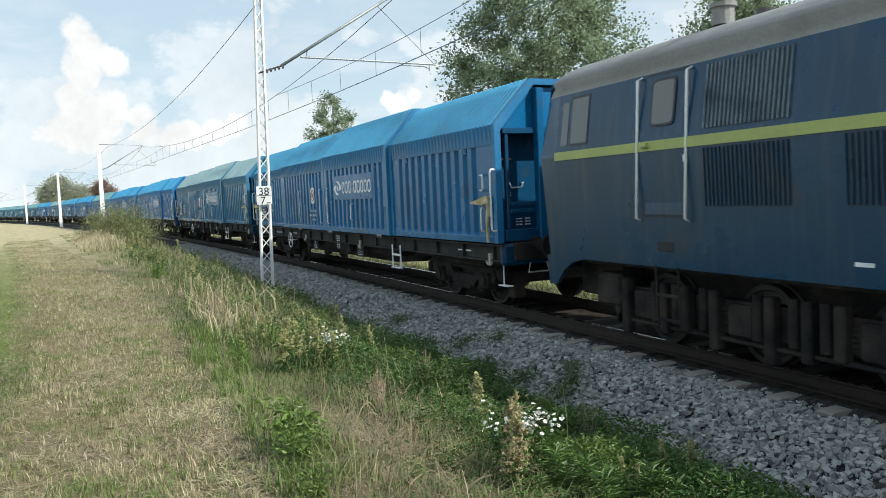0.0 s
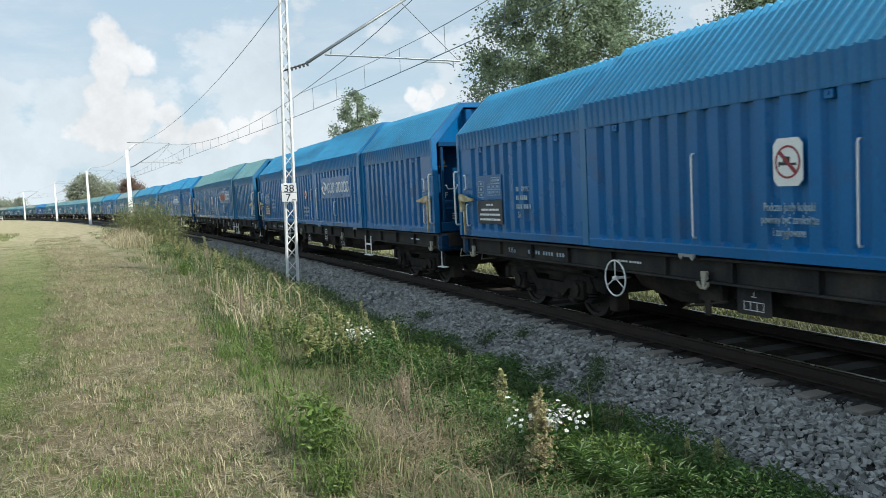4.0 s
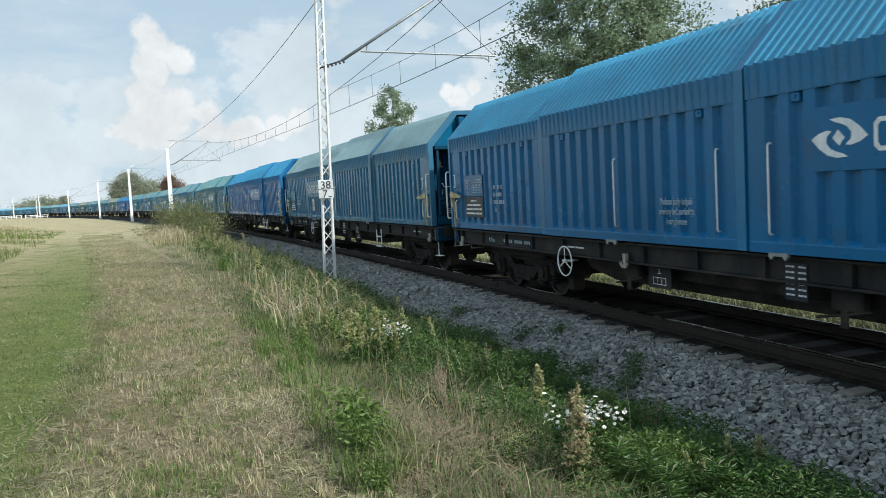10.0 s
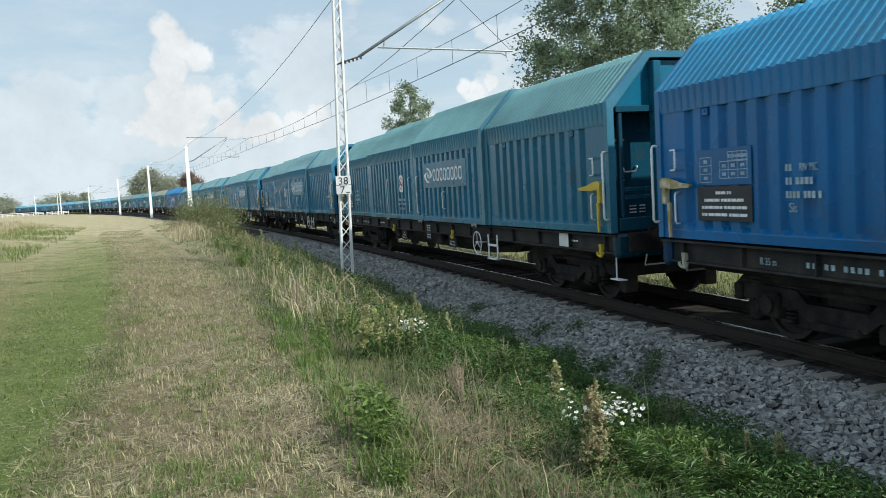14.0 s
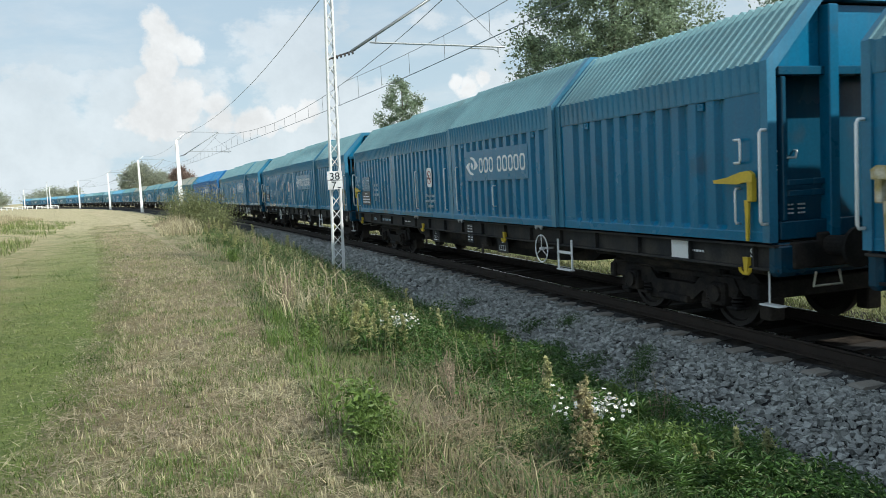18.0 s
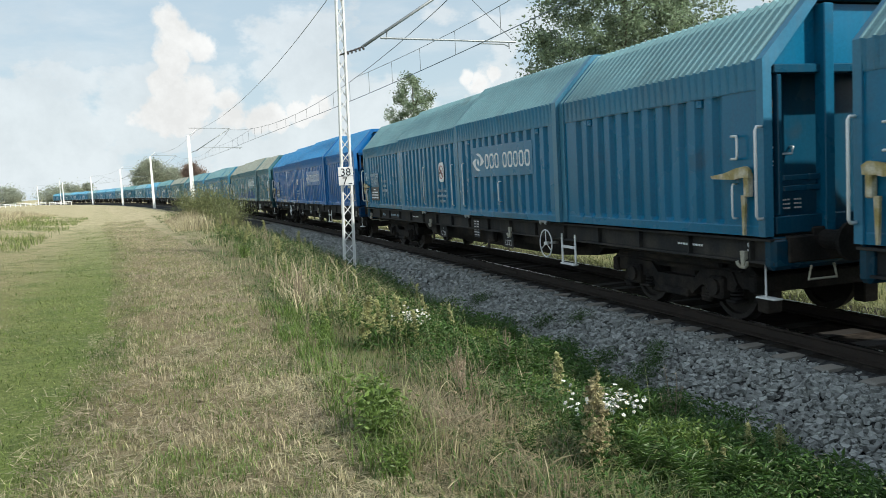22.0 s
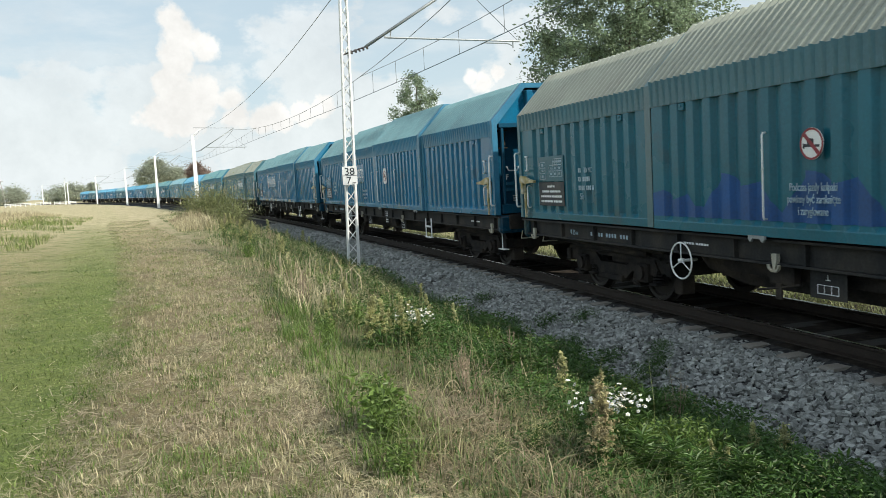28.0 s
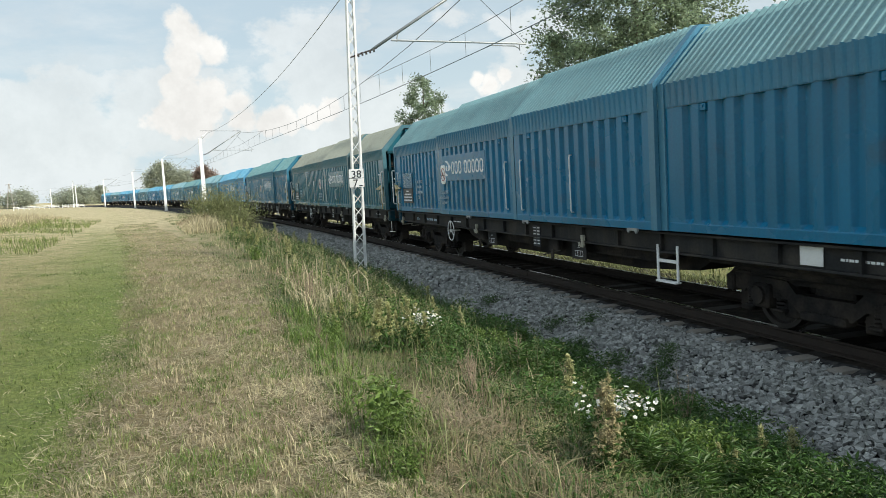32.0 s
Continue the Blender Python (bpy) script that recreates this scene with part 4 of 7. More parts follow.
def hook_mesh():
    return Solid().box(-0.05, 0.05, 0, 0.03, 0, 0.10, 0.008).tube([(-0.11, 0.06, -0.03), (-0.10, 0.055, -0.08), (-0.05, 0.05, -0.12), (0.05, 0.05, -0.12), (0.10, 0.055, -0.08), (0.11, 0.06, -0.03)], 0.022, 6).prism([(-0.025, -0.13), (0.025, -0.13), (0.055, 0.12), (-0.055, 0.12)], 0.01, 0.055).mesh("lashing_hook", M["white"])


def lever_mesh():
    """Locking lever: a long tapered arm on a bracket, and the bar that hangs beside it."""
    sol = Solid().prism([(-0.08, 0.0), (0.06, 0.0), (0.16, -0.02), (0.57, -0.005), (0.59, 0.03), (0.34, 0.06), (0.12, 0.115), (-0.02, 0.13), (-0.09, 0.09)], 0.05, 0.095)
    sol.box(-0.06, 0.02, 0.0, 0.09, -0.22, 0.06, 0.015)
    sol.prism([(0.02, -0.20), (0.09, -0.20), (0.075, -0.66), (0.045, -0.66)], 0.03, 0.06)
    return sol.mesh("locking_lever", M["yellow"])


def emblem_mesh():
    """The maker's mark as a plain shape: two bent leaves round a lens."""
    sol = Solid()
    up = [(-0.13, 0.20), (0.02, 0.21), (0.16, 0.18), (0.29, 0.10), (0.40, 0.0), (0.30, -0.055), (0.17, -0.085), (0.10, -0.075), (0.17, -0.02), (0.18, 0.05), (0.12, 0.11), (0.03, 0.145), (-0.05, 0.165)]
    for sg in (1, -1):
        sol.prism([(-sg * x, sg * z) for x, z in up], 0.0, 0.004)
    sol.prism([(-0.085, 0.0), (0.01, 0.085), (0.085, 0.0), (-0.01, -0.085)], 0.0, 0.004)
    return sol.mesh("emblem", M["mark"])


def block_row_mesh(widths, h, gap, slant=0.0):
    """Plain blocks in place of letters, running in reading order on the path side (towards -x)."""
    sol = Solid()
    x = 0.0
    for w in widths:
        if w > 0:
            sol.prism([(-x, 0), (-x - w, 0), (-x - w, h), (-x, h)], 0.0, 0.004)
            x += w + gap
        else:
            x -= w
    return sol.mesh("lettering", M["mark"])


def block_mesh(w, h, t):
    """One hollow block in place of a letter, its corners cut."""
    c = 0.05
    outer = [(c, 0), (w - c, 0), (w, c), (w, h - c), (w - c, h), (c, h), (0, h - c), (0, c)]
    inner = [(t + (x - 0) / w * (w - 2 * t), t + z / h * (h - 2 * t)) for x, z in outer]
    sol = Solid()
    n = len(outer)
    for k in range(n):
        q = (outer[k], outer[(k + 1) % n], inner[(k + 1) % n], inner[k])
        sol.prism([(-x, z) for x, z in q], 0.0, 0.004)
    return sol.mesh("letter_block", M["mark"])


def graffiti_mesh(section, a0, a1, rng):
    """Sprayed patch that lies on the ribs and between them."""
    face = SIDE + PROUD[section] - 0.08 + 0.004
    sol = Solid()
    wave = rng.uniform(0, 3)

    def top(x):
        f = min(1.0, max(0.0, (x + HALF - a0) / (a1 - a0)))
        return 1.42 + 0.42 * abs(math.sin(2.1 * x + wave)) * (0.4 + 0.6 * math.sin(math.pi * f)) + 0.10 * math.sin(9.0 * x + wave)

    line = rib_line(section)
    for (xa, h), (xb, g) in zip(line, line[1:]):
        if a0 - HALF < xa < a1 - HALF:
            sol.add([(xa, face + h, 1.305), (xb, face + g, 1.305), (xb, face + g, top(xb)), (xa, face + h, top(xa))], [(0, 1, 2, 3)])
    return sol.mesh("graffiti", M["bluespray"])


def blotch_mesh(w, h, rng):
    n = 14
    pts = [(w * math.cos(2 * math.pi * k / n) * rng.uniform(0.7, 1.0), h * math.sin(2 * math.pi * k / n) * rng.uniform(0.7, 1.0)) for k in range(n)]
    return Solid().prism(pts, 0.018, 0.021).mesh("paint_blotch", M["rust"])


def table_mesh():
    """Thin ruled tables of the data panel, with small blocks in their cells."""
    sol = Solid()

    def rule(x0, x1, z0, z1):
        sol.box(-x1, -x0, 0.0125, 0.0145, z0, z1)

    for x0, x1, z0, z1, rows, cols in ((-0.45, -0.22, -0.18, 0.12, 3, 1), (-0.06, 0.45, -0.14, 0.06, 2, 3), (0.10, 0.45, 0.07, 0.17, 1, 4)):
        for k in range(rows + 1):
            z = z0 + (z1 - z0) * k / rows
            rule(x0, x1, z - 0.004, z + 0.004)
        for k in range(cols + 1):
            x = x0 + (x1 - x0) * k / cols
            rule(x - 0.004, x + 0.004, z0, z1)
        for r in range(rows):
            for c in range(cols):
                x, z = x0 + (x1 - x0) * (c + 0.5) / cols, z0 + (z1 - z0) * (r + 0.5) / rows
                rule(x - 0.035, x - 0.005, z - 0.02, z + 0.02)
                rule(x + 0.008, x + 0.03, z - 0.02, z + 0.02)
    return sol.mesh("data_table", M["faint"])


def board_mesh(w, h, material, name="notice_board"):
    return Solid().box(-w / 2, w / 2, 0, 0.012, -h / 2, h / 2, 0.003).mesh(name, material)


def sign_mesh():
    w, h, c = 0.19, 0.235, 0.06
    return Solid().prism([(-w + c, -h), (w - c, -h), (w, -h + c), (w, h - c), (w - c, h), (-w + c, h), (-w, h - c), (-w, -h + c)], 0, 0.006).mesh("warning_sign", M["white"])


def round_sign_mesh():
    n = 24
    return Solid().prism([(0.165 * math.cos(2 * math.pi * k / n), 0.165 * math.sin(2 * math.pi * k / n)) for k in range(n)], 0, 0.006).mesh("warning_sign", M["white"])


def ring_mesh():
    n = 28
    sol = Solid()
    rows = [[(r * math.cos(2 * math.pi * k / n), y, r * math.sin(2 * math.pi * k / n)) for k in range(n + 1)] for r, y in ((0.163, 0.007), (0.163, 0.010), (0.142, 0.010), (0.142, 0.007))]
    sol.sheet(rows)
    d = 0.108
    sol.add([(d + 0.015, 0.011, d - 0.015), (d - 0.015, 0.011, d + 0.015), (-d - 0.015, 0.011, -d + 0.015), (-d + 0.015, 0.011, -d - 0.015)], [(0, 1, 2, 3)])
    return sol.mesh("red_ring", M["red"])


def pictogram_mesh():
    return Solid().prism([(-0.11, -0.035), (0.10, -0.03), (0.10, -0.045), (0.12, -0.045), (0.12, 0.01), (0.06, -0.005), (0.06, 0.06), (-0.03, 0.05), (-0.03, -0.01), (-0.11, -0.01)], 0.007, 0.0095).mesh("pictogram", M["black"])


def pan_mesh():
    return Solid().box(-0.2, 0.2, -0.12, 0.0, -0.14, 0.14, 0.02).box(-0.05, 0.05, 0.0, 0.03, -0.3, -0.1, 0.01).tube([(-0.3, -0.02, -0.1), (0.0, 0.02, -0.16), (0.36, 0.02, -0.22)], 0.014, 6).mesh("brake_gear", M["frame"])


W = dict(
    hood=[hood_mesh(i, "slope") for i in range(4)], skirt=[[hood_mesh(i, w) for w in ("near", "far")] for i in range(4)], wall=[[wall_mesh(i, s) for s in (1, -1)] for i in range(4)],
    band=[band_mesh(0, 1), band_mesh(1, 0), band_mesh(2, 0), band_mesh(3, 0)],
    end=[end_meshes(-1), end_meshes(1)], beams=[end_beams(-1), end_beams(1)], post=[[post_mesh(sx, y) for y in (0.80, -0.80)] for sx in (-1, 1)],
    corner=[corner_mesh(-1), corner_mesh(1)], sole=[sole_mesh(1), sole_mesh(-1)], under=underframe_mesh(), bogie=bogie_mesh(),
    pillar=[[Solid().box(SEC[i] - HALF - 0.1, SEC[i] - HALF + 0.1, *sorted((sg * (SIDE - 0.14), sg * (SIDE + min(PROUD[i - 1], PROUD[i]) - 0.012))), 1.13, 2.76).mesh("pillar", M["paint"]) for sg in (1, -1)] for i in (1, 2, 3)],
    wheelset=wheelset_mesh(), buffer=[buffer_mesh(-1), buffer_mesh(1)], coupler=[coupler_mesh(-1), coupler_mesh(1)],
    tall=rail_mesh(1.02, 0.10, 0.018), short=rail_mesh(0.40, 0.07, 0.013),
    loop=Solid().tube([(0.05, 0, 0.26), (0.05, 0.06, 0.26), (-0.05, 0.07, 0.26), (-0.06, 0.07, 0.22), (-0.06, 0.07, 0.04), (-0.05, 0.07, 0.0), (0.05, 0.06, 0.0), (0.05, 0, 0.0)], 0.015, 8).mesh("grab_rail", M["white"], True), bar=rail_mesh(0.95, 0.05, 0.012), wheel=wheel_handle_mesh(), step=step_mesh(),
    hook=hook_mesh(), lever=lever_mesh(), emblem=emblem_mesh(),
    logo=board_mesh(3.05, 0.62, M["plate"], "logo_panel"), board=board_mesh(1.04, 0.42, M["black"]), grid=board_mesh(1.04, 0.44, M["plate"], "data_panel"),
    sign=sign_mesh(), ring=ring_mesh(), picto=pictogram_mesh(), gear=pan_mesh(),
    line_small=block_row_mesh([0.035, 0.02, 0.04, -0.05, 0.03, 0.02, 0.03], 0.02, 0.012), 
    line_mid=block_row_mesh([0.05, 0.03, 0.06, 0.04, -0.03, 0.05, 0.03, 0.05, 0.04, 0.03], 0.028, 0.016),
    number=block_row_mesh([0.05, 0.05, -0.08, 0.05, 0.05, -0.08, 0.05, 0.05, 0.05, 0.05, -0.08, 0.05, 0.05, 0.05], 0.06, 0.04),
    wide=board_mesh(0.32, 0.40, M["black"], "tare_panel"),
)
W["lever_new"] = lever_mesh()
W["lever_new"].materials[0] = M["safety"]
W["hook_new"] = hook_mesh()
W["hook_new"].materials[0] = M["safety"]
W["hook"].materials[0] = M["pale"]
W["white_plate"] = board_mesh(0.36, 0.27, M["white"], "white_plate")
W["stirrup"] = Solid().tube([(0, -0.16, 0.16), (0, -0.20, 0.0), (0, 0.20, 0.0), (0, 0.16, 0.16)], 0.014, 6).mesh("stirrup", M["pale"])
W["round"] = round_sign_mesh()
ON_WALL = Matrix(((-1, 0, 0, 0), (0, 0, 1, 0), (0, 1, 0, 0), (0, 0, 0, 1)))          # writing that faces the path side
W["warning"] = text_mesh("Podczas jazdy ko\u0142paki\npowinny by\u0107 zamkni\u0119te\ni zaryglowane", 0.125, M["faint"], 0.62)
W["riv"], W["sis"] = text_mesh("RIV MC", 0.12, M["faint"], 0.7), text_mesh("Sis", 0.15, M["faint"], 0.8)
W["brake"], W["sp"] = text_mesh("R 35 m", 0.12, M["faint"], 0.8), text_mesh("Sp", 0.15, M["mark"], 0.8)
W["digits"] = [block_row_mesh(q, 0.075, 0.018) for q in ([0.035, 0.04], [0.04, 0.035, -0.04, 0.05, 0.05, 0.05, 0.04], [0.04, 0.03, 0.04, 0.045, -0.04, 0.04, 0.04, 0.045, -0.03, 0.045])]
for me in W["digits"]:
    me.materials[0] = M["faint"]
W["board_line"] = [block_row_mesh(q, 0.036, 0.014) for q in ([0.09, 0.08, -0.02, 0.03, 0.03], [0.03, 0.14, 0.10, -0.02, 0.04, 0.06, 0.05, 0.09, 0.12],
                   [0.05, 0.06, 0.09, 0.10, 0.05, -0.02, 0.05, 0.06, 0.08, 0.08, 0.09], [0.03, 0.06, -0.01, 0.11, 0.12, 0.11, -0.02, 0.05, 0.12, 0.13])]
W["plate"] = board_mesh(0.52, 0.34, M["sole"], "load_plate")
cells = Solid()
for x0, x1, z0, z1 in ((-0.15, 0.15, -0.12, -0.113), (-0.15, 0.15, -0.027, -0.02), *((x - 0.0035, x + 0.0035, -0.113, -0.027) for x in (-0.1465, -0.05, 0.05, 0.1465)), (-0.04, 0.04, 0.03, 0.037), (-0.004, 0.004, 0.037, 0.09)):
    cells.box(x0, x1, 0.0125, 0.0145, z0, z1)
W["cells"] = cells.mesh("stencil", M["mark"])
W["table"] = table_mesh()
W["lug"] = Solid().box(-0.055, 0.055, -0.04, 0.010, -0.045, 0.045, 0.006).disc((0, 0.014, 0.012), (0, 1, 0), 0.018, 0.012, 8).mesh("lifting_lug", M["plate"])
W["stop"] = Solid().prism([(-0.14, 0.0), (0.14, 0.0), (0.14, -0.04), (0.10, -0.075), (0.06, -0.035), (-0.06, -0.035), (-0.10, -0.075), (-0.14, -0.04)], 0.0, 0.03).mesh("door_stop", M["tube"])
W["roller"] = Solid().box(-0.05, 0.05, -0.10, 0.10, -0.20, -0.17, 0.005).box(-0.05, 0.05, -0.10, 0.10, 0.17, 0.20, 0.005).disc((0, 0, 0), (0, 0, 1), 0.06, 0.26, 12).mesh("guide_roller", M["frame"])
W["step_plate"] = Solid().box(-0.16, 0.16, -0.06, 0.06, -0.42, -0.40, 0.004).tube([(0.05, 0, 0.05), (0.05, 0, -0.40)], 0.012, 6).mesh("foot_step", M["white"])
W["apron"] = [Solid().box(*sorted((sx * (HALF - 0.16), sx * (HALF + 0.02))), -1.58, 1.58, 0.74, 1.12, 0.05).mesh("end_apron", M["paint"]) for sx in (-1, 1)]
W["handle"] = Solid().tube([(0, -0.13, 0.05), (-0.05, -0.13, 0.05), (-0.06, -0.10, -0.03), (-0.06, 0.10, -0.03), (-0.05, 0.13, 0.05), (0, 0.13, 0.05)], 0.014, 8).mesh("end_handle", M["white"], True)
W["number"].materials[0] = M["faint"]
for key in ("line_small", "line_mid", "number"):
    W[key].name = "stencil"

LETTERS = (0.20, 0.22, 0.20, -0.16, 0.20, 0.22, 0.20, 0.21, 0.22)
W["letter"] = {w: block_mesh(w, 0.30, 0.042) for w in set(LETTERS) if w > 0}

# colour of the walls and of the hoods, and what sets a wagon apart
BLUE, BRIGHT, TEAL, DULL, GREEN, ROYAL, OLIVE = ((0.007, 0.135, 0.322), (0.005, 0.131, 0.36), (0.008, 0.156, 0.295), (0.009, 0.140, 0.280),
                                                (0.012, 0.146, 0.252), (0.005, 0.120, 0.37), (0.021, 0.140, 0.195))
# hoods lighter than walls: dust, plus sky light put into the colour
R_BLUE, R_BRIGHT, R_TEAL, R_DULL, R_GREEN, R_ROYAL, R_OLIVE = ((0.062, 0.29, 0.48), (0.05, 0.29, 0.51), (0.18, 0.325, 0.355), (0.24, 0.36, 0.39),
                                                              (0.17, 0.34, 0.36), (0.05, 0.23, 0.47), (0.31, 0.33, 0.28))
KINDS = dict(blue=(BLUE, R_BLUE, "blue"), bright=(BRIGHT, R_BRIGHT, "bright blue"), teal=(TEAL, R_TEAL, "faded teal-blue"), dull=(DULL, R_DULL, "dull dusty blue"),
             green=(GREEN, R_GREEN, "faded green-blue"), royal=(ROYAL, R_ROYAL, "fresh royal-blue"), olive=(OLIVE, R_OLIVE, "weathered olive-grey"),
             # pale and faded: distance haze of the far tail put into the paint
             pale=((0.06, 0.24, 0.42), (0.16, 0.42, 0.60), "haze-paled sky-blue"), faded=((0.09, 0.24, 0.33), (0.26, 0.44, 0.50), "haze-paled grey-blue"),
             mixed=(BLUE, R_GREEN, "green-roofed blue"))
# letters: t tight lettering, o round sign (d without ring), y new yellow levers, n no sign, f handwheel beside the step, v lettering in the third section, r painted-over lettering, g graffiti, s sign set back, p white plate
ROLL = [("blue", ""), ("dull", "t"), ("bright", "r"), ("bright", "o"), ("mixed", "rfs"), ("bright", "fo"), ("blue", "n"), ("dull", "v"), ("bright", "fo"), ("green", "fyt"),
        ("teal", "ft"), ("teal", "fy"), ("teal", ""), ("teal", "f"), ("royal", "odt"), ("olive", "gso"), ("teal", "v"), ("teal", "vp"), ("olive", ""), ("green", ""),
        # the far tail, in the kinds with haze in their colour
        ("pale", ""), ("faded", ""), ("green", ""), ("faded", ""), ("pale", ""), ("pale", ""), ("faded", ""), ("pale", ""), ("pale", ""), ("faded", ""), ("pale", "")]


SIGN_AT = {7: (13.8, 1.66, 2), 14: (11.75, 2.16, 2), 11: (11.72, 2.10, 2), 16: (8.72, 2.12, 1), 17: (14.75, 2.12, 2)}
TEXT_AT = {16: (12.0, 1.62, 2)}                  # lines set apart from their sign


def build_wagon(kind, flags, near, sign_at=None, text_at=None):
    side, roof, word = KINDS[kind]
    ob = tagged(new("hood_wagon"), f"{word} hood wagon with ribbed walls and corrugated hoods", "freight wagon", "wagons of the train")

    def add(name, me, at=None, label="", parent=None, colour=None):
        made = put(name, me, parent or ob, at, label, colour)
        if name == "stencil":
            tagged(made, kind="stuff")
        return made

    def on_wall(a, z, section, out=0.0):
        return Matrix.Translation((a - HALF, SIDE + PROUD[section] + out, z))

    end_shade = tuple(0.4 * c + 0.004 for c in side)          # shade between coupled wagons, put into the end colour
    for i in range(4):
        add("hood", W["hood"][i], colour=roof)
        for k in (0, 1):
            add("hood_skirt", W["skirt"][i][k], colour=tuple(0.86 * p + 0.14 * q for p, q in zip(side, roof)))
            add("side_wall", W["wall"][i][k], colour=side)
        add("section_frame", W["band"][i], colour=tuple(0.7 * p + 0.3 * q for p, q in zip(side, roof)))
    for pair in W["pillar"]:
        for me in pair:
            add("pillar", me, colour=side)
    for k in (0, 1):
        # gables slightly darkened, lower end plates far more, for the next wagon's shade
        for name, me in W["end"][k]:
            add(name, me, None, "" if name == "gable" else "end plate darkened for the shade between wagons", colour=tuple(c * 0.9 for c in side) if name == "gable" else end_shade)
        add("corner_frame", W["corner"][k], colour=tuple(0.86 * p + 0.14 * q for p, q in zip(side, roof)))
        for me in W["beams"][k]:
            add("end_beam", me, colour=end_shade)
        # posts a little darker too, for the shade between wagons
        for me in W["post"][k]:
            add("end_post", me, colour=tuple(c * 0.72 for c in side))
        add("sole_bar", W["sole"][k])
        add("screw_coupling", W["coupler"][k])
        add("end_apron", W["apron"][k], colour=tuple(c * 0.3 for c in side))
        for y in (0.875, -0.875):
            add("buffer", W["buffer"][k], Matrix.Translation((0, y, 1.06)))
    add("underframe", W["under"])
    sets = []
    for x in (-7.35, 7.35):
        b = add("bogie", W["bogie"], Matrix.Translation((x, 0, TOP)))
        for dx in (-1.0, 1.0):
            sets.append(add("wheelset", W["wheelset"], Matrix.Translation((dx, 0, 0.46)), parent=b))
    # fittings on the path side
    s_logo, s_sign = (2, 1) if "v" in flags else (1, 2)
    a0 = SEC[s_logo] + (0.55 if s_logo == 1 else 1.2)
    panel = add("logo_panel", W["logo"], on_wall(a0 + 2.0, 2.27, s_logo, -0.012), "panel with a pale emblem and lettering blocks", colour=side)
    put("emblem", W["emblem"], panel, Matrix.Translation((1.2, 0.013, 0.0)) @ Matrix.Diagonal((0.84, 1, 0.90, 1)))
    x = 0.80
    for w in LETTERS:
        if w > 0:
            put("letter_block", W["letter"][w], panel, Matrix.Translation((x, 0.013, -0.15)))
        x -= (w + 0.055) if w > 0 else (0.0 if "t" in flags else -w)
    sign_at = sign_at or (SEC[s_sign] + ((2.0 if "s" in flags else 1.3) if s_sign == 2 else 1.5), 2.12, s_sign)
    sign = None if "n" in flags else add("warning_sign", W["round" if "o" in flags else "sign"], on_wall(*sign_at), "round white sign with a dark pictogram" if "o" in flags else "white sign with a red ring and dark pictogram")
    if sign and "d" not in flags:
        put("red_ring", W["ring"], sign)
    if sign:
        put("pictogram", W["picto"], sign)
    if near:
        a, z, sec = text_at or (sign_at[0] + 0.32, sign_at[1] - 0.5, sign_at[2])
        add("warning_text", W["warning"], on_wall(a - 0.32, z + 0.02, sec, 0.001) @ ON_WALL, "white stencilled warning in three lines")
        grid = add("data_panel", W["grid"], on_wall(18.48, 2.03, 3), "panel with stencilled tables", colour=tuple(c * 0.85 for c in side))
        tagged(put("data_table", W["table"], grid), kind="stuff")
        board = add("notice_board", W["board"], on_wall(18.48, 1.585, 3), "black notice board with white lines")
        for k, me in enumerate(W["board_line"]):
            wide = max(v.co.x for v in me.vertices) - min(v.co.x for v in me.vertices)
            tagged(put("stencil", me, board, Matrix.Translation((wide / 2, 0.013, 0.115 - k * 0.088))), kind="stuff")
        for k, (me, x) in enumerate(((W["digits"][0], 17.42), (W["digits"][1], 17.42), (W["digits"][2], 17.42))):
            add("stencil", me, on_wall(x, 1.94 - k * 0.145, 3, 0.001))
        add("stencil", W["riv"], on_wall(17.08, 1.935, 3, 0.003) @ ON_WALL, "white stencilled letters")
        add("stencil", W["sis"], on_wall(17.31, 1.50, 3, 0.003) @ ON_WALL, "white stencilled letters")
        add("stencil", W["brake"], Matrix.Translation((17.85 - HALF, 1.504, 0.885)) @ ON_WALL, "stencilled braking radius")
        add("stencil", W["sp"], Matrix.Translation((0.45 - HALF, 1.504, 0.93)) @ ON_WALL, "white stencilled letters")
        for a, sec in ((10.5, 2), (12.75, 2), (9.6, 1), (7.5, 1)):
            if sec == s_logo and abs(a - a0 - 2.0) < 2.0:
                # under the lettering only a short bar, and none beside the sign
                if sec == 1 and "d" not in flags:
                    add("grab_rail", W["short"], on_wall(a, 1.45, sec, -0.005), "white bar")
                continue
            add("grab_rail", W["bar"], on_wall(a, 1.33, sec, -0.005), "white bar")
        for a in (0.03, 19.87):
            sec = 0 if a < 1 else 3
            add("grab_rail", W["tall"], on_wall(a, 1.34, sec, 0.01), "white grab rail")
            add("grab_rail", W["loop"], on_wall(a + (0.42 if a < 1 else -0.42), 2.02, sec), "white looped grab handle")
            add("grab_rail", W["short"], on_wall(a + (0.46 if a < 1 else -0.46), 1.33, sec), "white grab rail")
        lever, said = (W["lever_new"], "bright yellow lever") if "y" in flags else (W["lever"], "worn yellow lever")
        add("locking_lever", lever, on_wall(0.26, 1.80, 0), said)
        add("locking_lever", lever, on_wall(19.64, 1.80, 3) @ Matrix.Diagonal((-1, 1, 1, 1)), said)
        for i in range(4):
            line = [q for q in zip(rib_line(i), rib_line(i)[1:]) if q[0][1] == q[1][1] == RIB_LOW]
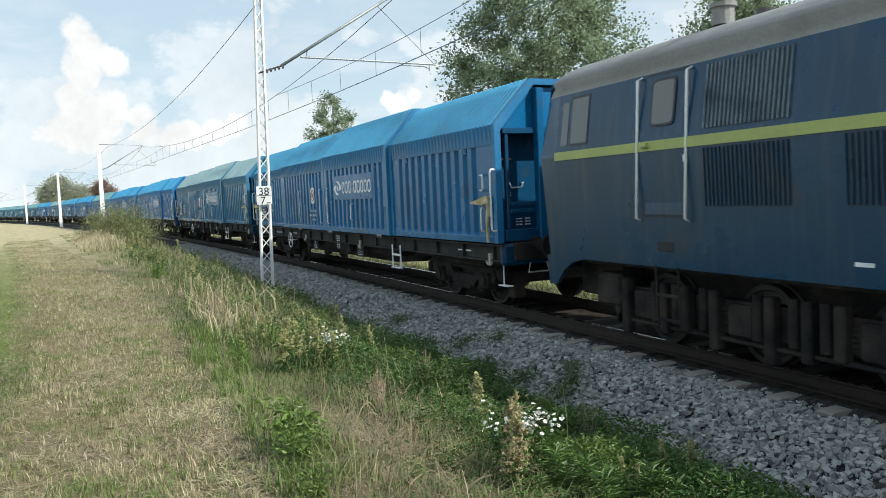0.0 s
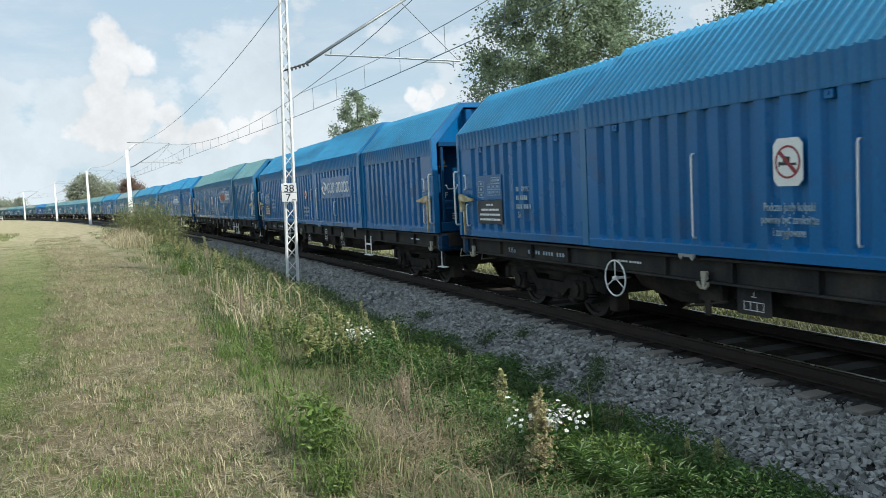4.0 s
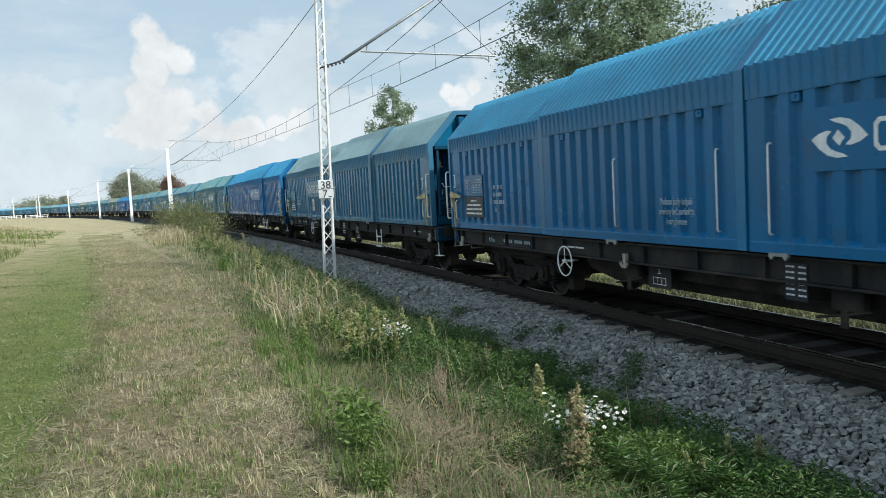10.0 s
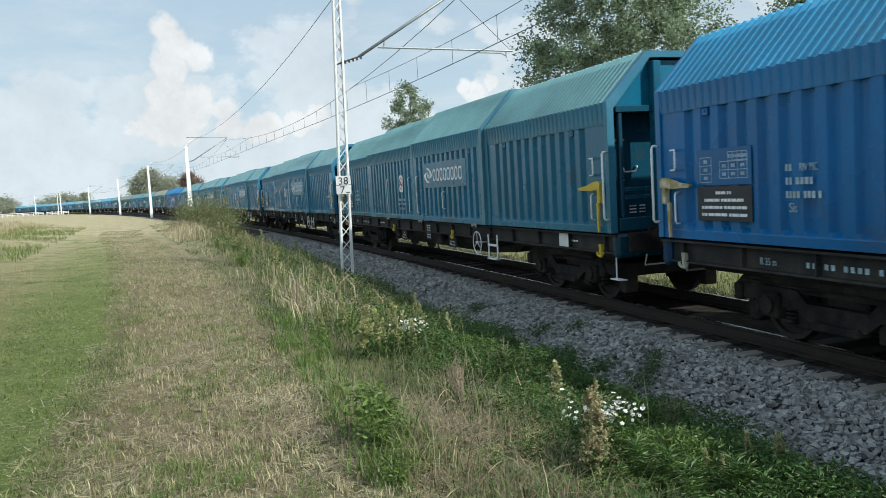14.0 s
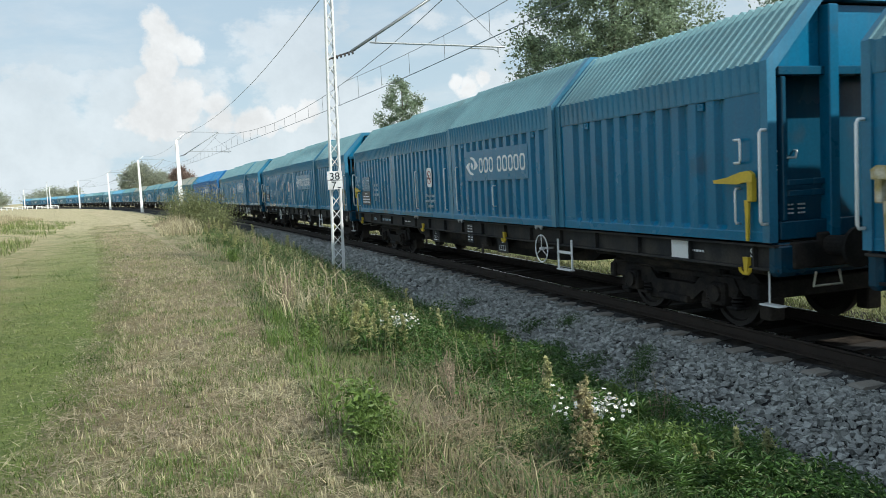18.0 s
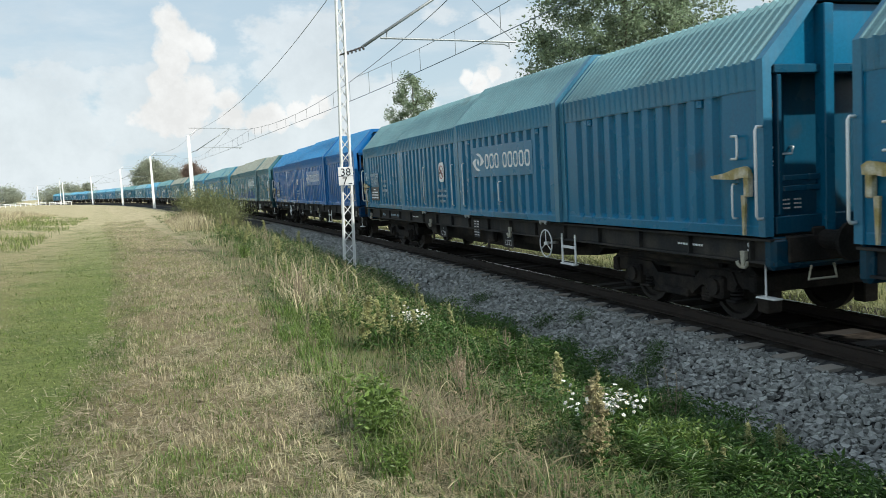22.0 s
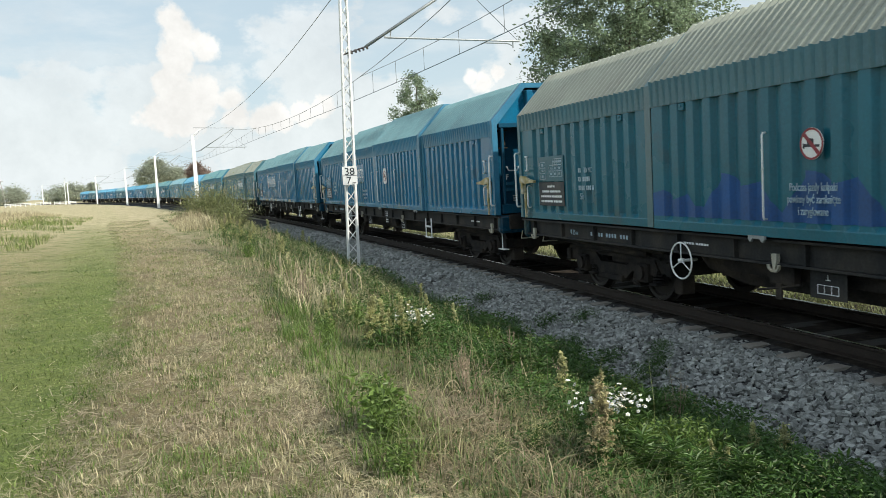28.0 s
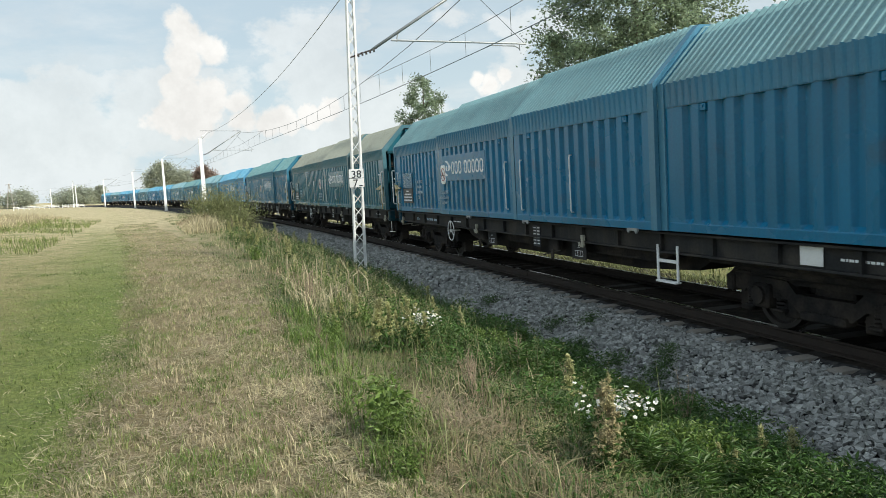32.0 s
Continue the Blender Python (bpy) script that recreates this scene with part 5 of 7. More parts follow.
            for (xa, _), (xb, _) in (line[1], line[-2]):
                add("lifting_lug", W["lug"], Matrix.Translation(((xa + xb) / 2, SIDE + PROUD[i] - 0.01, 2.715)), colour=side)
        for a, sec in ((5.6, 1), (9.5, 1), (12.9, 2)):
            add("door_stop", W["stop"], on_wall(a, 1.14, sec, 0.004), "pale scuffed stop under the wall")
        for y in (1.30, -1.30):
            add("guide_roller", W["roller"], Matrix.Translation((-HALF + 0.33, y, 2.72)), "dark guide roller in its bracket")
        for a in (0.5, 7.5, 12.75, 19.4):
            add("lashing_hook", W["hook_new" if "y" in flags else "hook"], Matrix.Translation((a - HALF, 1.53, 0.84)) @ Matrix.Diagonal((0.8, 1, 0.8, 1)), "bright yellow hook" if "y" in flags else "worn pale hook")
        if "y" in flags:
            add("white_plate", W["white_plate"], Matrix.Translation((1.85 - HALF, 1.505, 0.93)), "plain white plate")
        for sx in (-1, 1):
            add("stirrup", W["stirrup"], Matrix.Translation((sx * (HALF + 0.08), 0.95, 0.62)), "pale shunting stirrup")
        add("stencil", W["number"], Matrix.Translation((17.25 - HALF, 1.503, 0.90)), "row of white stencil blocks")
        add("stencil", W["line_mid"], Matrix.Translation((14.6 - HALF, 1.503, 0.93)))
        add("stencil", W["line_mid"], Matrix.Translation((1.9 - HALF, 1.503, 0.93)))
        tare = add("tare_panel", W["wide"], Matrix.Translation((9.5 - HALF, 1.505, 0.82)), "black panel with white table lines")
        for k in range(6):
            tagged(put("stencil", W["line_small"], tare, Matrix.Translation((0.14, 0.013, 0.15 - k * 0.06))), kind="stuff")
        for a in (7.9, 12.1):
            plate = add("load_plate", W["plate"], Matrix.Translation((a - HALF, 1.43, 0.66)), "dark plate with white ruled cells")
            tagged(put("stencil", W["cells"], plate), kind="stuff")
        add("foot_step", W["step_plate"], Matrix.Translation((0.25 - HALF, 1.42, 0.80)), "pale foot step")
        x = HALF + 0.012
        for y in (1.08, -1.08):
            add("end_handle", W["handle"], Matrix.Translation((-x + 0.42, y, 2.08)), "white end handle")
            for k in range(3):
                add("stencil", W["line_small"], Matrix.Translation((-x + 0.425, y, 1.50 - k * 0.05)) @ Matrix.Rotation(math.pi / 2, 4, "Z"))
        for a in (8.9, 12.8):
            add("brake_gear", W["gear"], Matrix.Translation((a - HALF, 1.46, 0.70)))
    if "g" in flags:
        rng = random.Random(4)
        for sec, a0, a1 in ((2, 10.1, 15.0), (1, 6.0, 10.0)):
            tagged(add("graffiti", graffiti_mesh(sec, a0, a1, rng), None, "deep blue sprayed patches"), kind="stuff")
    if "r" in flags:
        rng = random.Random(len(flags) * 7 + ord(kind[0]))
        for x, w, h in ((1.15, 0.22, 0.20), (0.70, 0.36, 0.25), (0.15, 0.36, 0.24)) if kind == "mixed" else ((1.15, 0.2, 0.13), (-1.35, 0.16, 0.26)):
            put("paint_blotch", blotch_mesh(w, h, rng), panel, Matrix.Translation((x, 0, 0)), "red-brown paint blotch")
    if "p" in flags:
        add("white_plate", board_mesh(0.34, 0.24, M["white"], "white_plate"), Matrix.Translation((2.3 - HALF, 1.51, 0.97)), "blank white plate")
    wheel_a = 5.75 if "f" in flags else 14.5
    add("handwheel", W["wheel"], Matrix.Translation((wheel_a - HALF, 1.62, 0.72)), "white brake handwheel")
    add("step", W["step"], Matrix.Translation((4.95 - HALF, 1.58, 0.82)), "white tubular step")
    return ob, sets


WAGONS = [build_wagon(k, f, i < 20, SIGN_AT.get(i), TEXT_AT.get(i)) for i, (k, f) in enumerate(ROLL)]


# ---- locomotive ----
LOCO_HALF = 9.5


def build_loco():
    ob = tagged(new("electric_locomotive"), "dark blue electric locomotive with lime stripe and grey roof", "locomotive")
    SY = 1.5
    prof = [(1.5, 0.98), (1.5, 2.46), (1.5, 3.34), (1.47, 3.44), (1.40, 3.54), (1.28, 3.64), (1.12, 3.73), (0.9, 3.81), (0.6, 3.87), (0.3, 3.905), (0.0, 3.92)]
    full = prof + [(-y, z) for y, z in prof[-2::-1]]

    def shell(name, sel, material, x0, x1, nose):
        rows = []
        for x in (-x1, -x1 + 0.25, -x0, x0, x1 - 0.25, x1):
            row = []
            for y, z in sel:
                k = 1.0
                xx = x
                if abs(x) > x0 + 0.01:
                    k = 0.985 if abs(x) < x1 else 0.86
                    if nose:
                        lean = (z - 2.45) * 0.32 if z > 2.45 else (2.45 - z) * 0.10
                        xx = x - math.copysign(max(0.0, lean), x) * (1 if abs(x) == x1 else 0.8)
                row.append((xx, y * k, z))
            rows.append(row)
        return put(name, Solid().sheet(rows).mesh(name, material, name == "roof"), ob)

    shell("body_side", [q for q in full if q[0] > 1.45 and q[1] < 3.4], M["loco"], 9.0, 9.72, True)
    shell("body_side", [q for q in full if q[0] < -1.45 and q[1] < 3.4], M["loco"], 9.0, 9.72, True)
    shell("roof", [q for q in full if q[1] > 3.3], M["loco_roof"], 9.0, 9.72, True)
    for sx in (1, -1):
        rows = []
        for z in (0.75, 0.98, 1.6, 2.45, 2.6, 3.3, 3.55):
            lean = (z - 2.45) * 0.32 if z > 2.45 else (2.45 - z) * 0.10
            rows.append([(sx * (9.72 - lean + (0.04 if abs(y) < 1 else 0)), y, z) for y in (-1.3, -0.9, 0.0, 0.9, 1.3)])
        put("cab_front", Solid().sheet(rows).mesh("cab_front", M["loco"]), ob)
        for y in (0.65, -0.65):
            sol = Solid()
            pts = [(y - 0.5, 2.72), (y + 0.5, 2.72), (y + 0.48, 3.34), (y - 0.48, 3.34)]
            sol.add([(sx * (9.77 - (z - 2.45) * 0.32), w, z) for w, z in pts], [(0, 1, 2, 3)])
            put("windscreen", sol.mesh("windscreen", M["glass"]), ob)
        put("headlight", Solid().disc((sx * 9.64, 1.05, 1.75), (1, 0, 0), 0.14, 0.16, 16).mesh("headlight", M["chrome"], True), ob)
        put("headlight", Solid().disc((sx * 9.64, -1.05, 1.75), (1, 0, 0), 0.14, 0.16, 16).mesh("headlight", M["chrome"], True), ob)
        for y in (0.875, -0.875):
            put("buffer", W["buffer"][0 if sx < 0 else 1], ob, Matrix.Translation((sx * -0.5, y, 1.06)))
        put("screw_coupling", W["coupler"][0 if sx < 0 else 1], ob, Matrix.Translation((sx * -0.5, 0, 0)))
        # skirt plates beside the wheels
    for sy in (1, -1):
        y0, y1 = sorted((sy * 1.44, sy * 1.498))
        for sx in (1, -1):
            arch = [(9.42, 1.0), (9.40, 0.56), (9.18, 0.56), (9.10, 0.66), (8.95, 0.80), (8.72, 0.92), (8.40, 0.985), (8.40, 1.0)]
            put("apron", Solid().prism([(sx * x, z) for x, z in arch], y0, y1).mesh("apron", M["loco"]), ob)
    belly = Solid().box(-9.2, 9.2, -1.35, 1.35, 0.93, 1.02)
    belly.box(-8.6, 8.6, -0.66, 0.66, 0.45, 0.92, 0.05)
    belly.box(-2.6, 2.6, -1.25, 1.25, 0.5, 0.92, 0.05)
    put("underframe", belly.mesh("underframe", M["frame"]), ob)
    for sx in (1, -1):
        end = sorted((sx * 8.05, sx * 9.2))
        put("end_frame", Solid().box(*end, -1.0, 1.0, 0.40, 0.95, 0.04).mesh("end_frame", M["frame"]), ob)
        for sy in (1, -1):
            side = sorted((sy * 0.9, sy * 1.3))
            put("sand_box", Solid().box(*sorted((sx * 7.75, sx * 8.35)), *side, 0.34, 0.80, 0.05).mesh("sand_box", M["frame"]), ob)
            put("sand_pipe", Solid().tube([(sx * 8.0, sy * 0.95, 0.36), (sx * 7.95, sy * 0.85, 0.12), (sx * 7.85, sy * 0.76, 0.02)], 0.025, 6).mesh("sand_pipe", M["frame"]), ob)
            put("guard_iron", Solid().box(*sorted((sx * 8.5, sx * 8.56)), *sorted((sy * 0.7, sy * 0.82)), 0.0, 0.6, 0.01).mesh("guard_iron", M["frame"]), ob)
            put("air_tank", Solid().disc((sx * 3.1, sy * 0.95, 0.62), (1, 0, 0), 0.2, 0.9, 16).mesh("air_tank", M["frame"]), ob)
    for sy in (1, -1):
        def slab(name, x0, x1, z0, z1, out, material, c=0.004, label=""):
            y0, y1 = sorted((sy * (SY - 0.01), sy * (SY + out)))
            return put(name, Solid().box(x0, x1, y0, y1, z0, z1, c).mesh(name, material), ob, None, label)
        def pane(name, x, w, z0, z1, out, material, cut):
            y0, y1 = sorted((sy * (SY - 0.01), sy * (SY + out)))
            h, m = (z1 - z0) / 2, (z0 + z1) / 2
            pts = []
            for cx, cz, a0 in ((w - cut, h - cut, 0), (-w + cut, h - cut, 90), (-w + cut, -h + cut, 180), (w - cut, -h + cut, 270)):
                pts += [(x + cx + cut * math.cos(radians(a0 + k * 30)), m + cz + cut * math.sin(radians(a0 + k * 30))) for k in range(4)]
            return put(name, Solid().prism(pts, y0, y1).mesh(name, material), ob)

        slab("stripe", -9.02, 9.02, 2.40, 2.52, 0.0155, M["lime"], 0.001, "lime-yellow waist stripe")
        for x in (6.57, -6.57):
            # black slab added behind the door as the dark gap round it
            slab("door_seal", x - 0.385, x + 0.385, 1.595, 3.325, 0.006, M["black"], 0.002, "black slab for the dark gap round the door")
            slab("door", x - 0.36, x + 0.36, 1.62, 3.30, 0.012, M["loco"], 0.006, "recessed blue cab door")
            pane("window_frame", x, 0.225, 2.685, 3.255, 0.015, M["black"], 0.07)
            pane("door_window", x, 0.195, 2.715, 3.225, 0.018, M["glass"], 0.05)
            for dx in (-0.46, 0.46):
                m = Solid().tube([(x + dx, sy * SY, 1.55), (x + dx, sy * (SY + 0.07), 1.58), (x + dx, sy * (SY + 0.07), 3.28), (x + dx, sy * SY, 3.31)], 0.018, 8)
                put("handrail", m.mesh("handrail", M["white"], True), ob, None, "white handrail")
            cx = x + math.copysign(1.84, x)
            pane("window_frame", cx, 0.235, 2.585, 3.285, 0.005, M["black"], 0.04)
            slab("door_handle", x + 0.22, x + 0.32, 2.44, 2.50, 0.06, M["lime"], 0.01)
            pane("cab_window", cx, 0.205, 2.62, 3.25, 0.008, M["glass"], 0.03)
            pane("quarter_window", cx + math.copysign(0.38, x), 0.085, 2.60, 3.22, 0.006, M["glass"], 0.03)
            slab("foothold", x - 0.15, x + 0.15, 1.18, 1.30, 0.006, M["black"], 0.003)
            for z in (0.32, 0.62):
                slab("ladder_rung", x - 0.2, x + 0.2, z, z + 0.04, 0.02, M["frame"], 0.004)
            for dx in (-0.22, 0.2):
                slab("ladder_side", x + dx, x + dx + 0.03, 0.25, 1.0, 0.01, M["frame"], 0.004)
        xs = [5.22, 3.35, 1.5, -0.35, -2.2, -4.05]
        for k, x in enumerate(xs):
            for z0, z1 in ((1.72, 2.38), (2.58, 3.30)):
                if z0 > 2 and k % 3 == 1:
                    continue
                lv = Solid().box(x - 0.62, x + 0.62, *sorted((sy * (SY - 0.03), sy * (SY + 0.003))), z0, z1)
                put("louvre", lv.mesh("louvre", M["louvre"]), ob)
                fins = Solid()
                for j in range(20):
                    xx = x - 0.60 + j * 0.0632
                    fins.box(xx - 0.008, xx + 0.008, *sorted((sy * SY, sy * (SY + 0.022))), z0 + 0.01, z1 - 0.01)
                put("louvre_grille", fins.mesh("louvre_grille", M["fin"] if z0 > 2 else M["loco"]), ob)
        slab("plate", 3.7, 3.9, 1.17, 1.21, 0.006, M["mark"], 0.002)
        slab("plate", 6.1, 6.16, 2.24, 2.32, 0.02, M["mark"], 0.002)
    for x in (-5.6, 5.6):
        b = Solid()
        for sy in (1, -1):
            y0, y1 = sorted((sy * 0.98, sy * 1.14))
            b.prism([(x - 2.3, 0.5), (x - 2.2, 0.75), (x + 2.2, 0.75), (x + 2.3, 0.5), (x + 1.9, 0.38), (x - 1.9, 0.38)], y0, y1)
            for dx in (-1.75, 0.0, 1.75):
                b.box(x + dx - 0.2, x + dx + 0.2, *sorted((sy * 0.95, sy * 1.24)), 0.35, 0.72, 0.03)
                for e in (-0.36, 0.36):
                    for k in range(5):
                        b.disc((x + dx + e, sy * 1.08, 0.42 + k * 0.055), (0, 0, 1), 0.1, 0.03, 10)
            b.tube([(x - 2.2, sy * 1.2, 0.3), (x + 2.2, sy * 1.2, 0.3)], 0.03, 6)
            # dampers, hangers and brake gear that hang before the frame
            for k, dx in enumerate((-2.05, -1.35, -0.95, -0.45, 0.4, 0.9, 1.3, 2.1)):
                low = (0.16, 0.30, 0.22, 0.12)[k % 4]
                b.box(x + dx - 0.07, x + dx + 0.07, *sorted((sy * 1.14, sy * 1.28)), low, 0.86, 0.02)
                b.disc((x + dx + 0.17, sy * 1.24, 0.62), (0, 0, 1), 0.06, 0.5, 10)
        bog = put("bogie", b.mesh("bogie", M["frame"]), ob, Matrix.Translation((0, 0, TOP)))
        for dx in (-1.75, 0.0, 1.75):
            put("wheelset", W["wheelset"], bog, Matrix.Translation((x + dx, 0, 0.46)) @ Matrix.Diagonal((1.0, 1.0, 1.0, 1.0)))
    roof = Solid()
    for x, w in ((3.2, 0.9), (-1.0, 1.2), (-5.5, 0.6)):
        put("roof_box", Solid().box(x - w, x + w, -0.5, 0.5, 3.86, 4.05, 0.04).mesh("roof_box", M["loco_roof"]), ob)
    for k in range(5):
        roof.disc((6.2, -0.2 + 0.1 * k, 4.0), (0, 0, 1), 0.12, 0.06, 12)
    put("roof_insulator", roof.mesh("roof_insulator", M["insulator"]), ob)
    put("roof_vent", Solid().disc((6.3, 0.75, 3.95), (0, 0, 1), 0.13, 0.22, 14).disc((6.3, 0.75, 4.07), (0, 0, 1), 0.16, 0.05, 14).mesh("roof_vent", M["loco_roof"]), ob)
    # the sides lean in above the waist and tuck in a little below it
    for made in ob.children:
        for v in made.data.vertices:
            y, z = v.co.y, v.co.z
            if abs(y) > 1.4 and made.name.split(".")[0] not in ("bogie", "buffer"):
                lean = 0.12 * (min(z, 3.55) - 2.46) / 0.9 if z > 2.46 else 0.05 * (2.46 - z) / 1.48
                v.co.y = y - math.copysign(lean, y)
    return ob


LOCO = build_loco()


# ---- overhead line ----
MAST_U = 3.6
MAST_S = [21.2, 83.0, 140.0, 204.0, 275.0, 347.0, 412.0]


def contact_z(s):
    return 5.52 + 0.43 * float(step(np.array(s), 15, 75))


LETTER = text_mesh("F", 0.17, M["mark"])
FACING = Matrix(((0, 0, -1, -HALF + 0.40), (-1, 0, 0, 1.2), (0, 1, 0, 1.86), (0, 0, 0, 1)))
for wagon, _ in WAGONS[:20]:
    put("brake_letter", LETTER, wagon, FACING, "white letter F")


def build_mast(s, lattice, height, foot, w=0.19, top=0.09):
    label = "white-painted lattice steel catenary mast" if lattice else "solid white-painted tapered catenary mast"
    ob = tagged(new("catenary_mast"), label + " beside the line", "mast", "masts of the overhead line")
    ob.matrix_basis = stand(s, MAST_U, foot)
    def half(z):
        return w + (top - w) * z / height

    def tilt(z):
        """The lattice mast leans a little towards the line."""
        return -0.024 * z if lattice else 0.0

    if lattice:
        # two channel legs across the line, laced together in the faces that look along it
        wide, deep = 0.042, 0.07
        for sg in (1, -1):
            leg = Solid()
            for off, dx, ty, tx in ((0, 0, 0.008, deep), (-wide * 0.5 * sg, deep, wide * 0.5, 0.006), (-wide * 0.5 * sg, -deep, wide * 0.5, 0.006)):
                vs = []
                for z in (-0.3, height):
                    c = sg * half(z) + off + tilt(z)
                    vs += [(dx - tx, c - ty, z), (dx + tx, c - ty, z), (dx + tx, c + ty, z), (dx - tx, c + ty, z)]
                leg.add(vs, [(0, 1, 2, 3), (4, 5, 6, 7)] + [(k, (k + 1) % 4, 4 + (k + 1) % 4, 4 + k) for k in range(4)])
            put("leg", leg.mesh("leg", M["steelmast"]), ob)
        pitch = 0.34
        for i in range(int(height / pitch)):
            z = 0.05 + i * pitch
            for sg in (1, -1):
                for x in (deep + 0.006, -deep - 0.006):
                    if (x > 0) == (sg > 0):
                        bar = Solid().tube([(x, -sg * half(z) + tilt(z), z), (x, sg * half(z + pitch) + tilt(z + pitch), z + pitch)], 0.014, 4)
                        put("lacing_bar", bar.mesh("lacing_bar", M["steelmast"]), ob)
    else:
        vs = [(x * half(z) * 0.8, y * half(z), z) for z in (-0.3, height) for x, y in ((-1, -1), (1, -1), (1, 1), (-1, 1))]
        post = Solid().add(vs, [(3, 2, 1, 0), (4, 5, 6, 7)] + [(k, (k + 1) % 4, 4 + (k + 1) % 4, 4 + k) for k in range(4)])
        put("post", post.mesh("post", M["white"]), ob)
        put("head_cap", Solid().box(-half(height) * 0.9, half(height) * 0.9, -half(height) * 1.1, half(height) * 1.1, height, height + 0.06, 0.01).mesh("head_cap", M["white"]), ob)
    put("footing", Solid().box(-0.3, 0.3, -0.35, 0.35, -0.4, 0.0, 0.03).mesh("footing", M["concrete"]), ob)
    horn = Solid().tube([(0, -0.05 + tilt(height), height - 0.1), (0, -0.25, height + 0.25), (0, -0.75, height + 0.6)], 0.04, 8)
    put("horn", horn.mesh("horn", M["steelmast"], True), ob)
    zc = contact_z(s) - foot
    c = MAST_U
    # cantilever: insulator, diagonal tube, registration tube, steady arm; local y counts from the mast towards the path
    def at(u, z):
        return (0, u - c, z - foot)
    z0 = contact_z(s)
    ins = Solid()
    for k in range(5):
        f = k / 4
        ins.disc(at(3.30 - 0.42 * f, z0 - 0.20 + 0.12 * f), (0, -0.96, 0.28), 0.05, 0.035, 12)
    ins.tube([at(3.55, z0 - 0.27), at(2.80, z0 - 0.02)], 0.02, 6)
    put("insulator", ins.mesh("insulator", M["insulator"]), ob, None, "dark ribbed insulator")
    put("cantilever_tube", Solid().tube([at(2.92, z0 - 0.06), at(-0.35, z0 + 1.98)], 0.04, 8).mesh("cantilever_tube", M["tube"], True), ob)
    put("tie_bar", Solid().tube([at(3.5, z0 + 2.1), at(-0.35, z0 + 1.98)], 0.025, 8).mesh("tie_bar", M["tube"], True), ob)
    reg = Solid().tube([at(2.4, z0 + 0.18), at(-1.45, z0 + 0.08)], 0.026, 8).tube([at(2.25, z0 + 0.14), at(2.2, z0 + 0.40)], 0.018, 6)
    put("registration_tube", reg.mesh("registration_tube", M["tube"]), ob)
    arm = Solid().tube([at(-1.25, z0 + 0.1), at(-1.25, z0 - 0.10)], 0.018, 6).tube([at(-1.25, z0 - 0.05), at(-1.1, z0 + 0.02), at(-0.4, z0 + 0.04), at(-0.3, z0)], 0.016, 6)
    put("steady_arm", arm.mesh("steady_arm", M["tube"]), ob)
    put("stay", Solid().tube([at(0.2, z0 + 1.6), at(-1.4, z0 + 0.1)], 0.008, 5).mesh("stay", M["wire"]), ob)
    return ob


for i, s in enumerate(MAST_S):
    mast = build_mast(s, i == 0, 7.5 if i == 0 else (7.7 if i == 1 else 8.3), -0.28 if i == 0 else -0.42, 0.155 if i == 0 else 0.21, 0.10 if i == 0 else 0.14)
    if i == 0:
        x, y, a = on_line(s, MAST_U)
        plate = Solid().box(-0.19, 0.19, -0.008, 0.008, -0.235, 0.235, 0.004).mesh("kilometre_plate", M["white"])
        yaw = math.atan2(x, y)
        face = mast.matrix_basis.inverted() @ Matrix.Translation((x + 0.07, y - 0.2, 2.16)) @ Matrix.Rotation(-yaw - 0.05, 4, "Z")
        p = put("kilometre_plate", plate, mast, face, "white enamel plate with black figures")
        up = Matrix.Rotation(math.pi / 2, 4, "X")
        put("figure", text_mesh("38", 0.27, M["black"]), p, Matrix.Translation((0, -0.010, 0.015)) @ up)
        put("figure", text_mesh("7", 0.27, M["black"]), p, Matrix.Translation((-0.03, -0.010, -0.215)) @ up)
        put("plate_rule", Solid().box(-0.19, 0.19, -0.0105, -0.0085, -0.006, 0.006).mesh("plate_rule", M["black"]), p)
        put("figure", Solid().box(0.06, 0.15, -0.011, -0.009, -0.205, -0.18).mesh("figure", M["black"]), p)


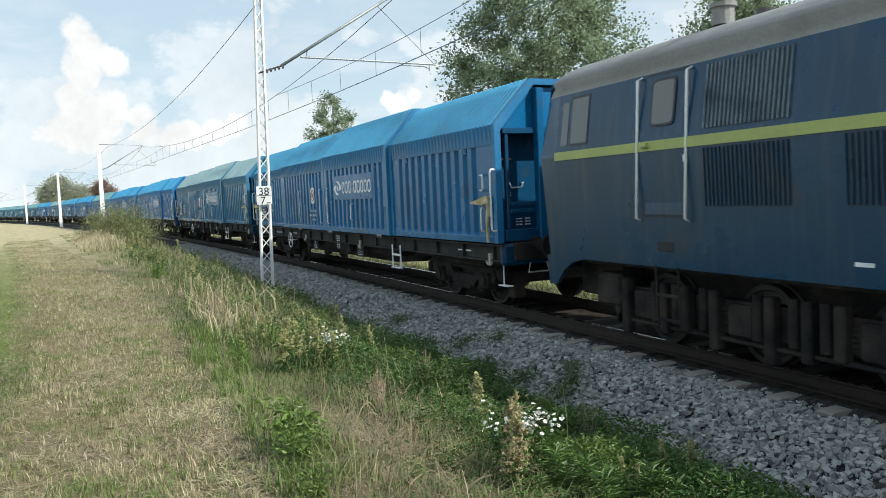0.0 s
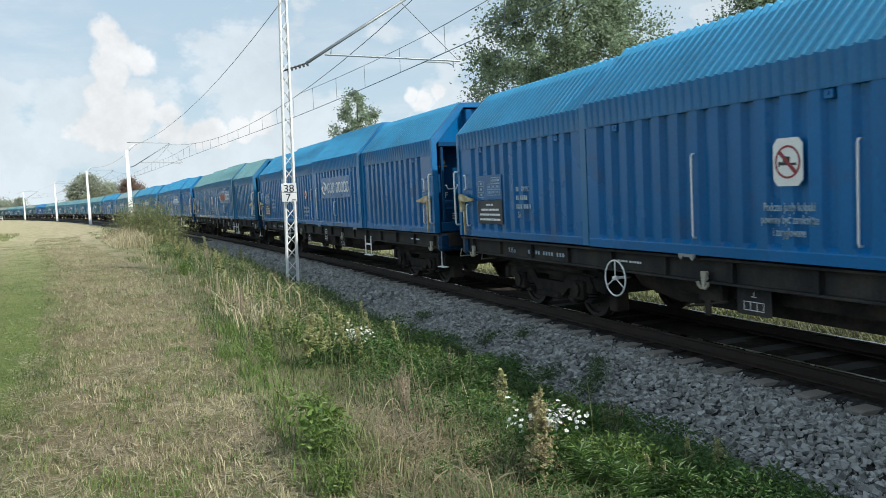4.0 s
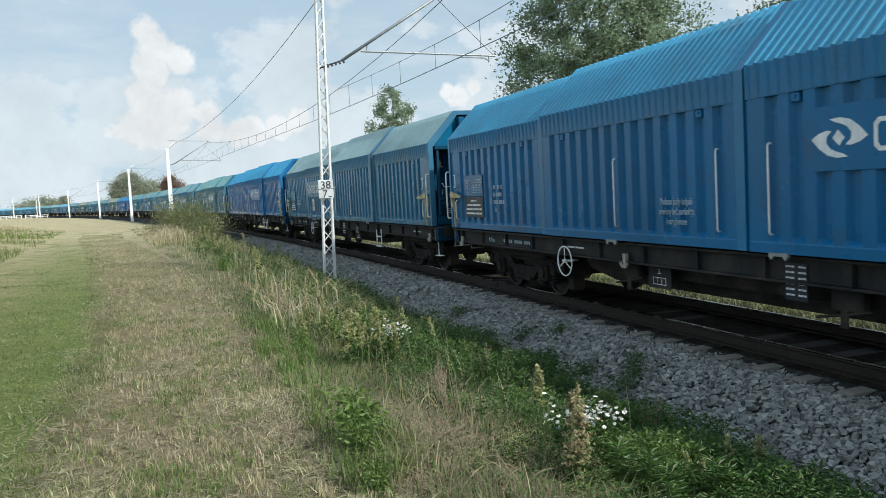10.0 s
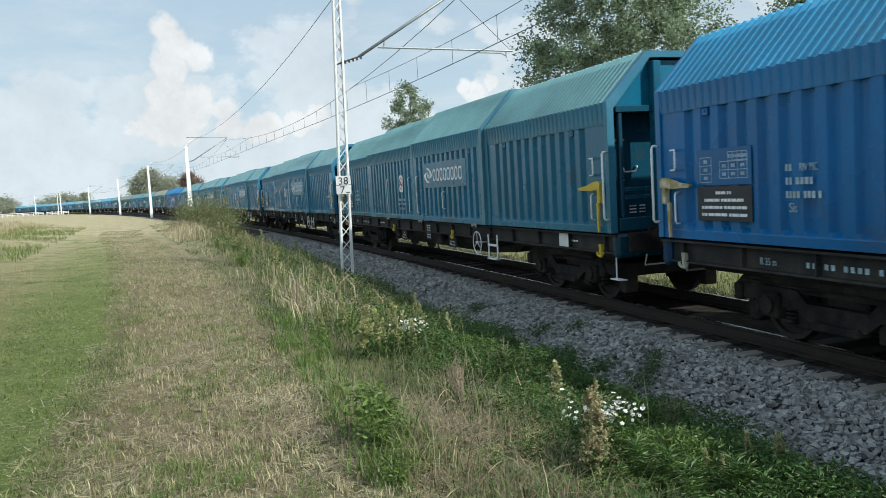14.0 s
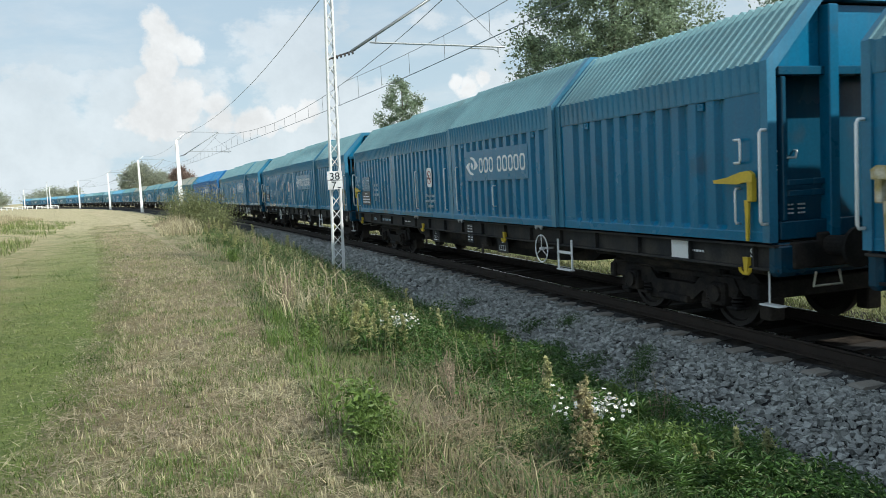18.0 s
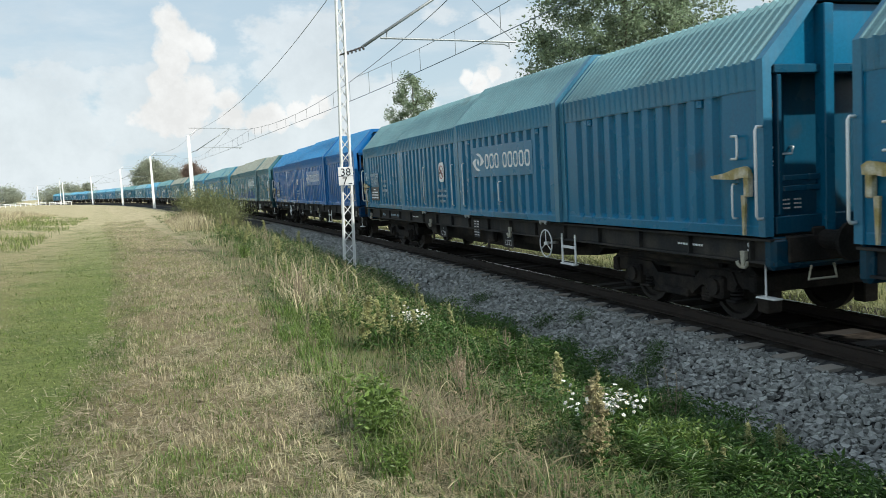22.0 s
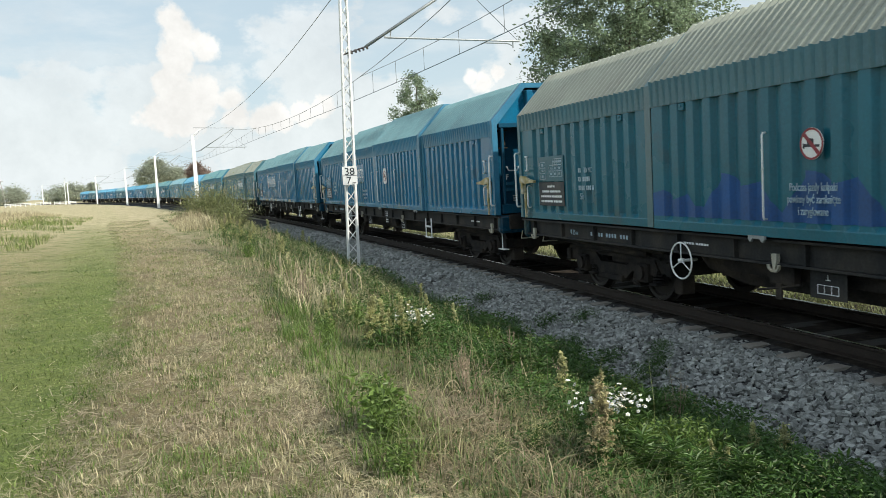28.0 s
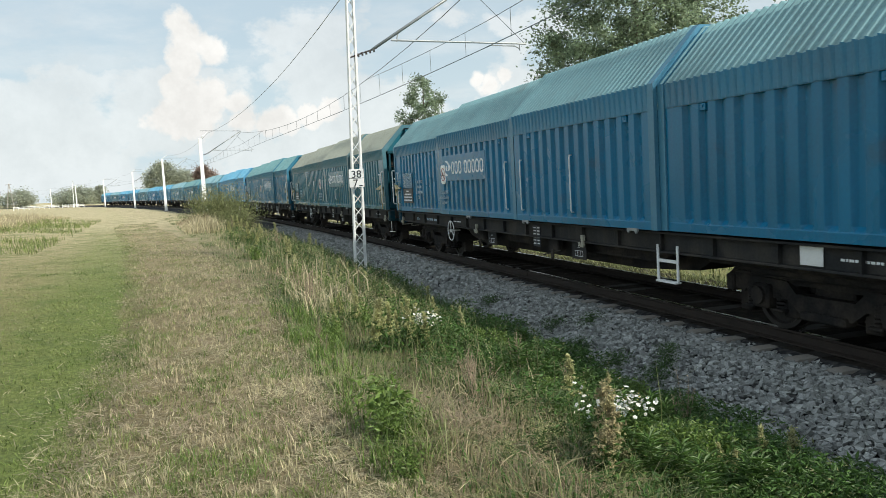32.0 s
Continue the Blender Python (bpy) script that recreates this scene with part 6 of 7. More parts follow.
def build_wires():
    posts = [-43.0] + MAST_S + [478.0]
    contact, messenger, feeder, drops, stitches = [], [], [], [], []
    head = {s: 7.8 if k < 3 else 8.4 for k, s in enumerate(posts)}          # where the feeder hangs

    def over(s, up, u=-0.3):
        x, y, _ = on_line(s, u)
        return (x, y, contact_z(s) + up)

    for a, b in zip(posts, posts[1:]):
        def sag(s):
            return 0.5 + 1.35 * (2 * (s - a) / (b - a) - 1) ** 2

        for k in range(16):
            f = k / 16
            s = a + (b - a) * f
            contact.append(over(s, 0))
            messenger.append(over(s, sag(s)))
            x2, y2, _ = on_line(s, MAST_U - 0.75)
            feeder.append((x2, y2, head[a] + (head[b] - head[a]) * f - 0.6 * (1 - (2 * f - 1) ** 2)))
        # the stitch wires hang under the messenger on both sides of a mast
        for c, sg in ((a, 1), (b, -1)):
            stitches.append([over(c + sg * d, 0.68 + (sag(c + sg * 14) - 0.68) * (d / 14) ** 1.5) for d in (0, 2, 4, 6, 8, 10, 12, 14)])
        n = max(2, round((b - a) / (3.45 if a < 140 else 8.0)))
        for k in range(n):
            s = a + (b - a) * (k + 0.5) / n
            d = min(s - a, b - s)
            drops.append((over(s, 0), over(s, sag(s) if d > 14 else 0.68 + (sag(a + 14) - 0.68) * (d / 14) ** 1.5)))
    for name, pts, r, label in (("contact_wire", contact, 0.013, "dark copper contact wire"), ("messenger_wire", messenger, 0.012, "dark stranded messenger wire"),
                                ("feeder_wire", feeder, 0.011, "dark feeder wire strung between mast heads")):
        ob = tagged(new(name, Solid().tube(pts, r, 5).mesh(name, M["wire"])), label, "wire")
        if name == "messenger_wire":
            for p, q in drops:
                put("dropper", Solid().tube([p, q], 0.009, 4).mesh("dropper", M["wire"]), ob)
            for pts in stitches:
                put("stitch_wire", Solid().tube(pts, 0.009, 4).mesh("stitch_wire", M["wire"]), ob)


build_wires()


# ---- plants ----
def blade_mesh(name, base, h, width, lean, bend, material, rng):
    """Tapered, bent blades: five corners each."""
    n = len(base)
    a = rng.uniform(0, 2 * np.pi, n)
    d = np.stack([np.cos(a), np.sin(a), np.zeros(n)], -1)
    side = np.stack([-np.sin(a), np.cos(a), np.zeros(n)], -1) * (width / 2)[:, None]
    up = np.array([0, 0, 1.0])
    mid = base + d * (lean * h * 0.5)[:, None] + up * (h * 0.55)[:, None]
    tip = base + d * (lean * h + bend * h)[:, None] + up * (h * np.clip(1 - 0.35 * bend, 0.1, 1))[:, None]
    v = np.stack([base - side, base + side, mid + side * 0.8, mid - side * 0.8, tip], 1)
    f = np.array([(0, 1, 2), (0, 2, 3), (3, 2, 4)])
    faces = (np.arange(n)[:, None, None] * 5 + f).reshape(-1, 3)
    return quick_mesh(name, v.reshape(-1, 3), faces, material)


def scatter(rng, n, s0, s1, u0, u1, near=1.0):
    """Ground points; near: how much thicker close to the eye (0 even, 1 even in the picture)."""
    t = rng.uniform(0, 1, n)
    s = s0 + (s1 - s0) * t if near == 0 else s0 * (s1 / s0) ** (t ** near)
    u = rng.uniform(u0, u1, n)
    x, y = line_xy(s, u)
    return np.stack([x, y, ground_z(x, y) - 0.01], -1), s, u


def patchy(p, scale, lo, hi, seed=0.0):
    """Keep points by a patch noise."""
    k = np.array([noise.noise(Vector((x * scale + seed, y * scale, seed))) for x, y in p[:, :2]])
    return np.clip((k - lo) / (hi - lo), 0, 1)


def stuff(name, me, label, category):
    return tagged(new(name, me), label, category, kind="stuff")


def leaf_cloud(name, centres, size, material, rng, aspect=0.55, droop=0.3):
    """Leaves as folded four-cornered blades at given points."""
    n = len(centres)
    d = rng.normal(size=(n, 3))
    d[:, 2] = d[:, 2] * 0.6 - droop
    d /= np.linalg.norm(d, axis=1)[:, None]
    e = np.cross(d, rng.normal(size=(n, 3)))
    e /= np.linalg.norm(e, axis=1)[:, None]
    nn = np.cross(d, e)
    L = (size * rng.uniform(0.6, 1.4, n))[:, None]
    v = np.stack([centres - d * L * 0.5, centres + e * L * aspect * 0.5 + nn * L * 0.08, centres + d * L * 0.5, centres - e * L * aspect * 0.5 + nn * L * 0.08], 1)
    f = (np.arange(n)[:, None, None] * 4 + np.array([(0, 1, 2), (0, 2, 3)])).reshape(-1, 3)
    return quick_mesh(name, v.reshape(-1, 3), f, material)


def drift(s):
    """How far the bands of the path have drifted away from the line."""
    return 2.3 * np.clip((s - 12.0) / 38.0, 0, 1)


def along(rng, n, s0, s1, u0, u1, near=1.0):
    """As scatter(), following the drift of the path."""
    p, s, u = scatter(rng, n, s0, s1, u0, u1, near)
    x, y = line_xy(s, u + drift(s))
    return np.stack([x, y, ground_z(x, y) - 0.01], -1), s, u


def build_grasses():
    rng = np.random.default_rng(5)
    # rank verge between path and ballast
    p, s, u = scatter(rng, 80000, 2.2, 75, 3.0, 6.85, 1.0)
    p[:, :2] = np.stack(line_xy(s, u + 0.5 * drift(s) * step(u, 4, 6.5)), -1)
    tall = 0.4 + 0.6 * patchy(p, 0.9, -0.3, 0.35, 3.0)
    dead = step(u, 5.3, 5.7) * (1 - step(u, 6.3, 6.5)) * (1 - step(s, 6.0, 7.0))
    keep = rng.uniform(0, 1, len(p)) < np.clip((6.95 - u) / 0.3, 0, 1) * np.clip((u - 2.7) / 0.6, 0.1, 1) * (1 - step(u, 5.4, 6.0) * (1 - patchy(p, 1.6, -0.25, 0.2, 21.0)) * 0.85) * (1 - 0.5 * dead)
    p, tall, u, s = p[keep], tall[keep], u[keep], s[keep]
    h = rng.uniform(0.10, 0.40, len(p)) * tall * (1 + 0.9 * step(s, 11, 26)) * (1 - 0.35 * step(u, 6.2, 6.7)) * (1 - 0.72 * step(u, 5.3, 6.5) * step(s, 11, 20)) * (1 - 0.4 * step(u, 5.0, 5.8) * (1 - step(s, 8, 11)))
    edge = (u > 4.9 - 1.0 * step(s, 9, 14)) & (rng.uniform(0, 1, len(p)) < 0.6)
    for name, sel, m, label in (("verge_grass", ~edge, "weed", "rank dark green grass between path and ballast"), ("edge_grass", edge, "blue_grass", "dull blue-green grass along the edge of the path")):
        k = int(sel.sum())
        stuff(name, blade_mesh(name, p[sel], h[sel], rng.uniform(0.005, 0.012, k) * (1 + 0.8 * step(s[sel], 12, 30)), rng.uniform(0, 0.8, k), rng.uniform(0, 1.1, k), M[m], rng), label, "grass")
    # green tufts along the edge of the path
    p, s, u = scatter(rng, 110, 4.8, 12.0, 6.2, 6.8, 0)
    p = np.repeat(p, 16, 0)
    p[:, :2] += rng.normal(size=(len(p), 2)) * 0.035
    h = rng.uniform(0.08, 0.28, len(p))
    stuff("edge_tufts", blade_mesh("edge_tufts", p, h, rng.uniform(0.004, 0.009, len(p)), rng.uniform(0, 0.7, len(p)), rng.uniform(0, 0.8, len(p)), M["lush"], rng),
          "fresh green grass tufts along the path", "grass")
    # dry stalks, thin over most of the verge
    p, s, u = scatter(rng, 22000, 4.2, 75, 4.0, 7.0, 1.0)
    k = patchy(p, 0.55, 0.0, 0.4, 9.0)
    keep = rng.uniform(0, 1, len(p)) < (0.08 + 0.5 * k) * (0.10 + 0.75 * step(s, 9, 16))
    p, s, u = p[keep], s[keep], u[keep]
    h = rng.uniform(0.15, 0.5, len(p)) * (1 + 0.7 * step(s, 12, 26)) * (1 - 0.6 * step(u, 5.4, 6.4))
    stuff("dry_verge_grass", blade_mesh("dry_verge_grass", p, h, rng.uniform(0.003, 0.007, len(p)) * (1 + 1.0 * step(s, 12, 30)), rng.uniform(0, 0.6, len(p)), rng.uniform(0, 0.7, len(p)), M["straw"], rng),
          "dry straw-coloured grass stalks in the verge", "grass")
    # thin stalks that overtop the rest
    p, s, u = scatter(rng, 150, 5.0, 16.0, 4.2, 6.2, 0.7)
    h = rng.uniform(0.5, 0.95, len(p))
    stuff("tall_stalks", blade_mesh("tall_stalks", p, h, rng.uniform(0.004, 0.007, len(p)), rng.uniform(0, 0.5, len(p)), rng.uniform(0, 0.5, len(p)), M["blue_grass"], rng),
          "thin tall grass stalks overtopping the verge", "grass")
    # straw stand at the foot of the bush
    p, s, u = scatter(rng, 2200, 38, 56, 5.9, 7.7, 0)
    h = rng.uniform(0.35, 0.95, len(p)) * np.clip((8.0 - u) / 1.5, 0.25, 1)
    stuff("bush_straw", blade_mesh("bush_straw", p, h, rng.uniform(0.012, 0.026, len(p)), rng.uniform(0, 0.5, len(p)), rng.uniform(0, 0.7, len(p)), M["straw"], rng),
          "tall pale straw beside the bush", "grass")
    # long blades among the leafy weeds at the edge of the path
    p, s, u = scatter(rng, 44, 4.6, 7.2, 6.1, 6.65, 0)
    p = np.repeat(p, 8, 0)
    p[:, :2] += rng.normal(size=(len(p), 2)) * 0.05
    h = rng.uniform(0.16, 0.46, len(p))
    stuff("long_blades", blade_mesh("long_blades", p, h, rng.uniform(0.005, 0.010, len(p)), rng.uniform(0, 0.6, len(p)), rng.uniform(0.1, 1.0, len(p)), M["blue_grass"], rng),
          "long dull green grass blades beside the path", "grass")
    # a stand of tall pale grass where verge and path meet
    p, s, u = scatter(rng, 340, 11.0, 14.8, 5.4, 6.4, 0)
    h = rng.uniform(0.25, 0.68, len(p))
    stuff("pale_grass_stand", blade_mesh("pale_grass_stand", p, h, rng.uniform(0.006, 0.012, len(p)), rng.uniform(0, 0.7, len(p)), rng.uniform(0.3, 1.1, len(p)), M["straw"], rng),
          "stand of tall pale dry grass beside the path", "grass")
    p, s, u = scatter(rng, 46, 12.0, 19.0, 4.8, 6.2, 0)
    h = rng.uniform(0.7, 1.05, len(p))
    stuff("seed_plumes", blade_mesh("seed_plumes", p, h, rng.uniform(0.012, 0.022, len(p)), rng.uniform(0, 0.25, len(p)), rng.uniform(0.3, 0.8, len(p)), M["straw"], rng),
          "pale bowed seed plumes above the tall grass", "grass")
    # mown path: thatch, pale stubble in tufts, cut straw, green patches
    p, s, u = along(rng, 105000, 2.4, 60, 6.45, 8.85, 0.9)
    h = rng.uniform(0.008, 0.03, len(p))
    stuff("thatch", blade_mesh("thatch", p + np.array([0, 0, 0.008]), h, rng.uniform(0.003, 0.008, len(p)), rng.uniform(1.5, 7, len(p)), rng.uniform(0, 0.6, len(p)), M["thatch"], rng),
          "brown mown thatch lying on the path", "straw")
    p, s, u = along(rng, 3300, 2.4, 45, 6.6, 8.6, 0.9)
    p = p[rng.uniform(0, 1, len(p)) < 0.35 + 0.65 * patchy(p, 1.3, -0.25, 0.2, 51.0)]
    p = np.repeat(p, 9, 0)
    p[:, :2] += rng.normal(size=(len(p), 2)) * 0.016
    h = rng.uniform(0.03, 0.105, len(p))
    stuff("stubble", blade_mesh("stubble", p, h, rng.uniform(0.004, 0.009, len(p)), rng.uniform(0.0, 0.5, len(p)), rng.uniform(0, 0.3, len(p)), M["straw"], rng),
          "upright pale stubble in tufts on the path", "stubble")
    p, s, u = along(rng, 66000, 2.4, 60, 6.5, 8.9, 0.9)
    keep = rng.uniform(0, 1, len(p)) < 0.06 + 0.94 * np.maximum(patchy(p, 1.5, -0.02, 0.18, 5.0), 0.7 * patchy(p, 4.0, 0.02, 0.25, 2.0))
    p = p[keep]
    h = rng.uniform(0.025, 0.095, len(p))
    stuff("path_grass", blade_mesh("path_grass", p, h, rng.uniform(0.003, 0.007, len(p)), rng.uniform(0, 0.8, len(p)), rng.uniform(0, 0.8, len(p)), M["grass"], rng),
          "thin green tufts in the mown path", "grass")
    p, s, u = along(rng, 36000, 2.4, 40, 6.3, 9.0, 0.9)
    keep = rng.uniform(0, 1, len(p)) < 0.25 + 0.75 * np.maximum(step(-u, -7.6, -6.6), patchy(p, 1.2, 0.0, 0.3, 30.0))
    p = p[keep]
    h = rng.uniform(0.010, 0.022, len(p))
    stuff("straw_litter", blade_mesh("straw_litter", p + np.array([0, 0, 0.014]), h, rng.uniform(0.004, 0.008, len(p)), rng.uniform(3, 11, len(p)), rng.uniform(0, 0.5, len(p)), M["straw"], rng),
          "cut straw lying on the path", "straw")
    # mown hay left in loose swathes, and single long straws on the green
    p, s, u = along(rng, 330, 3.0, 30, 6.5, 8.7, 0.9)
    p = p[rng.uniform(0, 1, len(p)) < 0.4 + 0.6 * step(-u, -7.5, -6.6)]
    p = np.repeat(p, 26, 0)
    p[:, :2] += rng.normal(size=(len(p), 2)) * np.array([0.10, 0.13])
    p[:, 2] += 0.012 + np.abs(rng.normal(size=len(p))) * 0.018
    h = rng.uniform(0.012, 0.030, len(p))
    stuff("hay_swathes", blade_mesh("hay_swathes", p, h, rng.uniform(0.004, 0.009, len(p)), rng.uniform(3, 9, len(p)), rng.uniform(0, 1.5, len(p)), M["straw"], rng),
          "loose mown hay lying in small heaps on the path", "straw")
    p, s, u = along(rng, 900, 3.0, 26, 8.5, 12.5, 0.9)
    h = rng.uniform(0.016, 0.032, len(p))
    stuff("long_straws", blade_mesh("long_straws", p + np.array([0, 0, 0.035]), h, rng.uniform(0.004, 0.008, len(p)), rng.uniform(4, 10, len(p)), rng.uniform(0, 0.6, len(p)), M["straw"], rng),
          "long cut straws lying on the mown grass", "straw")
    # fresh green tufts that come up through the path
    p, s, u = along(rng, 170, 3.2, 14, 6.5, 8.6, 0.8)
    p = p[patchy(p, 1.1, -0.15, 0.25, 66.0) > rng.uniform(0, 1, len(p))]
    p = np.repeat(p, 34, 0)
    p[:, :2] += rng.normal(size=(len(p), 2)) * 0.06
    h = rng.uniform(0.03, 0.11, len(p))
    stuff("path_tufts", blade_mesh("path_tufts", p, h, rng.uniform(0.004, 0.008, len(p)), rng.uniform(0, 0.9, len(p)), rng.uniform(0, 0.8, len(p)), M["lush"], rng),
          "fresh green grass tufts coming up through the mown path", "grass")
    # green sward on the field side
    p, s, u = along(rng, 150000, 2.6, 80, 8.35, 17.0, 1.0)
    bare = np.maximum(patchy(p, 0.42, -0.08, 0.22, 1.0) * step(u, 9.4, 10.4), 0.75 * patchy(p, 1.7, 0.0, 0.35, 7.0))
    keep = rng.uniform(0, 1, len(p)) > np.maximum(bare * 0.9, (0.84 + 0.16 * patchy(p, 1.0, -0.2, 0.2, 17.0)) * np.maximum(0.35 * step(u, 9.6, 10.4) * step(s, 9, 16), np.maximum(step(u, 9.6, 10.4), step(s, 40, 52)) * step(s, 20, 32)))
    keep &= rng.uniform(0, 1, len(p)) < step(u + 1.3 * (patchy(p, 0.9, -0.5, 0.5, 14.0) - 0.5), 8.35, 8.95)
    q = p[~keep & (u > 8.8)][::2]
    p = p[keep]
    h = rng.uniform(0.02, 0.085, len(p)) * (0.6 + 0.6 * patchy(p, 2.2, -0.3, 0.4, 8.0))
    stuff("meadow_grass", blade_mesh("meadow_grass", p, h, rng.uniform(0.004, 0.010, len(p)), rng.uniform(0.2, 1.3, len(p)), rng.uniform(0, 1.0, len(p)), M["grass"], rng),
          "short mown green grass on the field side", "grass")
    h = rng.uniform(0.01, 0.05, len(q))
    stuff("meadow_straw", blade_mesh("meadow_straw", q, h, rng.uniform(0.003, 0.008, len(q)), rng.uniform(0.4, 4, len(q)), rng.uniform(0, 0.9, len(q)), M["straw"], rng),
          "dry mown grass lying on the field", "grass")
    # tall dry stand at the field edge
    p, s, u = scatter(rng, 22000, 36, 95, 16.0, 34, 0)
    h = rng.uniform(0.4, 1.0, len(p)) * step(u, 15.0, 20.0)
    stuff("tall_dry_grass", blade_mesh("tall_dry_grass", p, h, rng.uniform(0.02, 0.045, len(p)), rng.uniform(0, 0.4, len(p)), rng.uniform(0, 0.5, len(p)), M["straw"], rng),
          "tall dry beige grass at the field edge", "grass")
    p, s, u = scatter(rng, 30000, 26, 75, 12.8, 24, 0)
    keep = rng.uniform(0, 1, len(p)) < patchy(p, 0.22, -0.1, 0.25, 44.0)
    p = p[keep]
    h = rng.uniform(0.10, 0.38, len(p))
    stuff("tall_green_grass", blade_mesh("tall_green_grass", p, h, rng.uniform(0.010, 0.02, len(p)), rng.uniform(0, 0.5, len(p)), rng.uniform(0, 0.6, len(p)), M["grass"], rng),
          "tall green grass before the dry stand", "grass")
    # matted dead growth in the verge
    p, s, u = scatter(rng, 5200, 4.0, 6.8, 5.35, 6.5, 0)
    keep = rng.uniform(0, 1, len(p)) < 0.35 + 0.65 * patchy(p, 1.2, -0.2, 0.25, 12.0)
    p = p[keep]
    h = rng.uniform(0.02, 0.13, len(p))
    stuff("matted_straw", blade_mesh("matted_straw", p + np.array([0, 0, 0.03]), h, rng.uniform(0.003, 0.007, len(p)), rng.uniform(0.6, 3.2, len(p)), rng.uniform(0, 1.4, len(p)), M["thatch"], rng),
          "matted dead grass in the verge", "straw")
    p, s, u = scatter(rng, 420, 5.6, 8.2, 4.9, 5.75, 0)
    h = rng.uniform(0.12, 0.4, len(p))
    stuff("dead_stalks", blade_mesh("dead_stalks", p, h, rng.uniform(0.002, 0.005, len(p)), rng.uniform(0, 0.6, len(p)), rng.uniform(0, 0.9, len(p)), M["drybrown"], rng),
          "fine grey-brown dead stalks standing in the verge", "grass")
    # low leafy cover next to the ballast
    n = 170000
    p, s, u = scatter(rng, n, 3.0, 45, 2.85, 5.7, 1.0)
    hill = 0.08 + 0.34 * patchy(p, 1.1, -0.35, 0.35, 4.0)
    dead = step(u, 4.9, 5.3) * (1 - step(s, 7.0, 9.0))
    toe = 3.0 + 0.35 * patchy(p, 0.9, -0.3, 0.3, 6.0)
    keep = rng.uniform(0, 1, n) < np.clip((u - toe) / 0.35, 0, 1) * np.clip((5.9 - u) / 1.2, 0, 1) * (1 - 0.7 * dead)
    p, hill, s, u = p[keep], hill[keep], s[keep], u[keep]
    p[:, 2] += hill * rng.uniform(0.05, 1.0, len(p))
    pale = rng.uniform(0, 1, len(p)) < 0.08 + 0.5 * step(s, 9, 15) * step(u, 3.2, 3.8)
    stuff("pale_cover", leaf_cloud("pale_cover", p[pale], 0.028 + 0.0016 * s[pale], M["blue_grass"], rng, 0.35, 0.0), "low dull green leaves in the verge", "groundcover")
    p, s = p[~pale], s[~pale]
    stuff("leafy_cover", leaf_cloud("leafy_cover", p, 0.034 + 0.0018 * s, M["weed"], rng, 0.36, 0.0), "low dense green leaves beside the ballast", "groundcover")
    # the same cover goes on behind the camera
    for name, u0, u1, count, tall, m in (("rear_verge", 3.1, 6.6, 14000, 0.35, "weed"), ("rear_litter", 6.5, 8.7, 9000, 0.05, "thatch"), ("rear_meadow", 8.5, 14.0, 14000, 0.08, "grass")):
        p, s, u = scatter(rng, count, -14, 3.0 if u0 < 6 else 2.6, u0, u1, 0)
        k = len(p)
        stuff(name, blade_mesh(name, p, rng.uniform(0.3, 1.0, k) * tall, rng.uniform(0.006, 0.014, k), rng.uniform(0, 1.2, k), rng.uniform(0, 0.8, k), M[m], rng),
              {"weed": "rank green grass of the verge behind the viewpoint", "thatch": "mown thatch of the path behind the viewpoint", "grass": "short meadow grass behind the viewpoint"}[m], "grass")
    # beyond the line
    p, s, u = scatter(rng, 26000, 3, 70, -2.9, -1.35, 0.9)
    p[:, 2] = np.interp(-u, [1.35, 1.95, 2.4, 2.9], [-0.29, -0.30, -0.46, -0.64])
    h = rng.uniform(0.03, 0.13, len(p))
    stuff("shoulder_weeds", blade_mesh("shoulder_weeds", p, h, rng.uniform(0.008, 0.02, len(p)), rng.uniform(0, 1.2, len(p)), rng.uniform(0, 0.8, len(p)), M["blue_grass"], rng),
          "low olive weeds on the far ballast shoulder", "grass")
    p, s, u = scatter(rng, 34000, 4, 160, -12.0, -2.2, 0.8)
    p[:, 2] = np.where(u > -2.9, -0.58 + (u + 2.9) * 0.25, p[:, 2])
    h = rng.uniform(0.06, 0.3, len(p))
    stuff("far_side_grass", blade_mesh("far_side_grass", p, h, rng.uniform(0.01, 0.03, len(p)), rng.uniform(0, 0.8, len(p)), rng.uniform(0, 0.6, len(p)), M["blue_grass"], rng),
          "olive grass beyond the line", "grass")


build_grasses()


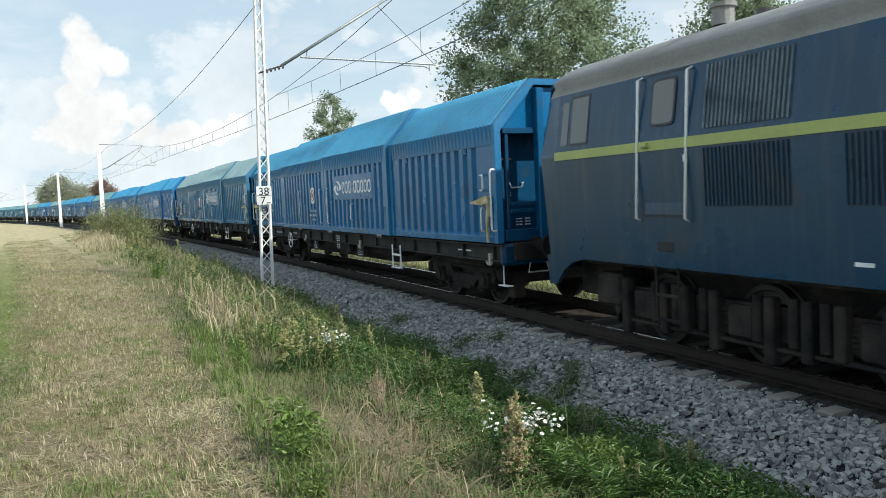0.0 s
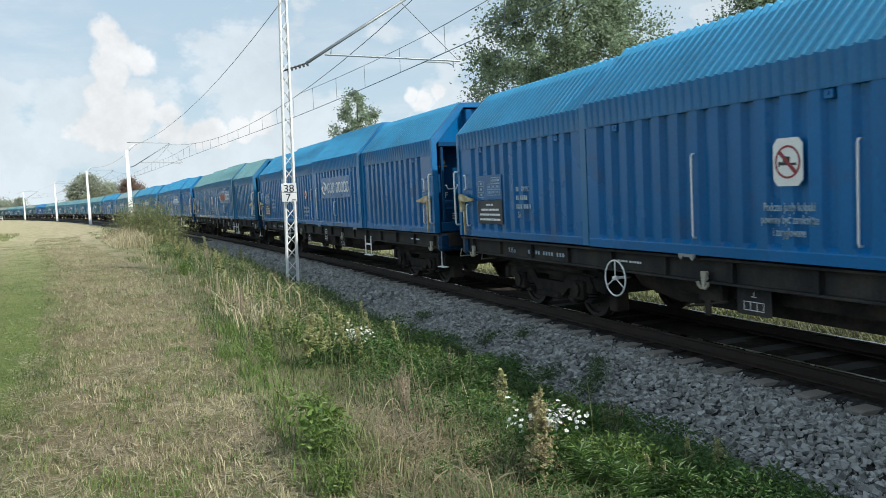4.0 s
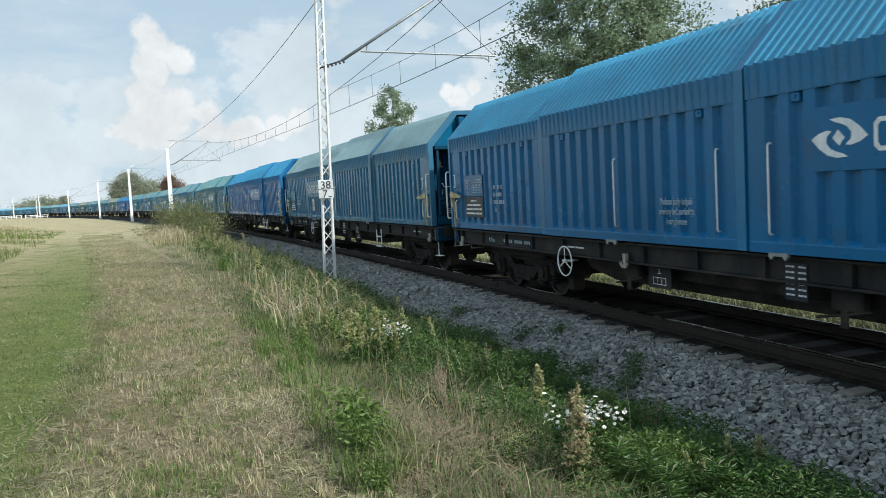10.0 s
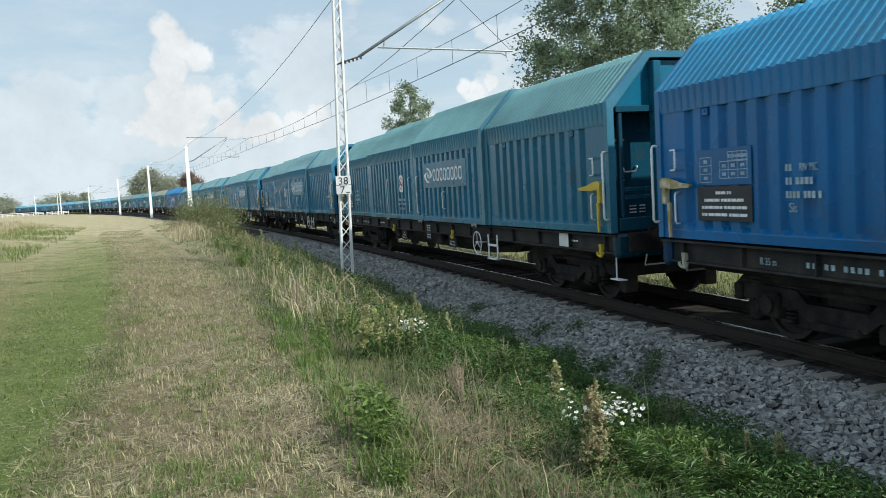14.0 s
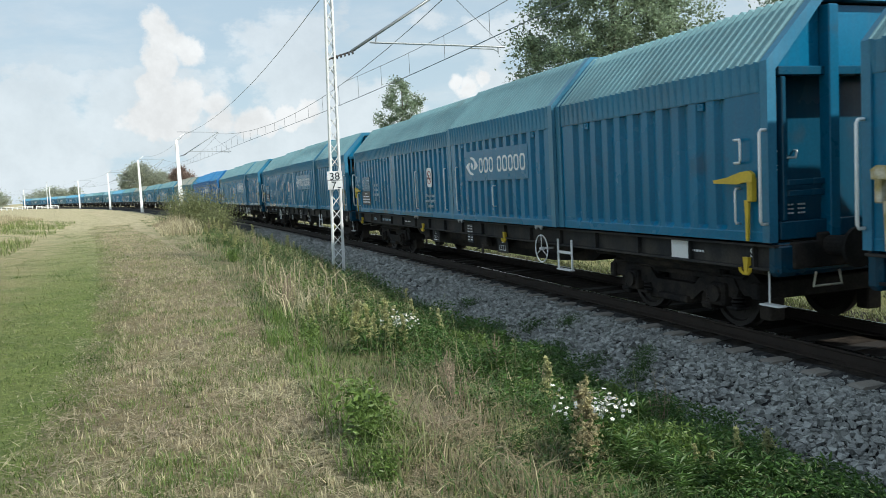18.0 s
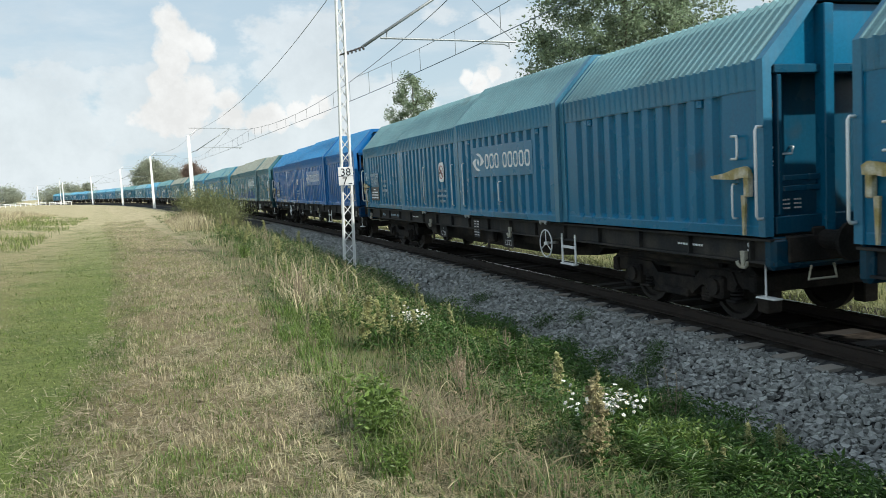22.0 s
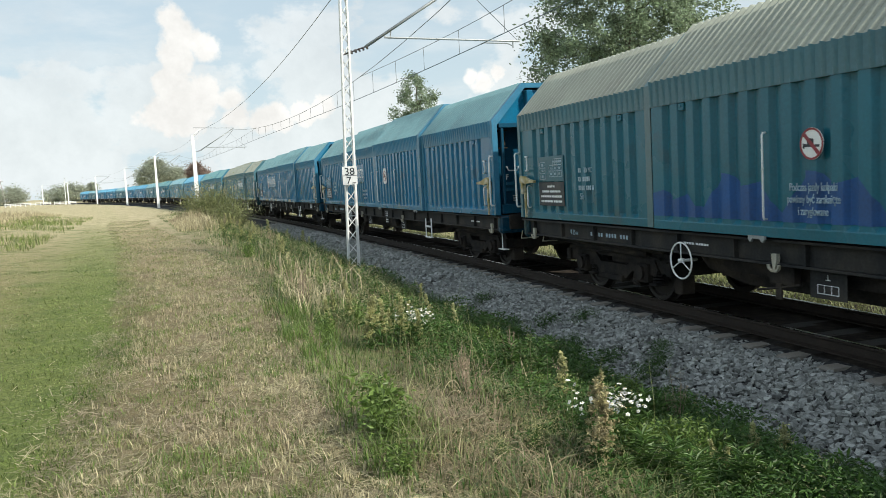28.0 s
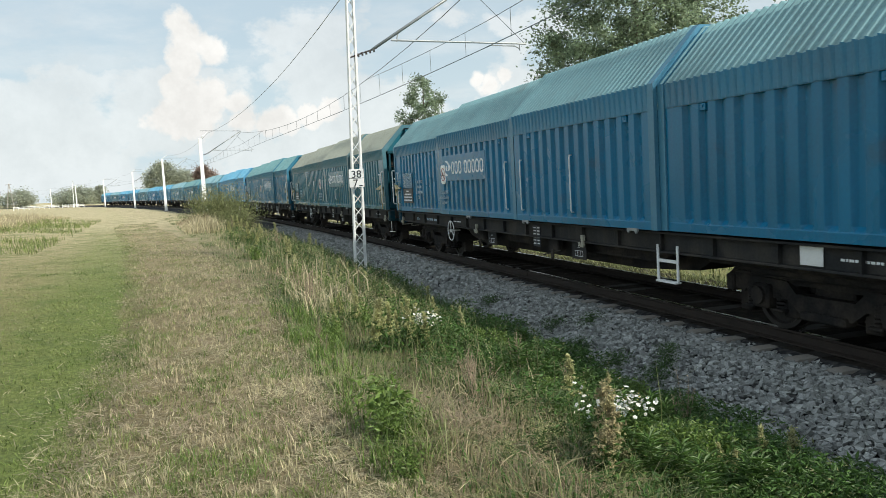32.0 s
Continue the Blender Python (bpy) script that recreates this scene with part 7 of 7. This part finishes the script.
def build_tree(x, y, height, radius, low, leaves, size, material, seed, label, trunk_r=0.2, clumps=60, spread=0.2, cone=False):
    rng = np.random.default_rng(seed)
    z0 = float(ground_z(np.array([x]), np.array([y]))[0])
    ob = tagged(new("tree"), label, "tree")
    ob.matrix_basis = Matrix.Translation((x, y, z0))
    # clump centres in an uneven egg
    c = []
    while len(c) < clumps:
        p = rng.uniform(-1, 1, 3)
        if np.linalg.norm(p) < 1 and rng.uniform() < 0.35 + 0.65 * np.linalg.norm(p):
            k = 1.05 - 0.62 * (p[2] + 1) / 2 if cone else 1 - 0.5 * max(0, p[2])
            c.append((p[0] * radius * k, p[1] * radius * k, low + (p[2] + 1) / 2 * (height - low)))
    c = np.array(c)
    wood = Solid()
    wood.tube([(0, 0, -0.2), (0.1, 0, low * 0.6), (0.0, 0.1, low + (height - low) * 0.5), (0, 0, height * 0.93)], [trunk_r * 1.2, trunk_r, trunk_r * 0.55, 0.02], 8)
    put("trunk", wood.mesh("trunk", M["bark"], True), ob)
    for p in c[::max(1, len(c) // 16)]:
        zb = max(low * 0.7, p[2] - 0.45 * np.hypot(p[0], p[1]) - 0.5)
        limb = Solid().tube([(0, 0, zb), (p[0] * 0.5, p[1] * 0.5, zb * 0.5 + p[2] * 0.5 - 0.1), tuple(p)], [trunk_r * 0.4, trunk_r * 0.22, 0.015], 6)
        put("limb", limb.mesh("limb", M["bark"], True), ob)
    which = rng.integers(0, len(c), leaves)
    pts = c[which] + rng.normal(size=(leaves, 3)) * radius * spread * rng.uniform(0.45, 1.1, len(c))[which][:, None]
    # part of the leaves sit on sprays that point out and up
    out = c * np.array([1.0, 1.0, 0.0]) / (np.hypot(c[:, 0], c[:, 1])[:, None] + 0.1) + rng.normal(size=c.shape) * 0.5 + np.array([0, 0, 0.5])
    far = rng.uniform(0, 1, leaves) ** 2 * (rng.uniform(0, 1, leaves) < 0.6) * (size < 0.5)
    pts = pts + out[which] * (far * radius * spread * 1.7)[:, None]
    put("crown", leaf_cloud("crown", pts, size, material, rng), ob)
    return ob


POPLAR = "tall leafy green tree standing behind the line"
build_tree(13.2, 59.0, 23.5, 8.9, 0.0, 92000, 0.25, M["leaf"], 21, POPLAR, 0.35, 420, 0.062, True)
build_tree(26.8, 55.0, 17.0, 7.6, 0.0, 60000, 0.23, M["leaf"], 22, POPLAR, 0.3, 300, 0.066, True)
build_tree(37.0, 50.0, 14.0, 5.5, 3.0, 16000, 0.30, M["leaf"], 23, POPLAR, 0.3, 110, 0.1)
build_tree(-2.8, 80.0, 13.1, 3.4, 3.0, 12500, 0.2, M["leaf"], 24, "small slender green tree behind the line", 0.16, 100, 0.085, True)
build_tree(-112.5, 311.0, 15.6, 6.8, 3.0, 20000, 0.55, M["leaf_hazed"], 25, "broad green tree far behind the line", 0.5, 70, 0.17)
build_tree(-106.5, 318.0, 12.0, 5.6, 2.0, 14000, 0.55, M["leaf_hazed"], 26, "green tree far behind the line", 0.5, 60, 0.17)
build_tree(-100.0, 321.0, 12.6, 6.2, 2.0, 14000, 0.55, M["leaf_dry"], 27, "reddish-brown tree far behind the line", 0.4, 60, 0.17)
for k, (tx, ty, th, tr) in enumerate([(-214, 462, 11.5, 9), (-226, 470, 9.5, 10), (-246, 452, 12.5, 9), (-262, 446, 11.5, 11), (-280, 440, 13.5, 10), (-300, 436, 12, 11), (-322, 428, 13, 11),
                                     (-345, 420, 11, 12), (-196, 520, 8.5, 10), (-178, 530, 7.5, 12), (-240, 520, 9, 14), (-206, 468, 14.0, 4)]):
    build_tree(tx, ty, th * 0.8, tr, 0.5, 5200, 0.85, M["leaf_hazed"], 40 + k, "haze-paled green tree on the horizon", 0.4, 40, 0.2)


def build_bush(s, u, h, r, leaves, seed):
    rng = np.random.default_rng(seed)
    x, y, _ = on_line(s, u)
    z0 = float(ground_z(np.array([x]), np.array([y]))[0])
    ob = tagged(new("bush"), "dense green bush with thin stems in the verge", "bush")
    ob.matrix_basis = Matrix.Translation((x, y, z0))
    tips = rng.normal(size=(26, 3)) * np.array([r * 0.5, r * 0.5, h * 0.2]) + np.array([0, 0, h * 0.62])
    for t in tips:
        put("stem", Solid().tube([(t[0] * 0.1, t[1] * 0.1, 0), (t[0] * 0.6, t[1] * 0.6, t[2] * 0.6), tuple(t)], [0.02, 0.012, 0.005], 5).mesh("stem", M["bark"]), ob)
    which = rng.integers(0, len(tips), leaves)
    f = rng.uniform(0.25, 1.15, leaves)[:, None]
    pts = tips[which] * f + rng.normal(size=(leaves, 3)) * np.array([r * 0.2, r * 0.2, h * 0.08])
    put("leaf", leaf_cloud("leaf", pts, 0.08, M["blue_grass"], rng), ob)


build_bush(51.0, 5.3, 2.5, 1.7, 12000, 61)
build_bush(46.5, 4.6, 1.6, 1.2, 5000, 62)
build_bush(58.5, 5.6, 1.8, 1.2, 4000, 63)
build_bush(42.0, 4.9, 1.1, 1.0, 3500, 64)


# ---- weeds and flowers in the verge, each a thing ----
def weed_parts(kind, h, rng):
    """Stem, leaf and flower meshes of one plant, standing at the origin."""
    stems, leaves, heads = Solid(), [], []
    count = {"goldenrod": 1, "brown": 5, "daisy": 9, "leafy": 7, "dry": 9, "rosette": 3, "tuft": 6, "low": 9}[kind]
    for k in range(count):
        a, tilt = rng.uniform(0, 2 * math.pi), rng.uniform(0.03, 0.34 if kind not in ("goldenrod", "brown") else 0.13)
        hh = h * rng.uniform(0.65, 1.0)
        d = np.array([math.cos(a) * tilt, math.sin(a) * tilt, 1.0])
        r0 = rng.uniform(-0.07, 0.07, 2)
        pts = [np.array([r0[0], r0[1], 0.0]) + d * hh * f + np.array([0, 0, -0.06 * f * f * tilt]) for f in (0, 0.4, 0.75, 1.0)]
        stems.tube([tuple(q) for q in pts], [0.006, 0.005, 0.004, 0.002], 5)
        base, tip = pts[0], pts[-1]
        if kind in ("goldenrod", "brown"):
            # plumes: side branches that rise and bow outwards, shorter towards the tip
            low = 0.35 if kind == "goldenrod" else 0.2
            n_br, many = (34, 40) if kind == "goldenrod" else (13, 26)
            for j in range(n_br):
                f = low + (1.0 - low) * (j + rng.uniform()) / n_br
                b, n = rng.uniform(0, 2 * math.pi), (0.04 + (0.15 if kind == "goldenrod" else 0.22) * (1.05 - f)) * rng.uniform(0.6, 1.15)
                q = rng.uniform(0, 1, many)[:, None]
                way = np.array([math.cos(b), math.sin(b), 0.0])
                heads.append(base + (tip - base) * f + way * n * q + np.array([0, 0, 1.0]) * n * (0.9 * q - 0.55 * q * q) + rng.normal(size=(many, 3)) * 0.012)
            heads.append(base + (tip - base) * rng.uniform(0.85, 1.05, 40)[:, None] + rng.normal(size=(40, 3)) * 0.016)
            f = rng.uniform(0.05, 0.7, 60)
            leaves.append(base + (tip - base) * f[:, None] + rng.normal(size=(60, 3)) * 0.055)
        elif kind == "daisy":
            for j in range(5):
                heads.append((tip + rng.normal(size=3) * np.array([0.10, 0.10, 0.08]))[None])
            f = rng.uniform(0.1, 0.8, 30)
            leaves.append(base + (tip - base) * f[:, None] + rng.normal(size=(30, 3)) * 0.045)
        elif kind == "leafy":
            f = rng.uniform(0.1, 1.0, 80)
            leaves.append(base + (tip - base) * f[:, None] + rng.normal(size=(80, 3)) * np.array([0.16, 0.16, 0.05]))
        elif kind == "tuft":
            f = rng.uniform(0.35, 1.05, 70)
            heads.append(base + (tip - base) * f[:, None] + rng.normal(size=(70, 3)) * 0.07)
            f = rng.uniform(0.05, 0.8, 40)
            leaves.append(base + (tip - base) * f[:, None] + rng.normal(size=(40, 3)) * 0.06)
        elif kind == "low":
            f = rng.uniform(0.0, 0.9, 90)
            leaves.append(base * 4 + (tip - base) * f[:, None] + rng.normal(size=(90, 3)) * np.array([0.28, 0.28, 0.05]))
        elif kind == "rosette":
            pass
        else:
            f = rng.uniform(0.5, 1.02, 26)
            heads.append(base + (tip - base) * f[:, None] + rng.normal(size=(26, 3)) * 0.025)
    return stems, leaves, heads


def rosette_mesh(rng):
    """Long pointed leaves in a spiral up three stems."""
    sol = Solid()
    for k in range(3):
        foot = Vector((rng.uniform(-0.12, 0.12), rng.uniform(-0.12, 0.12), 0))
        top = rng.uniform(0.65, 1.0)
        for j in range(22):
            f = 0.25 + 0.75 * j / 21
            a = j * 2.4 + k
            d = Vector((math.cos(a), math.sin(a), 0.75 * f))
            e = Vector((-math.sin(a), math.cos(a), 0))
            o = foot + Vector((0, 0, top * f))
            n = rng.uniform(0.24, 0.36)
            q = [o, o + d * n * 0.45 + e * 0.032, o + d * n + Vector((0, 0, -0.08)), o + d * n * 0.45 - e * 0.032]
            sol.add(q, [(0, 1, 2), (0, 2, 3)])
    return sol


def flower_mesh(centres, rng, heart):
    sol = Solid()
    for c in centres:
        r = rng.uniform(0.034, 0.046) if not heart else 0.012
        t = Vector(rng.normal(size=3) * 0.4) + Vector((0, -0.5, 1))
        t.normalize()
        e = t.orthogonal().normalized()
        g = t.cross(e)
        n = 10 if not heart else 6
        ring = []
        for k in range(n):
            q = r * (1.0 if k % 2 == 0 or heart else 0.62)
            ring.append(Vector(c) + (e * math.cos(2 * math.pi * k / n) + g * math.sin(2 * math.pi * k / n)) * q + t * (0.003 if heart else 0.0))
        sol.add(ring + [Vector(c) + t * (0.007 if heart else 0.002)], [(k, (k + 1) % n, n) for k in range(n)])
    return sol


def plant_set(kind, variants, seed):
    rng = np.random.default_rng(seed)
    out = []
    for _ in range(variants):
        stems, leaves, heads = weed_parts(kind, 1.0, rng)
        parts = [("stem", stems.mesh("stem", M["drybrown"] if kind == "dry" else M["weed"]))]
        if kind == "rosette":
            parts.append(("leaf", rosette_mesh(rng).mesh("leaf", M["shoot"])))
        if leaves:
            parts.append(("leaf", leaf_cloud("leaf", np.concatenate(leaves), 0.115 if kind == "leafy" else 0.12, M["lush"] if kind == "leafy" else M["weed"], rng, 0.4 if kind == "leafy" else 0.25)))
        if heads:
            pts = np.concatenate(heads)
            if kind == "daisy":
                parts.append(("flower_head", flower_mesh(pts, rng, False).mesh("flower_head", M["petal"])))
                parts.append(("flower_heart", flower_mesh(pts, rng, True).mesh("flower_heart", M["pollen"])))
            elif kind in ("goldenrod", "brown", "tuft"):
                parts.append(("plume", leaf_cloud("plume", pts, 0.032 if kind == "goldenrod" else 0.04, M["rustle"] if kind == "brown" else M["golden"], rng, 0.6)))
            else:
                parts.append(("seed_head", leaf_cloud("seed_head", pts, 0.035, M["drybrown"], rng, 0.35)))
        out.append(parts)
    return out


SETS = {k: plant_set(k, v, 70 + i) for i, (k, v) in enumerate((("goldenrod", 4), ("daisy", 3), ("leafy", 4), ("dry", 4), ("brown", 2), ("rosette", 3), ("tuft", 3), ("low", 3)))}
TEXT = dict(goldenrod=("yellow-green goldenrod with a fading plume", "goldenrod"), daisy=("white-flowered daisy clump in the verge", "wildflower"),
            brown=("withered brown goldenrod going to seed", "goldenrod"), rosette=("young weed with long pointed green leaves", "weed"), low=("low dark green weed creeping over the ballast", "weed"), tuft=("low pale yellow-green bushy weed", "weed"),
            leafy=("bright green leafy weed in the verge", "weed"), dry=("dead brown weed stalks with seed heads", "weed"))


def plant(kind, s, u, h, k, turn):
    x, y, _ = on_line(s, u)
    z = float(ground_z(np.array([x]), np.array([y]))[0]) - 0.02 if u > 3.1 else float(np.interp(u, [1.0, 1.95, 2.45, 3.1], [-0.3, -0.3, -0.46, -0.64]))
    label, cat = TEXT[kind]
    ob = tagged(new({"goldenrod": "goldenrod", "brown": "goldenrod", "daisy": "daisy_clump", "leafy": "leafy_weed", "dry": "dead_weed", "rosette": "young_weed", "tuft": "yellow_weed", "low": "creeping_weed"}[kind]), label, cat, cat + "s of the verge")
    ob.matrix_basis = Matrix.Translation((x, y, z)) @ Matrix.Rotation(turn, 4, "Z") @ Matrix.Diagonal((h, h, h, 1))
    for name, me in SETS[kind][k % len(SETS[kind])]:
        tagged(put(name, me, ob), kind="stuff")


def build_weeds():
    rng = np.random.default_rng(91)
    flowers = [("daisy", 9.5, 5.22, 0.46), ("daisy", 9.8, 5.08, 0.48), ("daisy", 9.65, 5.32, 0.42), ("daisy", 5.15, 4.95, 0.52), ("daisy", 5.3, 5.05, 0.50),
               ("daisy", 5.25, 4.8, 0.46), ("brown", 4.75, 5.25, 0.58), ("brown", 4.62, 5.33, 0.46), ("brown", 4.95, 5.15, 0.66), ("dry", 6.4, 5.6, 0.5),
               ("dry", 6.9, 5.5, 0.55), ("dry", 7.3, 5.35, 0.5), ("dry", 5.4, 6.1, 0.3), ("dry", 8.6, 6.55, 0.32), ("dry", 9.4, 6.5, 0.34),
               ("dry", 12.0, 6.3, 0.7), ("dry", 12.8, 6.1, 0.75), ("dry", 13.6, 6.2, 0.7)]
    yellow = [("tuft", 9.4, 4.78, 0.30), ("tuft", 9.5, 4.65, 0.26), ("goldenrod", 9.05, 5.80, 0.84), ("goldenrod", 9.12, 5.72, 0.62), ("goldenrod", 9.2, 5.5, 0.68),
              ("goldenrod", 9.28, 5.42, 0.50), ("goldenrod", 9.0, 5.9, 0.46), ("goldenrod", 6.4, 4.75, 0.6), ("tuft", 5.1, 4.72, 0.22), ("tuft", 5.25, 4.66, 0.25),
              ("tuft", 5.14, 5.57, 0.30), ("tuft", 4.86, 5.93, 0.22), ("tuft", 5.5, 5.3, 0.26), ("goldenrod", 4.75, 4.42, 0.34), ("goldenrod", 4.68, 4.35, 0.36),
              ("tuft", 4.8, 4.5, 0.26), ("goldenrod", 4.9, 4.0, 0.26), ("tuft", 4.72, 4.3, 0.22)]
    green = [("leafy", 5.6, 6.54, 0.50), ("leafy", 5.3, 6.56, 0.34), ("leafy", 4.75, 6.62, 0.28), ("leafy", 5.85, 6.44, 0.42), ("leafy", 5.5, 6.46, 0.36), ("rosette", 4.6, 4.96, 0.24),
             ("rosette", 4.56, 5.18, 0.22), ("rosette", 4.5, 4.75, 0.24), ("rosette", 4.85, 4.35, 0.2), ("rosette", 4.3, 4.5, 0.22), ("leafy", 9.0, 6.45, 0.28),
             ("leafy", 9.6, 6.3, 0.34), ("low", 8.3, 2.75, 0.30), ("low", 8.6, 2.45, 0.26), ("low", 8.9, 2.2, 0.24), ("low", 9.3, 2.75, 0.30),
             ("low", 11.2, 2.1, 0.26), ("low", 11.7, 2.5, 0.3), ("low", 12.3, 2.8, 0.3), ("low", 10.3, 2.75, 0.3), ("low", 7.6, 2.95, 0.26),
             ("low", 14.5, 2.5, 0.3)]
    for k, (kind, s, u, h) in enumerate(itertools.chain(flowers, yellow, green)):
        plant(kind, s, u, h, k, rng.uniform(0, 6.28))
    for k in range(300):
        s = 4.0 * (60 / 4.0) ** rng.uniform(0, 1)
        u = rng.uniform(3.2, 6.3)
        if s < 10 and u > 5.0:
            continue
        kind = rng.choice(["leafy", "dry", "goldenrod", "tuft", "rosette"], p=[0.41, 0.10, 0.17, 0.22, 0.10])
        size = {"leafy": (0.2, 0.42), "dry": (0.3, 0.6), "goldenrod": (0.3, 0.6), "tuft": (0.15, 0.32), "rosette": (0.15, 0.3)}[str(kind)]
        plant(str(kind), s, u, rng.uniform(*size) * (0.7 if u < 3.8 else 1.0) * (1 + (0.15 if kind in ("leafy", "rosette") or u < 4.8 else 0.6) * float(step(np.array(s), 11, 24))), k, rng.uniform(0, 6.28))
    for k in range(34):
        s, u = rng.uniform(8.3, 16), rng.uniform(4.6, 6.2)
        plant("goldenrod" if k % 2 else "tuft", s, u, rng.uniform(0.35, 0.6) if k % 2 else rng.uniform(0.2, 0.34), k, rng.uniform(0, 6.28))
    # young lance-leaved shoots crowd the damp side next to the stones
    for k in range(64):
        s, u = rng.uniform(4.1, 10.5), rng.uniform(3.35, 5.0)
        plant("rosette", s, u, rng.uniform(0.2, 0.4) * (0.75 if u < 3.7 else 1.0), k, rng.uniform(0, 6.28))
    # goldenrods that stand up along the crest of the verge
    for k in range(46):
        s, u = rng.uniform(15, 44), rng.uniform(3.5, 5.9)
        plant(("goldenrod", "tuft", "goldenrod")[k % 3], s, u, rng.uniform(0.5, 0.9) * (0.55 if s < 24 and u < 5.0 else 1.0) * (0.6 if k % 3 == 1 else 1.0), k, rng.uniform(0, 6.28))
    # long bowed stalks over the dead patch
    for k in range(100):
        x0, y0, _ = on_line(*((6.2, 5.55) if k < 50 else (5.35, 5.85)))
        a, n = rng.uniform(0, 2 * math.pi), rng.uniform(0.2, 0.62 if k < 50 else 0.42)
        x, y = x0 + rng.normal() * (0.34 if k < 50 else 0.22), y0 + rng.normal() * (0.6 if k < 50 else 0.3)
        z = float(ground_z(np.array([x]), np.array([y]))[0]) - 0.02
        d = Vector((math.cos(a), math.sin(a), 0))
        foot = Vector((x, y, z))
        rise, sink = rng.uniform(0.3, 0.9), rng.uniform(0.3, 0.75)
        pts = [foot + d * n * 0.75 * f + Vector((0, 0, n * (rise * f - sink * f * f))) for f in (0, 0.14, 0.28, 0.42, 0.56, 0.7, 0.85, 1.0)]
        ob = new("bowed_stalk", Solid().tube(pts, [0.0045, 0.0045, 0.004, 0.004, 0.0035, 0.003, 0.0025, 0.0015], 5).mesh("bowed_stalk", M["thatch" if k % 3 else "straw"]))
        tagged(ob, "long bowed dry grass stalk over the verge", "grass", "bowed stalks of the verge")


build_weeds()
build_sleepers()


# ---- the crossing far down the line ----
def build_fence(s, u0, u1, label):
    ob = tagged(new("crossing_fence"), label, "fence", "fences of the crossing")
    n = max(2, round(abs(u1 - u0) / 1.6))
    for k in range(n + 1):
        u = u0 + (u1 - u0) * k / n
        x, y, _ = on_line(s, u)
        z = float(ground_z(np.array([x]), np.array([y]))[0])
        put("post", Solid().box(-0.09, 0.09, -0.09, 0.09, -0.1, 1.25, 0.01).mesh("post", M["white"]), ob, Matrix.Translation((x, y, z)))
    for h in (0.65, 1.15):
        x0, y0, _ = on_line(s, u0)
        x1, y1, _ = on_line(s, u1)
        z = float(ground_z(np.array([x0]), np.array([y0]))[0])
        put("rail", Solid().tube([(x0, y0, z + h), (x1, y1, z + h)], 0.09, 6).mesh("rail", M["white"]), ob)


build_fence(322.0, 4.5, 11.5, "white-painted tubular fence beside the level crossing")
build_fence(338.0, 11.0, 26.0, "white-painted tubular fence beside the level crossing")


def build_far_pole(s, u, h, frame):
    x, y, _ = on_line(s, u)
    z = float(ground_z(np.array([x]), np.array([y]))[0])
    ob = tagged(new("utility_pole"), "grey A-frame power pole by the crossing" if frame else "slim white lamp post by the crossing", "pole")
    ob.matrix_basis = Matrix.Translation((x, y, z))
    if frame:
        put("leg", Solid().tube([(-1.6, 0, -0.2), (-0.1, 0, h)], 0.16, 6).mesh("leg", M["concrete"]), ob)
        put("leg", Solid().tube([(1.6, 0, -0.2), (0.1, 0, h)], 0.16, 6).mesh("leg", M["concrete"]), ob)
        put("crossarm", Solid().box(-1.2, 1.2, -0.1, 0.1, h - 0.5, h - 0.25, 0.02).mesh("crossarm", M["concrete"]), ob)
        put("insulator", Solid().disc((0, 0, h + 0.3), (0, 0, 1), 0.2, 0.5, 8).mesh("insulator", M["white"]), ob)
    else:
        put("post", Solid().tube([(0, 0, -0.2), (0, 0, h)], 0.14, 6).mesh("post", M["white"]), ob)
        put("arm", Solid().tube([(0, 0, h - 0.1), (0.8, 0, h + 0.5)], 0.1, 6).mesh("arm", M["white"]), ob)


build_far_pole(395.0, 22.0, 11.0, True)
build_far_pole(470.0, 20.0, 8.0, False)
build_far_pole(520.0, 22.0, 8.0, False)
build_far_pole(340.0, 5.5, 8.8, False)


# ---- what moves: the train slows as it passes ----
SLACK = ((0.0, 0.0), (18.6, 0.0), (20.5, -0.17), (22.5, -0.08), (25.3, 0.0), (28.0, 0.12), (29.4, 0.20), (30.4, 0.10), (31.0, 0.0), (31.5, -0.16), (32.0, -0.31))


def gap_at(t):
    """Way along the line of the coupling behind the locomotive: a steady braking, and the slack that runs through the train."""
    run = SLACK[-1][1]
    for (t0, d0), (t1, d1) in zip(SLACK, SLACK[1:]):
        if t0 <= t <= t1:
            f = (t - t0) / (t1 - t0)
            run = d0 + (d1 - d0) * f * f * (3 - 2 * f)
    return 11.467 - 15.3572 * t + 0.117947 * t * t + 1.2589e-4 * t ** 3 + run


def motions():
    for i, (ob, sets) in enumerate(WAGONS):
        way = (i + 0.5) * WAGON
        walk(ob, [(t / 2, stand(gap_at(t / 2) + way, 0.0)) for t in range(65)])
        # the wheels turn while the wagon is near enough to see them roll
        near = [k / FPS for k in range(32 * FPS + 1) if -14 < gap_at(k / FPS) + way < 26]
        if near:
            times = sorted({0.0, 32.0, *near})
            for w in sets:
                home = w.matrix_basis.copy()
                walk(w, [(t, home @ Matrix.Rotation((gap_at(min(max(t, near[0]), near[-1])) - gap_at(near[0])) / 0.46, 4, "Y")) for t in times])
    walk(LOCO, [(t, stand(gap_at(t) - LOCO_HALF - 0.55, 0.0)) for t in range(33)])


motions()
